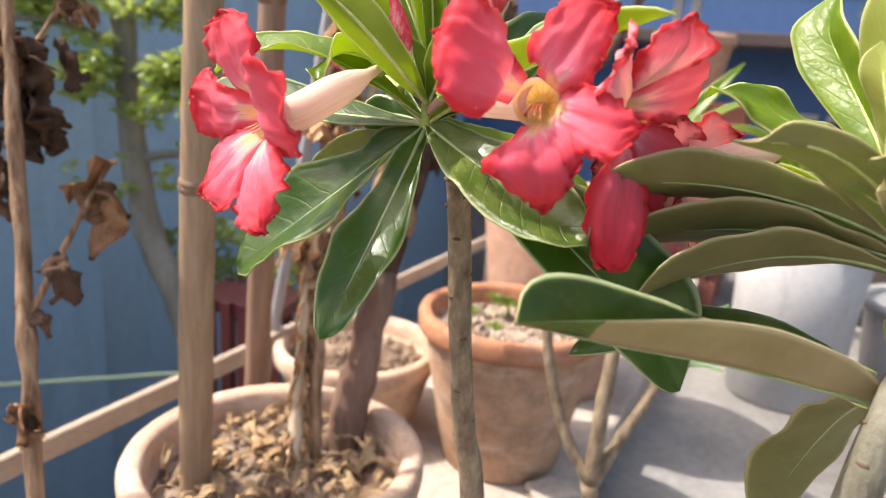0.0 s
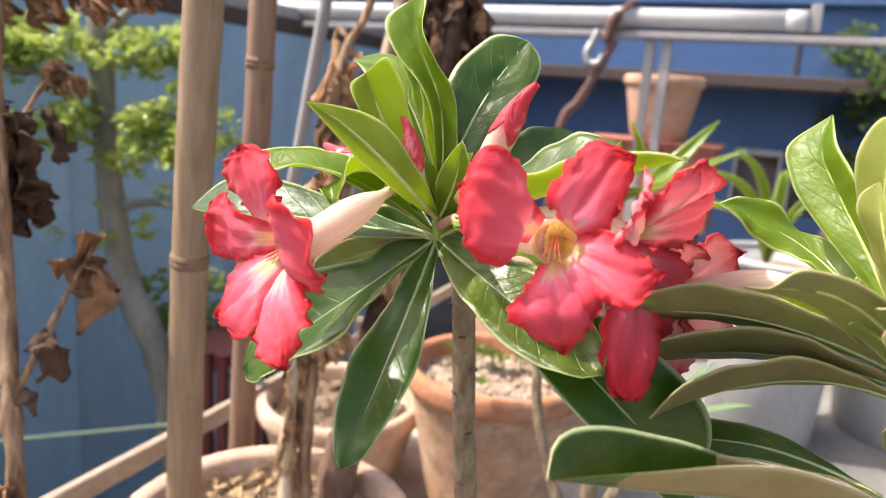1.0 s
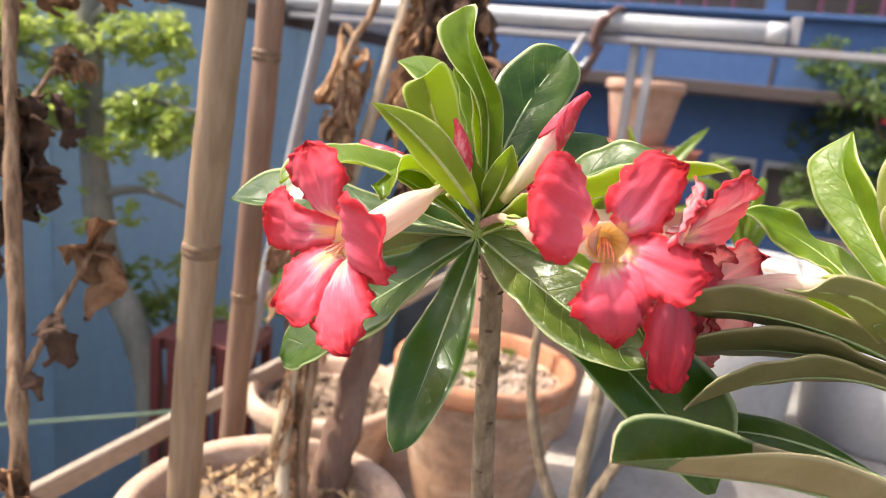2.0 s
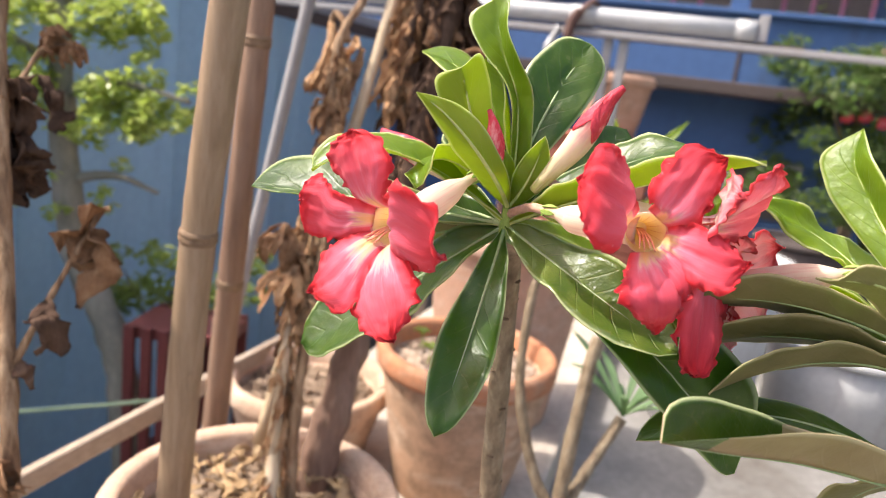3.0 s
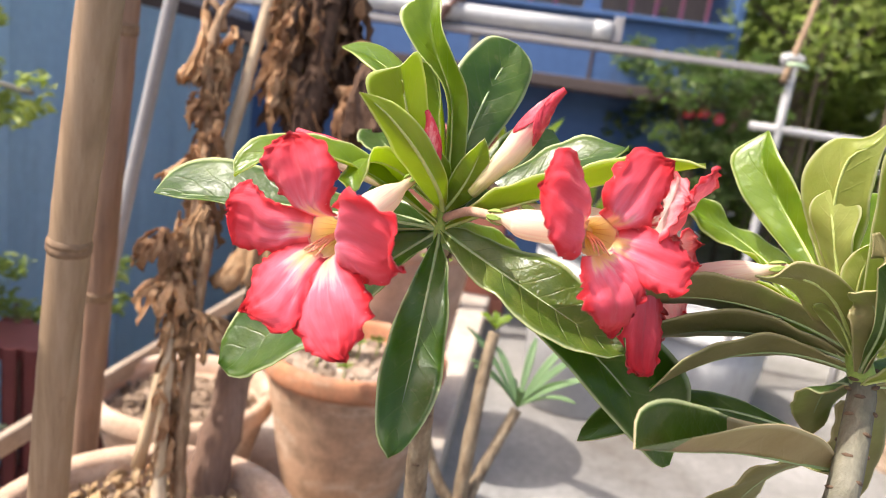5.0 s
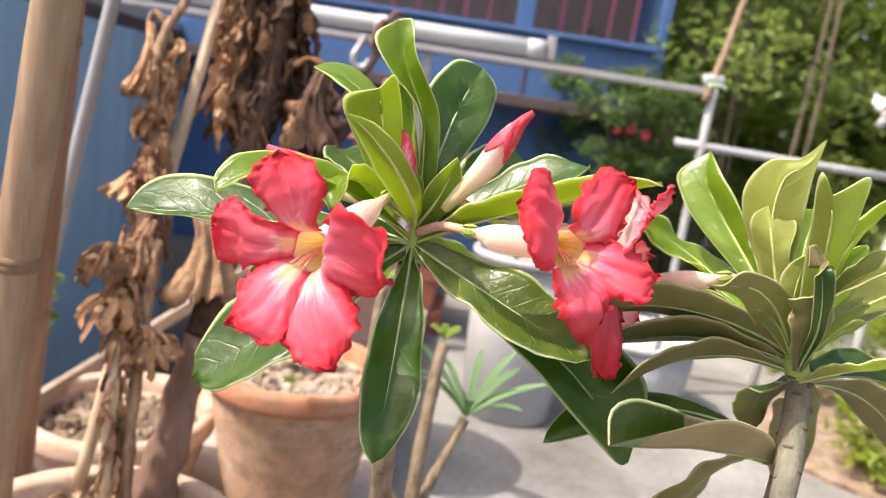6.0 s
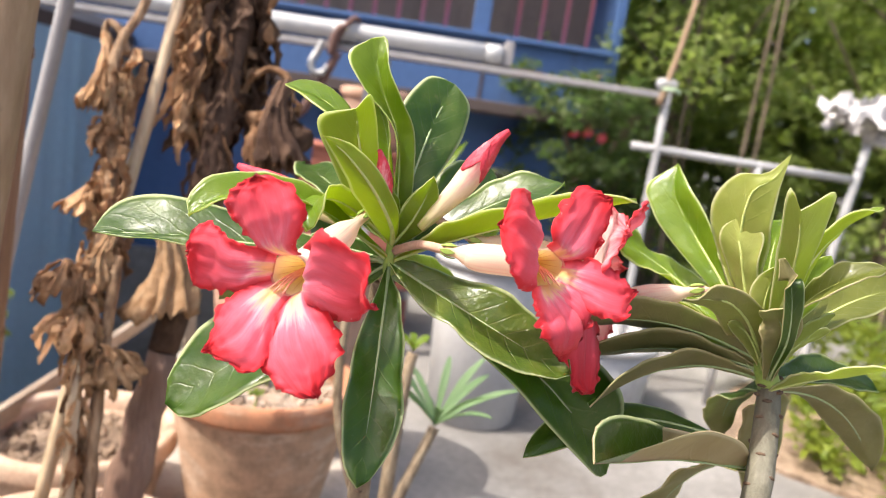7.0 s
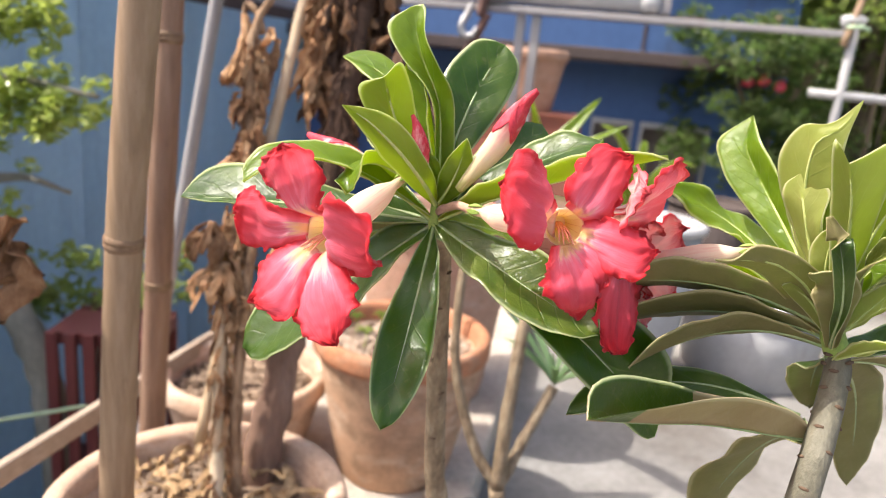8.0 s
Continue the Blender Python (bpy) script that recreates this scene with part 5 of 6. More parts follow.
def dry_plant(name, label, stalks, scraps, seed, heads=(), bells=()):
    """Withered plant: stalks (points, radius, material), hanging scraps (from, to, width, material), shrivelled heads, bells."""
    ob = thing(name, label, "dried plant")
    for pts, r, m in stalks:
        rod("stalk", pts, [r, r * 0.9, r * 0.7], m, ob, seg=10, rough=0.5)
    for i, (a, b, w, m) in enumerate(scraps):
        a, b = Vector(a), Vector(b)
        bm = bmesh.new()
        side = Vector((math.sin(i * 2.1 + seed), -0.7, 0.3 * math.cos(i)))
        blade(bm, through_mid(a, (a + b) / 2 + side * 0.35 * w, b, 18), w, side, 0.6, 0.5, 0.2, 3.4, (0, 150 * math.sin(i * 1.7 + seed)), 0.0008, 1.0, 0.45, 6, i * 1.9 + seed, w * 0.75, 0.2)
        part("dry_leaf", bm, (m, m), ob)
    for i, (p, q, r, m) in enumerate(heads):
        p, q = Vector(p), Vector(q)
        bm = bmesh.new()
        ax = (q - p)
        dn = ax.normalized()
        rf = dn.orthogonal().normalized()
        tube(bm, [p, p + ax * 0.3, p + ax * 0.6], [r * 0.22, r * 0.38, r * 0.3], 10, 8, 0.6)
        rr = random.Random(int(seed * 7) + i)
        for k in range(17):
            o = Matrix.Rotation(k * 2.4, 3, dn) @ rf
            a = p + ax * rr.uniform(0.0, 0.4) + o * r * 0.3
            e = p + ax * rr.uniform(0.6, 1.1) + o * r * rr.uniform(0.6, 1.15)
            blade(bm, through_mid(a, a.lerp(e, 0.5) + o * r * 0.2, e, 12), r * rr.uniform(0.3, 0.55), o, 0.4, 0.35, 0.14, 2.0, (0, rr.uniform(-90, 90)), 0.0008, 1.1, 0.5, 6, k + seed, r * 0.25, 0.2)
        part("dry_head", bm, (m, m), ob)
    for i, (p, q, r0, r1, m) in enumerate(bells):
        dry_bell(ob, p, q, r0, r1, m, seed + i * 2.3)
    return ob


def ragged(rnd, a, b, n, drop, w, mats, spread=0.02):
    """Scraps that hang along the line from a to b."""
    out = []
    a, b = Vector(a), Vector(b)
    for i in range(n):
        p = a.lerp(b, rnd.random()) + Vector((rnd.uniform(-1, 1), rnd.uniform(-1, 1), 0)) * spread
        q = p + Vector((rnd.uniform(-.3, .3) * drop, rnd.uniform(-.3, .3) * drop, -drop * rnd.uniform(0.5, 1.2)))
        out.append((p, q, w * rnd.uniform(0.6, 1.3), rnd.choice(mats)))
    return out


rnd = random.Random(61)
S0, S1, S2, S3 = (-0.118, 0.60, 0.19), (-0.118, 0.665, 0.42), (-0.098, 0.735, 0.56), (-0.098, 0.785, 0.68)
dry_plant("dried_plant", "withered brown plant with hanging dry trumpet flowers in the bowl",
          [([S0, (-0.122, 0.63, 0.29), S1], 0.0075, STRAW), ([S1, S2, S3, (-0.073, 0.806, 0.737), (-0.05, 0.83, 0.86)], 0.0055, DRY_STALK), ([(-0.10, 0.625, 0.18), (-0.105, 0.64, 0.3), (-0.10, 0.66, 0.4), (-0.09, 0.70, 0.5)], 0.007, DRY_STALK),
           ([(-0.088, 0.792, 0.684), (-0.092, 0.798, 0.702), (-0.104, 0.807, 0.713), (-0.108, 0.807, 0.699)], 0.0035, DRY_STALK), ([(-0.095, 0.776, 0.65), (-0.083, 0.77, 0.64), (-0.082, 0.766, 0.62), (-0.096, 0.765, 0.612), (-0.1, 0.767, 0.625)], 0.0045, DRY_LEAF)],
          ragged(rnd, S1, S2, 95, 0.034, 0.0075, (DRY_LEAF, DRY_PALE, DRY_PALE), 0.016) + ragged(rnd, S2, S3, 75, 0.036, 0.007, (DRY_LEAF, DRY_PALE), 0.012)
          + ragged(rnd, S0, S1, 80, 0.034, 0.0055, (DRY_LEAF, DRY_PALE, DRY_PALE), 0.009) + [((-0.081, 0.789, 0.690), (-0.08, 0.78, 0.64), 0.013, DRY_PALE), ((-0.076, 0.789, 0.685), (-0.074, 0.78, 0.632), 0.011, DRY_LEAF)], 3.0,
          [((-0.10, 0.76, 0.612), (-0.098, 0.755, 0.585), 0.016, DRY_LEAF), ((-0.092, 0.66, 0.425), (-0.085, 0.655, 0.385), 0.02, DRY_PALE), ((-0.118, 0.676, 0.46), (-0.128, 0.67, 0.415), 0.024, DRY_PALE), ((-0.13, 0.68, 0.50), (-0.14, 0.675, 0.46), 0.016, DRY_LEAF)],
          [((-0.107, 0.805, 0.702), (-0.116, 0.788, 0.630), 0.004, 0.0135, DRY_PALE), ((-0.087, 0.745, 0.597), (-0.120, 0.738, 0.528), 0.005, 0.020, DRY_PALE), ((-0.095, 0.706, 0.518), (-0.106, 0.697, 0.470), 0.005, 0.017, DRY_PALE),
           ((-0.058, 0.700, 0.545), (-0.050, 0.680, 0.451), 0.010, 0.029, DRY_PALE), ((-0.103, 0.672, 0.44), (-0.098, 0.66, 0.395), 0.005, 0.018, DRY_PALE)])
stick = thing("bamboo_stick", "split pale bamboo stick leaning among dried plants", "stick")
rod("stick", [(-0.145, 0.72, 0.235), (-0.105, 0.745, 0.45), (-0.071, 0.778, 0.598), (-0.055, 0.795, 0.674), (-0.037, 0.82, 0.763), (-0.02, 0.85, 0.86)], [0.0068, 0.0068, 0.0064, 0.006], STRAW, stick, seg=10, rough=0.15)
rnd = random.Random(62)
T0, T1, T2 = (-0.088, 0.675, 0.17), (-0.045, 0.69, 0.41), (0.02, 0.80, 0.73)
dry_plant("dead_trunk", "brown leaning dead stem draped with shrivelled papery leaves",
          [([T0, (-0.068, 0.682, 0.29), T1], 0.0205, LOG), ([T1, (-0.01, 0.74, 0.57), T2, (0.05, 0.86, 0.95)], 0.0145, TRUNK_DRY),
           ([(0.036, 0.781, 0.683), (0.051, 0.775, 0.693), (0.068, 0.764, 0.684), (0.072, 0.752, 0.661)], 0.004, DRY_LEAF)],
          ragged(rnd, (-0.012, 0.785, 0.66), (0.03, 0.85, 0.95), 150, 0.085, 0.0115, (TRUNK_DRY, TRUNK_DRY, TRUNK_DRY, DRY_LEAF), 0.024) + ragged(rnd, (0.02, 0.80, 0.66), (0.065, 0.86, 0.95), 110, 0.08, 0.0115, (TRUNK_DRY, TRUNK_DRY, DRY_LEAF), 0.02)
          + ragged(rnd, (-0.03, 0.795, 0.69), (-0.02, 0.82, 0.80), 24, 0.075, 0.011, (DRY_PALE, DRY_LEAF), 0.008) + ragged(rnd, (-0.035, 0.775, 0.65), (-0.02, 0.78, 0.66), 14, 0.06, 0.009, (DRY_PALE, DRY_LEAF), 0.008)
          + ragged(rnd, (0.05, 0.765, 0.66), (0.072, 0.752, 0.665), 12, 0.07, 0.014, (TRUNK_DRY, DRY_LEAF), 0.012) + ragged(rnd, (-0.02, 0.725, 0.54), (0.015, 0.79, 0.70), 60, 0.05, 0.010, (TRUNK_DRY, TRUNK_DRY, DRY_LEAF), 0.016), 7.0,
          [((0.035, 0.75, 0.63), (0.045, 0.745, 0.585), 0.016, DRY_LEAF)],
          [((0.066, 0.762, 0.682), (0.06, 0.73, 0.595), 0.008, 0.026, TRUNK_DRY), ((-0.005, 0.76, 0.61), (-0.008, 0.745, 0.545), 0.006, 0.014, DRY_LEAF)])
rnd = random.Random(63)
dry_plant("dried_plant", "dead brown stalk with curled leaves and seed heads",
          [([(-0.308, 0.495, 0.0), (-0.315, 0.515, 0.32), (-0.328, 0.545, 0.46), (-0.345, 0.58, 0.62), (-0.36, 0.62, 0.8)], 0.0070, DRY_STALK), ([(-0.318, 0.53, 0.40), (-0.296, 0.55, 0.455), (-0.27, 0.57, 0.515), (-0.262, 0.574, 0.522)], 0.0028, DRY_STALK),
           ([(-0.352, 0.60, 0.58), (-0.349, 0.63, 0.615), (-0.34, 0.65, 0.64), (-0.32, 0.652, 0.645)], 0.0025, DRY_STALK)],
          ragged(rnd, (-0.355, 0.60, 0.56), (-0.345, 0.61, 0.63), 15, 0.055, 0.02, (TRUNK_DRY, TRUNK_DRY, DRY_LEAF), 0.016) + ragged(rnd, (-0.385, 0.62, 0.66), (-0.38, 0.61, 0.60), 14, 0.06, 0.022, (TRUNK_DRY,), 0.010) + ragged(rnd, (-0.372, 0.60, 0.50), (-0.375, 0.61, 0.55), 8, 0.05, 0.018, (TRUNK_DRY,), 0.006)
          + [((-0.264, 0.573, 0.522), (-0.262, 0.57, 0.475), 0.026, DRY_LEAF), ((-0.275, 0.566, 0.507), (-0.273, 0.562, 0.452), 0.022, DRY_LEAF), ((-0.298, 0.548, 0.45), (-0.297, 0.545, 0.415), 0.02, TRUNK_DRY), ((-0.312, 0.535, 0.41), (-0.306, 0.53, 0.385), 0.016, TRUNK_DRY), ((-0.346, 0.65, 0.617), (-0.322, 0.64, 0.572), 0.014, TRUNK_DRY)]
          + [((-0.32, 0.51, 0.33), (-0.315, 0.505, 0.305), 0.024, DRY_LEAF), ((-0.31, 0.51, 0.33), (-0.30, 0.505, 0.31), 0.02, DRY_LEAF)], 9.0,
          [((-0.345, 0.655, 0.652), (-0.325, 0.653, 0.640), 0.013, DRY_LEAF), ((-0.322, 0.653, 0.648), (-0.315, 0.652, 0.628), 0.010, DRY_LEAF), ((-0.40, 0.67, 0.735), (-0.36, 0.668, 0.705), 0.03, DRY_LEAF), ((-0.35, 0.67, 0.735), (-0.32, 0.668, 0.705), 0.03, DRY_LEAF), ((-0.30, 0.668, 0.735), (-0.275, 0.667, 0.710), 0.026, DRY_LEAF), ((-0.262, 0.667, 0.735), (-0.245, 0.666, 0.715), 0.02, DRY_LEAF)])

# ---- the young branching plant between the pots and the floor ----
yp = thing("young_plant", "young pale-stemmed plant with narrow blue-green leaf rosette", "plant")
FK = (0.176, 0.618, 0.222)
rod("stem", [(0.19, 0.63, 0.085), (0.185, 0.625, 0.15), FK], [0.010, 0.0095, 0.0095], BARK, yp, seg=12, rough=0.15)
rod("branch", [FK, (0.147, 0.632, 0.27), (0.122, 0.645, 0.36), (0.122, 0.655, 0.45), (0.128, 0.66, 0.475)], [0.0065, 0.0058, 0.0052, 0.0048, 0.004], BARK, yp, seg=10, rough=0.15)
rod("branch", [FK, (0.178, 0.62, 0.3), (0.185, 0.625, 0.40), (0.19, 0.628, 0.425)], [0.008, 0.0075, 0.0065, 0.006], BARK, yp, seg=10, rough=0.15)
rod("branch", [FK, (0.2, 0.63, 0.26), (0.225, 0.642, 0.30), (0.242, 0.649, 0.328)], [0.008, 0.0065, 0.006, 0.006], BARK, yp, seg=10, rough=0.2)
rnd = random.Random(14)
for i in range(12):
    a = i * 2.4
    r = 0.055 + 0.035 * (i % 3) / 2
    t = Vector((0.242 + math.cos(a) * r, 0.649 + math.sin(a) * r, 0.335 + 0.075 * (1 - i / 17) - (0.03 if i > 10 else 0)))
    bm = bmesh.new()
    b = Vector((0.242, 0.649, 0.33))
    blade(bm, through_mid(b, (b + t) / 2 + Vector((0, 0, 0.008)), t, 10), 0.0095, (0, -0.3, 1), 0.4, 0, 0.02, 1, (0, 0), 0.0007, 1.2, 0.7, 4, i)
    part("leaf", bm, (SPIKY_GREEN, SPIKY_GREEN), yp)
for c in ((0.128, 0.66, 0.478), (0.19, 0.628, 0.428)):
    for i in range(5):
        b = Vector(c)
        t = b + Vector((math.cos(i * 1.3) * 0.018, math.sin(i * 1.3) * 0.015, 0.014))
        bm = bmesh.new()
        blade(bm, through_mid(b, (b + t) / 2 + Vector((0, 0, 0.004)), t, 8), 0.008, (0, -0.5, 1), 0.3, 0, 0.02, 1, (0, 0), 0.0006, 1.2, 0.7, 4, i)
        part("leaf", bm, (YOUNG_UP, YOUNG_LOW), yp)
pot("clay_pot", "small clay pot holding the young branching plant", (0.2, 0.64, 0.0), 0.075, 0.1, CLAY_OLD, 0.015, 0.72, seed=6.1, stones=(40, 0.002, 0.005))
# seedlings in the gravel pot
rnd = random.Random(19)
for i in range(9):
    a, r = rnd.uniform(0, 6.28), 0.08 * math.sqrt(rnd.random())
    b = Vector((0.119 + r * math.cos(a), 0.902 + r * math.sin(a), 0.272))
    sd = thing("seedling", "tiny green seedling in the gravel pot", "seedling", "seedlings in the gravel")
    rod("stem", [b, b + V(0.002, 0, 0.012), b + V(0.003, 0.001, 0.022)], [0.0011], PETIOLE, sd, seg=6)
    for j in range(5):
        t = b + V(math.cos(j * 1.3 + i) * 0.014, math.sin(j * 1.3 + i) * 0.014, 0.028)
        bm = bmesh.new()
        o = b + V(0.003, 0.001, 0.02)
        blade(bm, through_mid(o, (o + t) / 2 + V(0, 0, 0.003), t, 5), 0.008, (0, 0, 1), 0.2, 0, 0, 1, (0, 0), 0.0006, 1.2, 0.7, 4, i)
        part("leaf", bm, (HERB_GREEN, HERB_GREEN), sd)
chip = thing("tile_chip", "broken pale tile chip lying on the kerb", "tile", at=pose(0.18, 0.80, 0.0835, 0, 0, 20))
block("chip", (-0.03, 0.03, -0.022, 0.022, 0.0, 0.012), KERB, chip, bevel=0.003)


# ---- the flowering desert rose in front ----
def scars(plant, path, r, n, seed):
    rnd = random.Random(seed)
    k = len(path) - 1
    for i in range(n):
        f = (i + 0.5) / n
        j = min(int(f * k), k - 1)
        p = path[j].lerp(path[j + 1], f * k - j)
        d = (path[j + 1] - path[j]).normalized()
        a = i * 2.4 + rnd.uniform(-.3, .3)
        o = d.orthogonal().normalized()
        o = Matrix.Rotation(a, 3, d) @ o
        bm = bmesh.new()
        bmesh.ops.create_icosphere(bm, subdivisions=1, radius=1, matrix=Matrix.Translation(p + o * r * 0.93) @ Matrix((o.cross(d), d, o)).transposed().to_4x4() @ Matrix.Diagonal((r * 0.42, r * 0.16, r * 0.22, 1)))
        part("leaf_scar", bm, SCAR, plant)


H = V(-0.005, 0.298, 0.594)
rose = thing("desert_rose", "flowering desert rose with red blooms and glossy leaves", "plant", "desert roses")
bm = bmesh.new()
sp = tube(bm, [(0.045, 0.38, 0.2), (0.036, 0.373, 0.36), (0.026, 0.362, 0.42), (0.019, 0.35, 0.48), (0.014, 0.345, 0.54), (0.009, 0.334, 0.573), (-0.003, 0.303, 0.592)], [0.0105, 0.0075, 0.0066, 0.0062, 0.006, 0.0056, 0.0048], 16, 44, 0.06)
part("stem", bm, BARK, rose)
scars(rose, sp[12:], 0.0063, 24, 5)
bm = bmesh.new()
tube(bm, [(-0.004, 0.3, 0.588), H, (-0.006, 0.297, 0.603), (-0.008, 0.297, 0.612)], [0.0042, 0.0030, 0.0018, 0.0010], 12, 12)
part("shoot_tip", bm, PETIOLE, rose)
pot("clay_pot", "clay pot holding the flowering desert rose", (0.045, 0.38, 0.0), 0.08, 0.23, CLAY, 0.02, 0.68, seed=7.7, stones=(40, 0.002, 0.006))
CAMWARD = (-0.3, -0.9, 0.25)
up = H + V(0, 0, 0.008)
formed_leaf(rose, up, [(-0.0085, 0.2965, 0.632), (-0.0140, 0.2910, 0.6542), (-0.0270, 0.3005, 0.6698), (-0.0322, 0.3107, 0.6835)], (-0.0219, 0.3116, 0.6920), [(0.0008, 0.2965, 0.622), (0.0000, 0.2971, 0.6426), (-0.0028, 0.2975, 0.6564), (-0.0107, 0.2955, 0.6680), (-0.0165, 0.2995, 0.6799), (-0.0158, 0.3086, 0.6931)], [(-0.0050, 0.3005, 0.630), (-0.0080, 0.3020, 0.652), (-0.0160, 0.3065, 0.6712)], (-0.3, -0.9, 0.3), "young", 0.05, seed=1.0)
formed_leaf(rose, up, [(-0.010, 0.318, 0.638), (-0.022, 0.345, 0.666), (-0.0356, 0.3539, 0.6716)], (-0.0474, 0.3507, 0.6673), [(-0.014, 0.303, 0.630), (-0.029, 0.316, 0.651), (-0.0400, 0.328, 0.6605)], [(-0.014, 0.314, 0.636), (-0.029, 0.333, 0.660)], (0.2, 0.5, 0.85), "young", 0.1, seed=2.0)
formed_leaf(rose, up, [(-0.020, 0.302, 0.613), (-0.036, 0.306, 0.637), (-0.0449, 0.3030, 0.6545)], (-0.0375, 0.2790, 0.6605), [(-0.012, 0.297, 0.620), (-0.019, 0.294, 0.645), (-0.0287, 0.2854, 0.6665)], [(-0.018, 0.294, 0.620), (-0.030, 0.287, 0.643)], (0.8, 0.45, 0.2), "young", 0.08, seed=3.0)
leaf(rose, up, (-0.011, 0.302, 0.647), (-0.023, 0.303, 0.668), 0.016, (-0.7, 0.3, 0.3), "young", 0.5, twist=(0, 60))
formed_leaf(rose, up, [(-0.018, 0.287, 0.611), (-0.0355, 0.2720, 0.6260), (-0.0475, 0.2635, 0.6390)], (-0.0565, 0.2588, 0.6488), [(-0.0080, 0.287, 0.612), (-0.0145, 0.2790, 0.6240), (-0.0300, 0.2810, 0.6425), (-0.0455, 0.2690, 0.6475)], [(-0.0150, 0.2800, 0.614), (-0.0300, 0.2690, 0.6300), (-0.0455, 0.2625, 0.6430)], (0.55, 0.35, 0.75), "young", 0.04, seed=4.0)
formed_leaf(rose, up, [(-0.003, 0.304, 0.632), (-0.0045, 0.312, 0.6600), (0.0110, 0.3230, 0.6790), (0.0230, 0.3275, 0.6815)], (0.0310, 0.3270, 0.6800), [(0.0080, 0.2960, 0.628), (0.0240, 0.3040, 0.6480), (0.0345, 0.3140, 0.6640), (0.0357, 0.3190, 0.6730)], [(0.0010, 0.3000, 0.6300), (0.0145, 0.3125, 0.6578)], (-0.35, -0.85, 0.35), "mature", 0.10, seed=5.0)
leaf(rose, up, (0.0, 0.287, 0.619), (0.001, 0.278, 0.637), 0.014, (-0.2, -0.9, 0.4), "young", 0.3, shape=1.1, blunt=0.75)
formed_leaf(rose, H, [(-0.0400, 0.3260, 0.6000), (-0.0750, 0.3480, 0.6070), (-0.0953, 0.3577, 0.6081), (-0.1090, 0.3662, 0.6060), (-0.1193, 0.3653, 0.5987)], (-0.1258, 0.3529, 0.5904), [(-0.0400, 0.3060, 0.5910), (-0.0640, 0.3170, 0.5910), (-0.0869, 0.3286, 0.5912), (-0.0969, 0.3332, 0.5914), (-0.1120, 0.3423, 0.5902)], [(-0.0400, 0.3140, 0.5940), (-0.0640, 0.3250, 0.5940), (-0.0873, 0.3354, 0.5937), (-0.1007, 0.3415, 0.5928), (-0.1118, 0.3466, 0.5917)], (0.0, -0.5, 0.85), "mature", 0.04, seed=14.0)
leaf(rose, H, (-0.056, 0.303, 0.620), (-0.094, 0.300, 0.609), 0.022, (-0.25, -0.3, 0.9), "young", 0.45, shape=1.5, blunt=0.5)
leaf(rose, up, (-0.036, 0.298, 0.621), (-0.050, 0.286, 0.608), 0.022, (0.2, 0.45, 0.85), "young", 0.3, blunt=0.7)
leaf(rose, H, (0.026, 0.305, 0.620), (0.052, 0.317, 0.643), 0.030, (-0.25, -0.75, 0.6), "mature", 0.15, shape=1.6, blunt=0.5)
leaf(rose, H, (0.026, 0.266, 0.617), (0.071, 0.228, 0.640), 0.024, (0.1, 0.25, 0.95), "young", 0.55, shape=1.3, blunt=0.7)
leaf(rose, H, (0.030, 0.281, 0.624), (0.060, 0.263, 0.641), 0.026, (-0.1, -0.45, 0.9), "mature", 0.2)
leaf(rose, H, (-0.021, 0.263, 0.556), (-0.037, 0.231, 0.522), 0.0245, (-0.15, -0.85, 0.5), "mature", 0.36, shape=1.45, blunt=0.6, wave=0.1, hem=0.2)
# This leaf's paler mottling includes sunlight put into the colour.
leaf(rose, H, (0.022, 0.264, 0.579), (0.053, 0.229, 0.563), 0.032, (-0.3, -0.6, 0.75), "mottled", 0.3, shape=1.5, blunt=0.5)
formed_leaf(rose, H - V(0, 0, 0.006), [(0.0180, 0.2750, 0.5720), (0.0368, 0.2464, 0.5530), (0.0700, 0.2380, 0.5230), (0.0900, 0.2400, 0.5070)], (0.0975, 0.2410, 0.5065), [(0.0280, 0.2800, 0.5880), (0.0600, 0.2560, 0.5760), (0.0900, 0.2420, 0.5560), (0.1010, 0.2410, 0.5350)], [(0.0250, 0.2760, 0.5760), (0.0560, 0.2500, 0.5530), (0.0840, 0.2440, 0.5260)], (-0.05, -0.95, 0.12), "mature", 0.06, seed=11.0)
leaf(rose, H, (-0.047, 0.311, 0.557), (-0.093, 0.325, 0.518), 0.046, (-0.2, -0.55, 0.8), "mature", 0.32, shape=1.75, blunt=0.5)
leaf(rose, H, (-0.035, 0.336, 0.578), (-0.066, 0.364, 0.557), 0.02, (0.2, 0.6, 0.75), "dull", 0.25)
leaf(rose, H, (-0.022, 0.315, 0.596), (-0.037, 0.330, 0.592), 0.016, CAMWARD, "mature", 0.25)
leaf(rose, H, (-0.018, 0.325, 0.6), (-0.029, 0.345, 0.600), 0.016, CAMWARD, "mature", 0.25)
leaf(rose, H, (0.038, 0.335, 0.582), (0.08, 0.358, 0.561), 0.026, (-0.1, -0.5, 0.85), "young", 0.2)
leaf(rose, up, (-0.012, 0.36, 0.618), (-0.012, 0.418, 0.625), 0.03, (-0.1, -0.7, 0.75), "mature", 0.2)
leaf(rose, up, (-0.012, 0.315, 0.618), (-0.02, 0.33, 0.642), 0.016, CAMWARD, "young", 0.3)
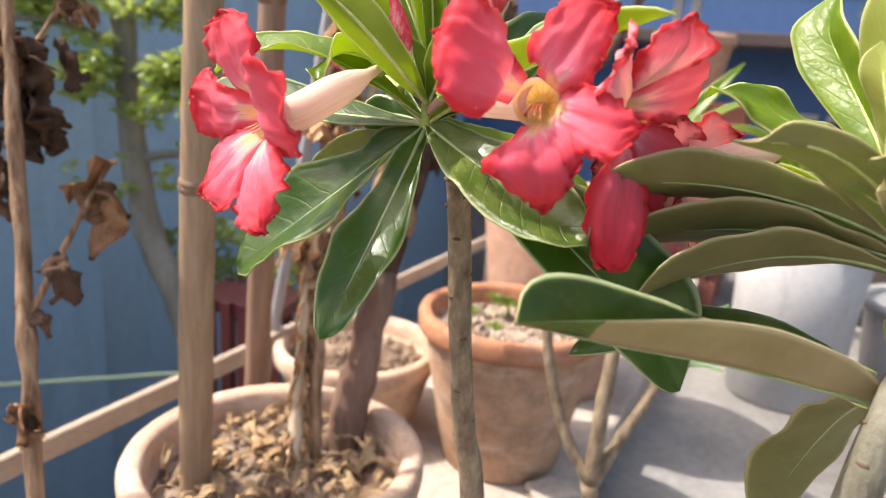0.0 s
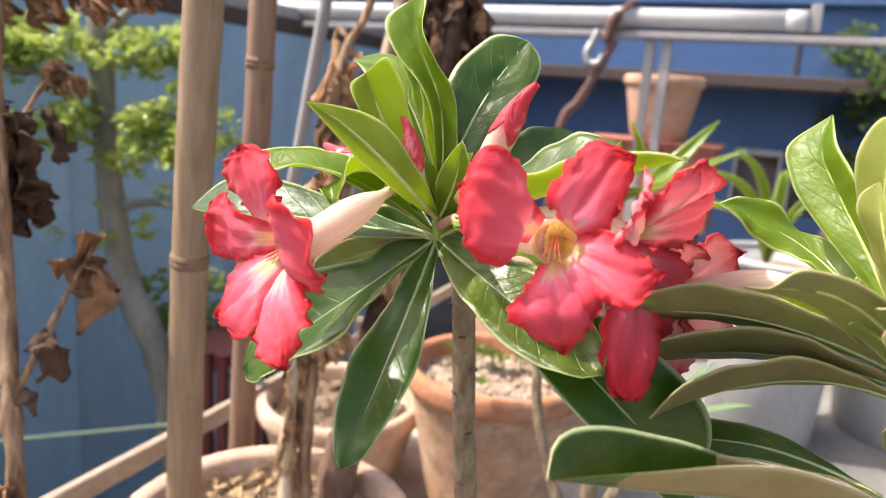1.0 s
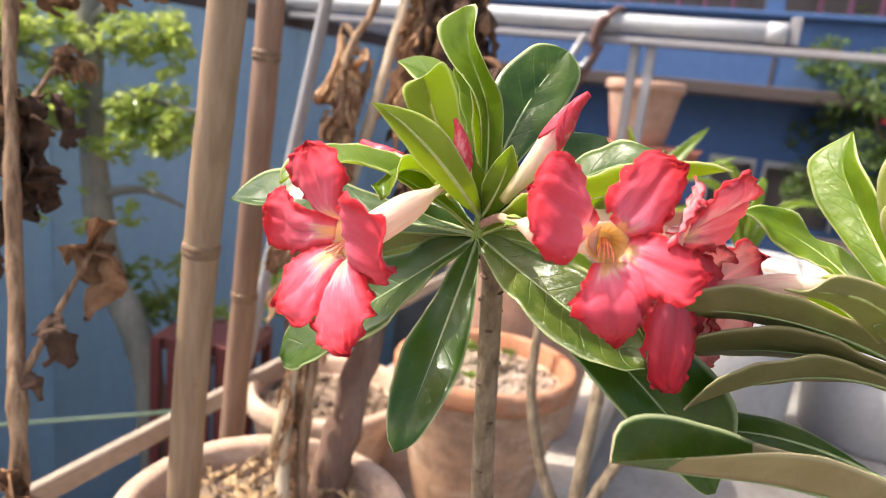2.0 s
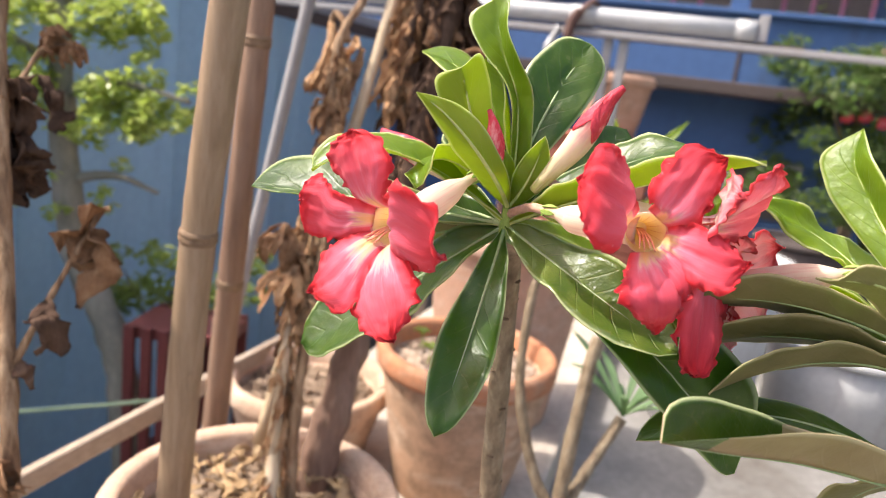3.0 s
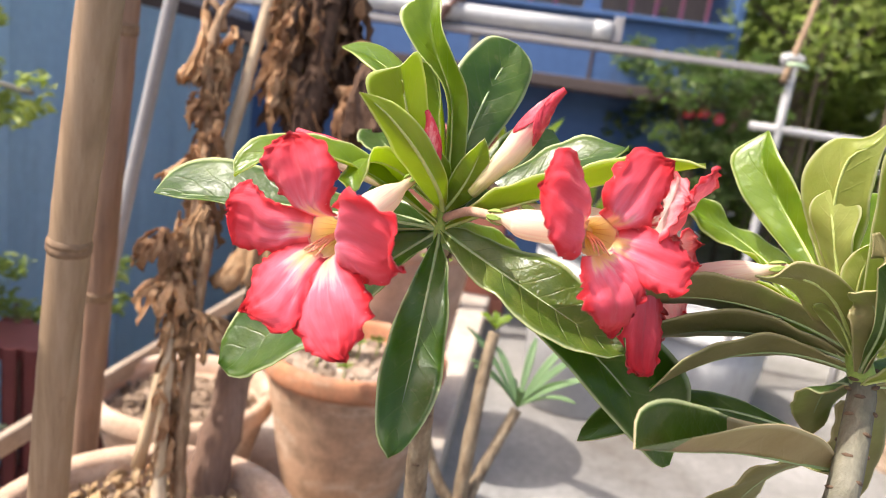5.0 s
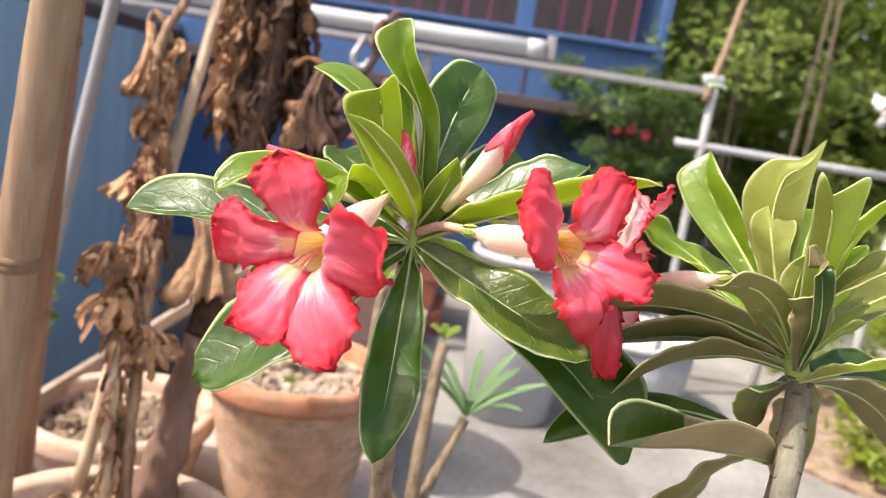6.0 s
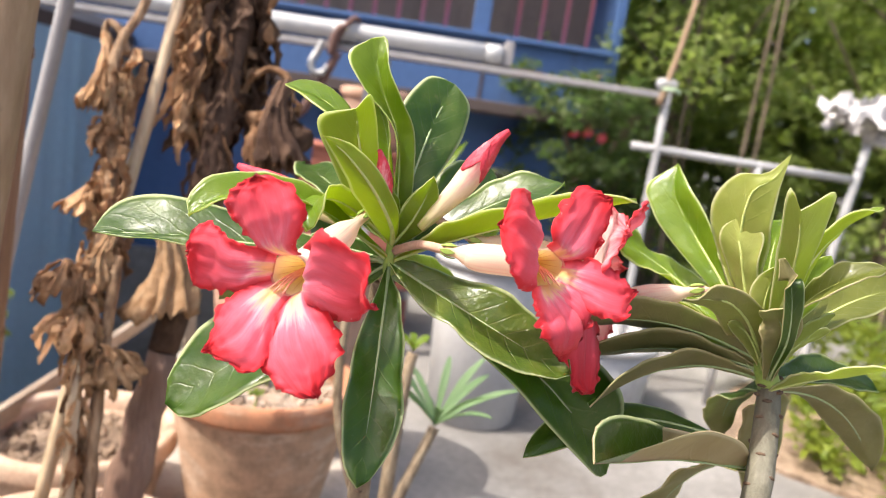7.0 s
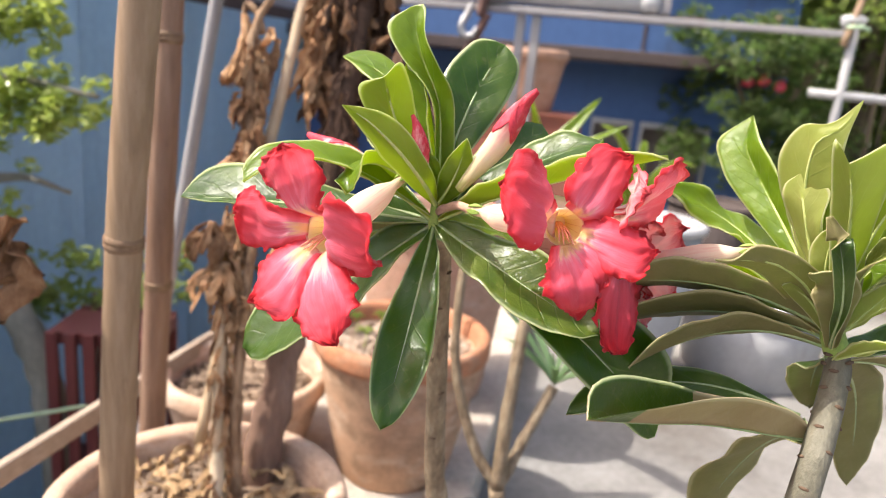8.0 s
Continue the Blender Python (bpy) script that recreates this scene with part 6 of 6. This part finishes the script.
for dx, dz in ((-0.004, 0.026), (0.003, 0.02), (0.006, 0.03), (-0.009, 0.018)):
    leaf(rose, up, H + V(dx * 0.6, -0.003, 0.01 + dz * 0.5), H + V(dx * 2, -0.006, 0.008 + dz), 0.006, (0, -1, 0.3), "young", 0.4, rib=0.0004)

F1 = V(-0.0665, 0.2575, 0.5955)
flower(rose, (-0.0235, 0.2885, 0.6165), F1, (-0.72, -0.66, -0.05),
       [([(-0.0790, 0.2640, 0.6090), (-0.0867, 0.2659, 0.6197), (-0.0838, 0.2630, 0.6275)], (-0.0793, 0.2590, 0.6330), [(-0.0645, 0.2500, 0.6124), (-0.0640, 0.2470, 0.6227), (-0.0678, 0.2524, 0.6305)]),
        ([(-0.0843, 0.2700, 0.6058), (-0.0866, 0.2745, 0.6112), (-0.0950, 0.2800, 0.6080)], (-0.0965, 0.2785, 0.5995), [(-0.0790, 0.2718, 0.5858), (-0.0911, 0.2785, 0.5868), (-0.0960, 0.2765, 0.5918)]),
        ([(-0.0840, 0.2680, 0.5810)], (-0.0898, 0.2662, 0.5643), [(-0.0751, 0.2491, 0.5640)]),
        ([(-0.0708, 0.2499, 0.5660), (-0.0640, 0.2350, 0.5585)], (-0.0565, 0.2320, 0.5585), [(-0.0510, 0.2330, 0.5765)]),
        ([(-0.0635, 0.2330, 0.6178), (-0.0540, 0.2260, 0.6150), (-0.0480, 0.2215, 0.6097), (-0.0490, 0.2195, 0.6000)], (-0.0440, 0.2225, 0.5960), [(-0.0560, 0.2430, 0.5872), (-0.0470, 0.2340, 0.5855)])],
       "fully open red desert rose flower with yellow throat", mouth=0.0104, seed=1.0, streaked=(2, 3))
F2 = V(0.0292, 0.2235, 0.6097)
flower(rose, (0.0009, 0.2580, 0.6090), F2, (-0.24, -0.95, 0.06),
       [([(0.0215, 0.2280, 0.6240), (0.0162, 0.2255, 0.6349), (0.0040, 0.2190, 0.6388)], (-0.0037, 0.2160, 0.6276), [(0.0125, 0.2115, 0.6055), (0.0003, 0.2067, 0.6098)]),
        ([(0.0255, 0.2225, 0.6258), (0.0325, 0.2245, 0.6375), (0.0405, 0.2260, 0.6437)], (0.0521, 0.2222, 0.6405), [(0.0455, 0.2205, 0.6170), (0.0500, 0.2205, 0.6270)]),
        ([(0.0483, 0.2158, 0.6140)], (0.0624, 0.2101, 0.6056), [(0.0494, 0.2045, 0.5958)]),
        ([(0.0158, 0.2030, 0.5915)], (0.0335, 0.2140, 0.5765), [(0.0420, 0.2140, 0.5880)]),
        ([(0.0440, 0.2130, 0.5985)], (0.0415, 0.2130, 0.5850), [(0.0350, 0.2130, 0.5935)])],
       "open red desert rose flower facing outward", mouth=0.0100, seed=4.0, knee=(0.0125, 0.2475, 0.6085), bell=0.0066)
rod("pedicel", [H + V(0.001, -0.002, 0.006), (0.0005, 0.282, 0.606), (0.0009, 0.2580, 0.6090)], [0.0022, 0.002, 0.0021], PETIOLE_PINK, rose, seg=8)
rod("pedicel", [H + V(0.002, 0, 0.014), (0.0053, 0.2845, 0.6180), (0.0135, 0.2790, 0.6150), (0.0220, 0.2730, 0.6120)], [0.0022, 0.002, 0.002, 0.0021], PETIOLE_PINK, rose, seg=8)
F3 = V(0.0655, 0.2450, 0.6070)
flower(rose, (0.022, 0.273, 0.612), F3, (0.83, -0.55, -0.1),
       [([(0.0640, 0.2230, 0.6300)], (0.0765, 0.2285, 0.6399), [(0.0880, 0.2450, 0.6310)]),
        ([(0.0900, 0.2520, 0.6290)], (0.0950, 0.2670, 0.6230), [(0.0900, 0.2640, 0.6070)]),
        ([(0.0897, 0.2616, 0.5970)], (0.0876, 0.2610, 0.5783), [(0.0790, 0.2500, 0.5730)]),
        ([(0.0740, 0.2400, 0.5780), (0.0693, 0.2287, 0.5578)], (0.0615, 0.2275, 0.5560), [(0.0520, 0.2335, 0.5790), (0.0542, 0.2288, 0.5588)]),
        ([(0.0560, 0.2255, 0.6350)], (0.0545, 0.2105, 0.6285), [(0.0475, 0.2150, 0.6140)])],
       "red desert rose flower turned sideways showing its pale back", seed=7.0, streaked=(1,), pale=(0, 4))
bud(rose, (0.002, 0.285, 0.613), (0.0235, 0.263, 0.661), 0.0058, "closed bud, cream below and red at its twisted tip", (0.001, 0, -0.002), 0.65, (0.0024, 0.0, -0.0004))
bud(rose, (-0.012, 0.292, 0.613), (-0.0215, 0.285, 0.645), 0.0036, "small slim red bud", red=0.4, hook=(-0.001, 0, 0))
bud(rose, (-0.018, 0.318, 0.606), (-0.062, 0.366, 0.625), 0.0065, "pink bud pointing away behind the leaves")

# ---- the second desert rose ----
rose2 = thing("desert_rose", "leafy desert rose with olive leaf undersides and thick stem", "plant", "desert roses")
A = V(0.156, 0.213, 0.571)
bm = bmesh.new()
sp = tube(bm, [(0.135, 0.19, 0.2), (0.131, 0.186, 0.38), (0.132, 0.186, 0.47), (0.141, 0.192, 0.515), (0.153, 0.202, 0.537), (0.161, 0.210, 0.553), (0.16, 0.212, 0.565)], [0.0115, 0.0082, 0.0068, 0.0061, 0.0059, 0.0057, 0.0042], 18, 40, 0.07)
part("stem", bm, BARK_GREEN, rose2)
scars(rose2, sp[14:], 0.0061, 24, 9)
bm = bmesh.new()
tube(bm, [(0.16, 0.212, 0.562), A, (0.155, 0.216, 0.585)], [0.0055, 0.005, 0.0025], 12, 10, 0.1)
part("shoot_tip", bm, PETIOLE, rose2)
pot("clay_pot", "clay pot holding the leafy desert rose", (0.145, 0.195, 0.0), 0.085, 0.23, CLAY, 0.02, 0.68, seed=8.3, stones=(40, 0.002, 0.006))
top = A + V(-0.001, 0.002, 0.008)
formed_leaf(rose2, (0.1555, 0.218, 0.577), [(0.1505, 0.2450, 0.5970), (0.1403, 0.2722, 0.6192), (0.1370, 0.2850, 0.6330), (0.1395, 0.2926, 0.6444)], (0.1509, 0.2851, 0.6575), [(0.1560, 0.2400, 0.6030), (0.1490, 0.2555, 0.6310), (0.1445, 0.2671, 0.6455)], [(0.1530, 0.2440, 0.6030), (0.1493, 0.2685, 0.6275), (0.1462, 0.2800, 0.6430)], (-0.6, -0.7, 0.4), "young", 0.12, seed=6.0)
formed_leaf(rose2, (0.153, 0.217, 0.579), [(0.1470, 0.2400, 0.6100), (0.1435, 0.2501, 0.6338), (0.1397, 0.2462, 0.6474), (0.1365, 0.2343, 0.6572), (0.1405, 0.2230, 0.6590)], (0.1510, 0.2200, 0.6695), [(0.1500, 0.2200, 0.6100), (0.1455, 0.2175, 0.6380), (0.1445, 0.2172, 0.6530)], [(0.1470, 0.2280, 0.6080), (0.1395, 0.2290, 0.6350), (0.1375, 0.2240, 0.6530), (0.1430, 0.2195, 0.6575)], (0.45, 0.85, 0.2), "pale", 0.06, seed=7.0)
formed_leaf(rose2, (0.151, 0.216, 0.581), [(0.1465, 0.2300, 0.6040), (0.1390, 0.2370, 0.6210), (0.1369, 0.2375, 0.6303)], (0.1400, 0.2335, 0.6362), [(0.1480, 0.2190, 0.6000), (0.1435, 0.2188, 0.6190), (0.1455, 0.2212, 0.6318)], [(0.1465, 0.2240, 0.6020), (0.1400, 0.2270, 0.6220)], (0.45, 0.85, 0.2), "pale", 0.06, seed=8.0)
curved_leaf(rose2, [(0.150, 0.220, 0.580), (0.156, 0.258, 0.590), (0.150, 0.282, 0.601), (0.132, 0.294, 0.611), (0.1117, 0.2996, 0.6169)], [0.005, 0.012, 0.017, 0.018, 0.016, 0.001], [(-0.5, -0.5, 0.7), (-0.4, -0.6, 0.7), (-0.1, -0.5, 0.85), (-0.4, -0.4, 0.8)], "young", 0.3, 0.2, 0.3)
formed_leaf(rose2, (0.158, 0.212, 0.565), [(0.1500, 0.2060, 0.5880), (0.1256, 0.2029, 0.6045), (0.1042, 0.2057, 0.6108), (0.0940, 0.2062, 0.6040)], (0.0859, 0.2072, 0.6037), [(0.1490, 0.2190, 0.5720), (0.1320, 0.2200, 0.5850), (0.1120, 0.2130, 0.5970)], [(0.1500, 0.2140, 0.5780), (0.1340, 0.2110, 0.5930), (0.1120, 0.2070, 0.6030)], (-0.2, 0.45, 0.88), "olive", 0.05, seed=9.0)
leaf(rose2, A, (0.108, 0.233, 0.585), (0.056, 0.240, 0.582), 0.031, (0.05, 0.62, 0.75), "dull", 0.22, shape=1.8, blunt=0.5, wave=0.015, hem=0.04)
leaf(rose2, A - V(0, 0, 0.004), (0.118, 0.238, 0.571), (0.070, 0.247, 0.562), 0.033, (0.05, 0.62, 0.75), "dull", 0.22, shape=1.8, blunt=0.5, wave=0.015, hem=0.04)
leaf(rose2, A - V(0, 0, 0.008), (0.122, 0.234, 0.563), (0.074, 0.236, 0.545), 0.033, (0.05, 0.62, 0.75), "dull", 0.22, shape=1.8, blunt=0.5, wave=0.015, hem=0.04)
leaf(rose2, A, (0.128, 0.24, 0.588), (0.096, 0.255, 0.584), 0.018, (0.0, 0.2, 1), "young", 0.3)
formed_leaf(rose2, (0.1563, 0.2061, 0.5210), [(0.1390, 0.2090, 0.5330), (0.1025, 0.2060, 0.5440), (0.0680, 0.1970, 0.5565), (0.0394, 0.1860, 0.5655), (0.0270, 0.1815, 0.5635)], (0.0240, 0.1757, 0.5539), [(0.1340, 0.1990, 0.5390), (0.1025, 0.1930, 0.5509), (0.0750, 0.1850, 0.5545), (0.0480, 0.1790, 0.5550)], [(0.1300, 0.2035, 0.5270), (0.0939, 0.2010, 0.5349), (0.0550, 0.1890, 0.5440)], (0.1, 0.3, 0.95), "tan", 0.03, 0.01, seed=12.0, rib=0.0005)
leaf(rose2, (0.15, 0.213, 0.53), (0.108, 0.25, 0.53), (0.0570, 0.2546, 0.5122), 0.02, (-0.1, -0.5, 0.85), "dull", 0.2)
leaf(rose2, (0.146, 0.2, 0.525), (0.160, 0.245, 0.494), (0.154, 0.273, 0.428), 0.040, (-0.1, 0.8, 0.55), "dull", 0.15)
formed_leaf(rose2, (0.149, 0.210, 0.580), [(0.1400, 0.2060, 0.6000), (0.1270, 0.1990, 0.6270), (0.1130, 0.1905, 0.6540)], (0.1190, 0.1875, 0.6465), [(0.1500, 0.2030, 0.6020), (0.1470, 0.1970, 0.6210), (0.1380, 0.1865, 0.6545)], [(0.1430, 0.2020, 0.6020), (0.1280, 0.1910, 0.6300)], (0.5, 0.85, 0.1), "pale", 0.05, seed=10.0)
curved_leaf(rose2, [(0.145, 0.201, 0.569), (0.134, 0.190, 0.592), (0.124, 0.187, 0.614), (0.119, 0.191, 0.626)], [0.003, 0.005, 0.0075, 0.0085, 0.002], [(-0.9, -0.2, 0.3), (-0.5, -0.7, 0.4), (0.3, 0.9, 0.2)], "dull", 0.4, 0.12)
curved_leaf(rose2, [(0.151, 0.209, 0.584), (0.154, 0.201, 0.622), (0.160, 0.193, 0.641), (0.170, 0.185, 0.652)], [0.004, 0.010, 0.016, 0.014, 0.001], [(0.3, 0.7, 0.6), (0.1, 0.5, 0.9), (0.0, 0.3, 0.95)], "young", 0.3, 0.05)
curved_leaf(rose2, [(0.152, 0.208, 0.577), (0.147, 0.195, 0.604), (0.150, 0.184, 0.618), (0.163, 0.173, 0.628)], [0.004, 0.013, 0.020, 0.018, 0.001], [(-0.2, -0.2, 0.95), (-0.2, -0.3, 0.95), (-0.1, -0.3, 0.95)], "olive", 0.3, 0.06)
leaf(rose2, A, (0.205, 0.212, 0.600), (0.258, 0.206, 0.612), 0.024, (-0.2, -0.4, 0.9), "olive", 0.3)
curved_leaf(rose2, [(0.152, 0.204, 0.562), (0.153, 0.186, 0.574), (0.155, 0.174, 0.580), (0.164, 0.159, 0.590)], [0.004, 0.014, 0.020, 0.018, 0.001], [(0.1, 0.5, 0.85), (0.1, 0.45, 0.9), (0.0, 0.4, 0.9)], "pale", 0.25, 0.05)
leaf(rose2, A - V(-0.004, 0, 0.014), (0.21, 0.206, 0.548), (0.260, 0.207, 0.508), 0.026, (0.2, 0.5, 0.8), "dull", 0.3)
leaf(rose2, A - V(0, 0, 0.012), (0.205, 0.215, 0.563), (0.25, 0.21, 0.553), 0.023, (-0.1, -0.4, 0.9), "mature", 0.3)
curved_leaf(rose2, [(0.149, 0.205, 0.567), (0.137, 0.195, 0.587), (0.131, 0.193, 0.598), (0.122, 0.197, 0.602)], [0.004, 0.012, 0.018, 0.016, 0.002], [(0.5, 0.8, 0.2), (0.4, 0.8, 0.4), (0.2, 0.5, 0.9)], "dull", 0.2, 0.04)
leaf(rose2, (0.162, 0.215, 0.555), (0.192, 0.252, 0.536), (0.209, 0.268, 0.504), 0.028, (0.25, 0.9, 0.2), "dull", 0.12, shape=1.2)
leaf(rose2, (0.162, 0.213, 0.552), (0.212, 0.243, 0.522), (0.234, 0.254, 0.462), 0.031, (0.2, 0.9, 0.3), "dull", 0.12, shape=1.2)
leaf(rose2, top, (0.157, 0.24, 0.61), (0.162, 0.252, 0.635), 0.02, CAMWARD, "young", 0.3)
leaf(rose2, top, (0.166, 0.212, 0.602), (0.176, 0.206, 0.626), 0.016, (-0.4, -0.8, 0.4), "young", 0.35)
curved_leaf(rose2, [(0.155, 0.216, 0.582), (0.168, 0.230, 0.609), (0.177, 0.237, 0.628), (0.185, 0.238, 0.637)], [0.004, 0.012, 0.022, 0.020, 0.002], [(-0.5, -0.7, 0.4), (-0.5, -0.7, 0.4), (-0.3, -0.6, 0.7)], "young", 0.2, 0.05)
leaf(rose2, top, (0.142, 0.21, 0.6), (0.139, 0.206, 0.62), 0.013, (0.5, 0.8, 0.3), "pale", 0.3)
for i in range(5):
    leaf(rose2, top, top + V(0.006 * math.cos(i * 1.3), 0.006 * math.sin(i * 1.3), 0.009), top + V(0.012 * math.cos(i * 1.3), 0.011 * math.sin(i * 1.3), 0.022), 0.006, (0, -0.8, 0.5), "young", 0.3, rib=0.0004)
for i in range(7):
    a = 0.4 + i * 0.9
    leaf(rose2, A + V(0, 0, -0.006), A + V(0.014 * math.cos(a), 0.012 * math.sin(a), 0.010 + 0.003 * (i % 2)), A + V(0.030 * math.cos(a), 0.024 * math.sin(a), 0.020 + 0.006 * (i % 3)), 0.009 + 0.002 * (i % 3), (0.4 * math.cos(a), 0.7, 0.5), "pale", 0.35, rib=0.0006)
C4 = V(0.0885, 0.2660, 0.5830)
flower(rose2, (0.1165, 0.2250, 0.6035), C4, (-0.5, 0.8, -0.3),
       [([(0.0770, 0.2550, 0.6080)], (0.0897, 0.2600, 0.6075), [(0.1000, 0.2680, 0.6000)]),
        ([(0.1040, 0.2690, 0.6065)], (0.1190, 0.2780, 0.6010), [(0.1180, 0.2800, 0.5880)]),
        ([(0.1210, 0.2820, 0.5720)], (0.1160, 0.2770, 0.5570), [(0.1040, 0.2700, 0.5590)]),
        ([(0.1010, 0.2680, 0.5560)], (0.0910, 0.2610, 0.5500), [(0.0790, 0.2570, 0.5600)]),
        ([(0.0640, 0.2540, 0.5740)], (0.0560, 0.2540, 0.5870), [(0.0650, 0.2520, 0.5990)])],
       "pinkish red flower seen from behind with long cream tube", seed=11.0, bell=0.0072)
rod("pedicel", [A + V(-0.002, -0.002, 0.012), (0.138, 0.220, 0.598), (0.1165, 0.225, 0.6035)], [0.0022, 0.002, 0.0022], PETIOLE_PINK, rose2, seg=8)
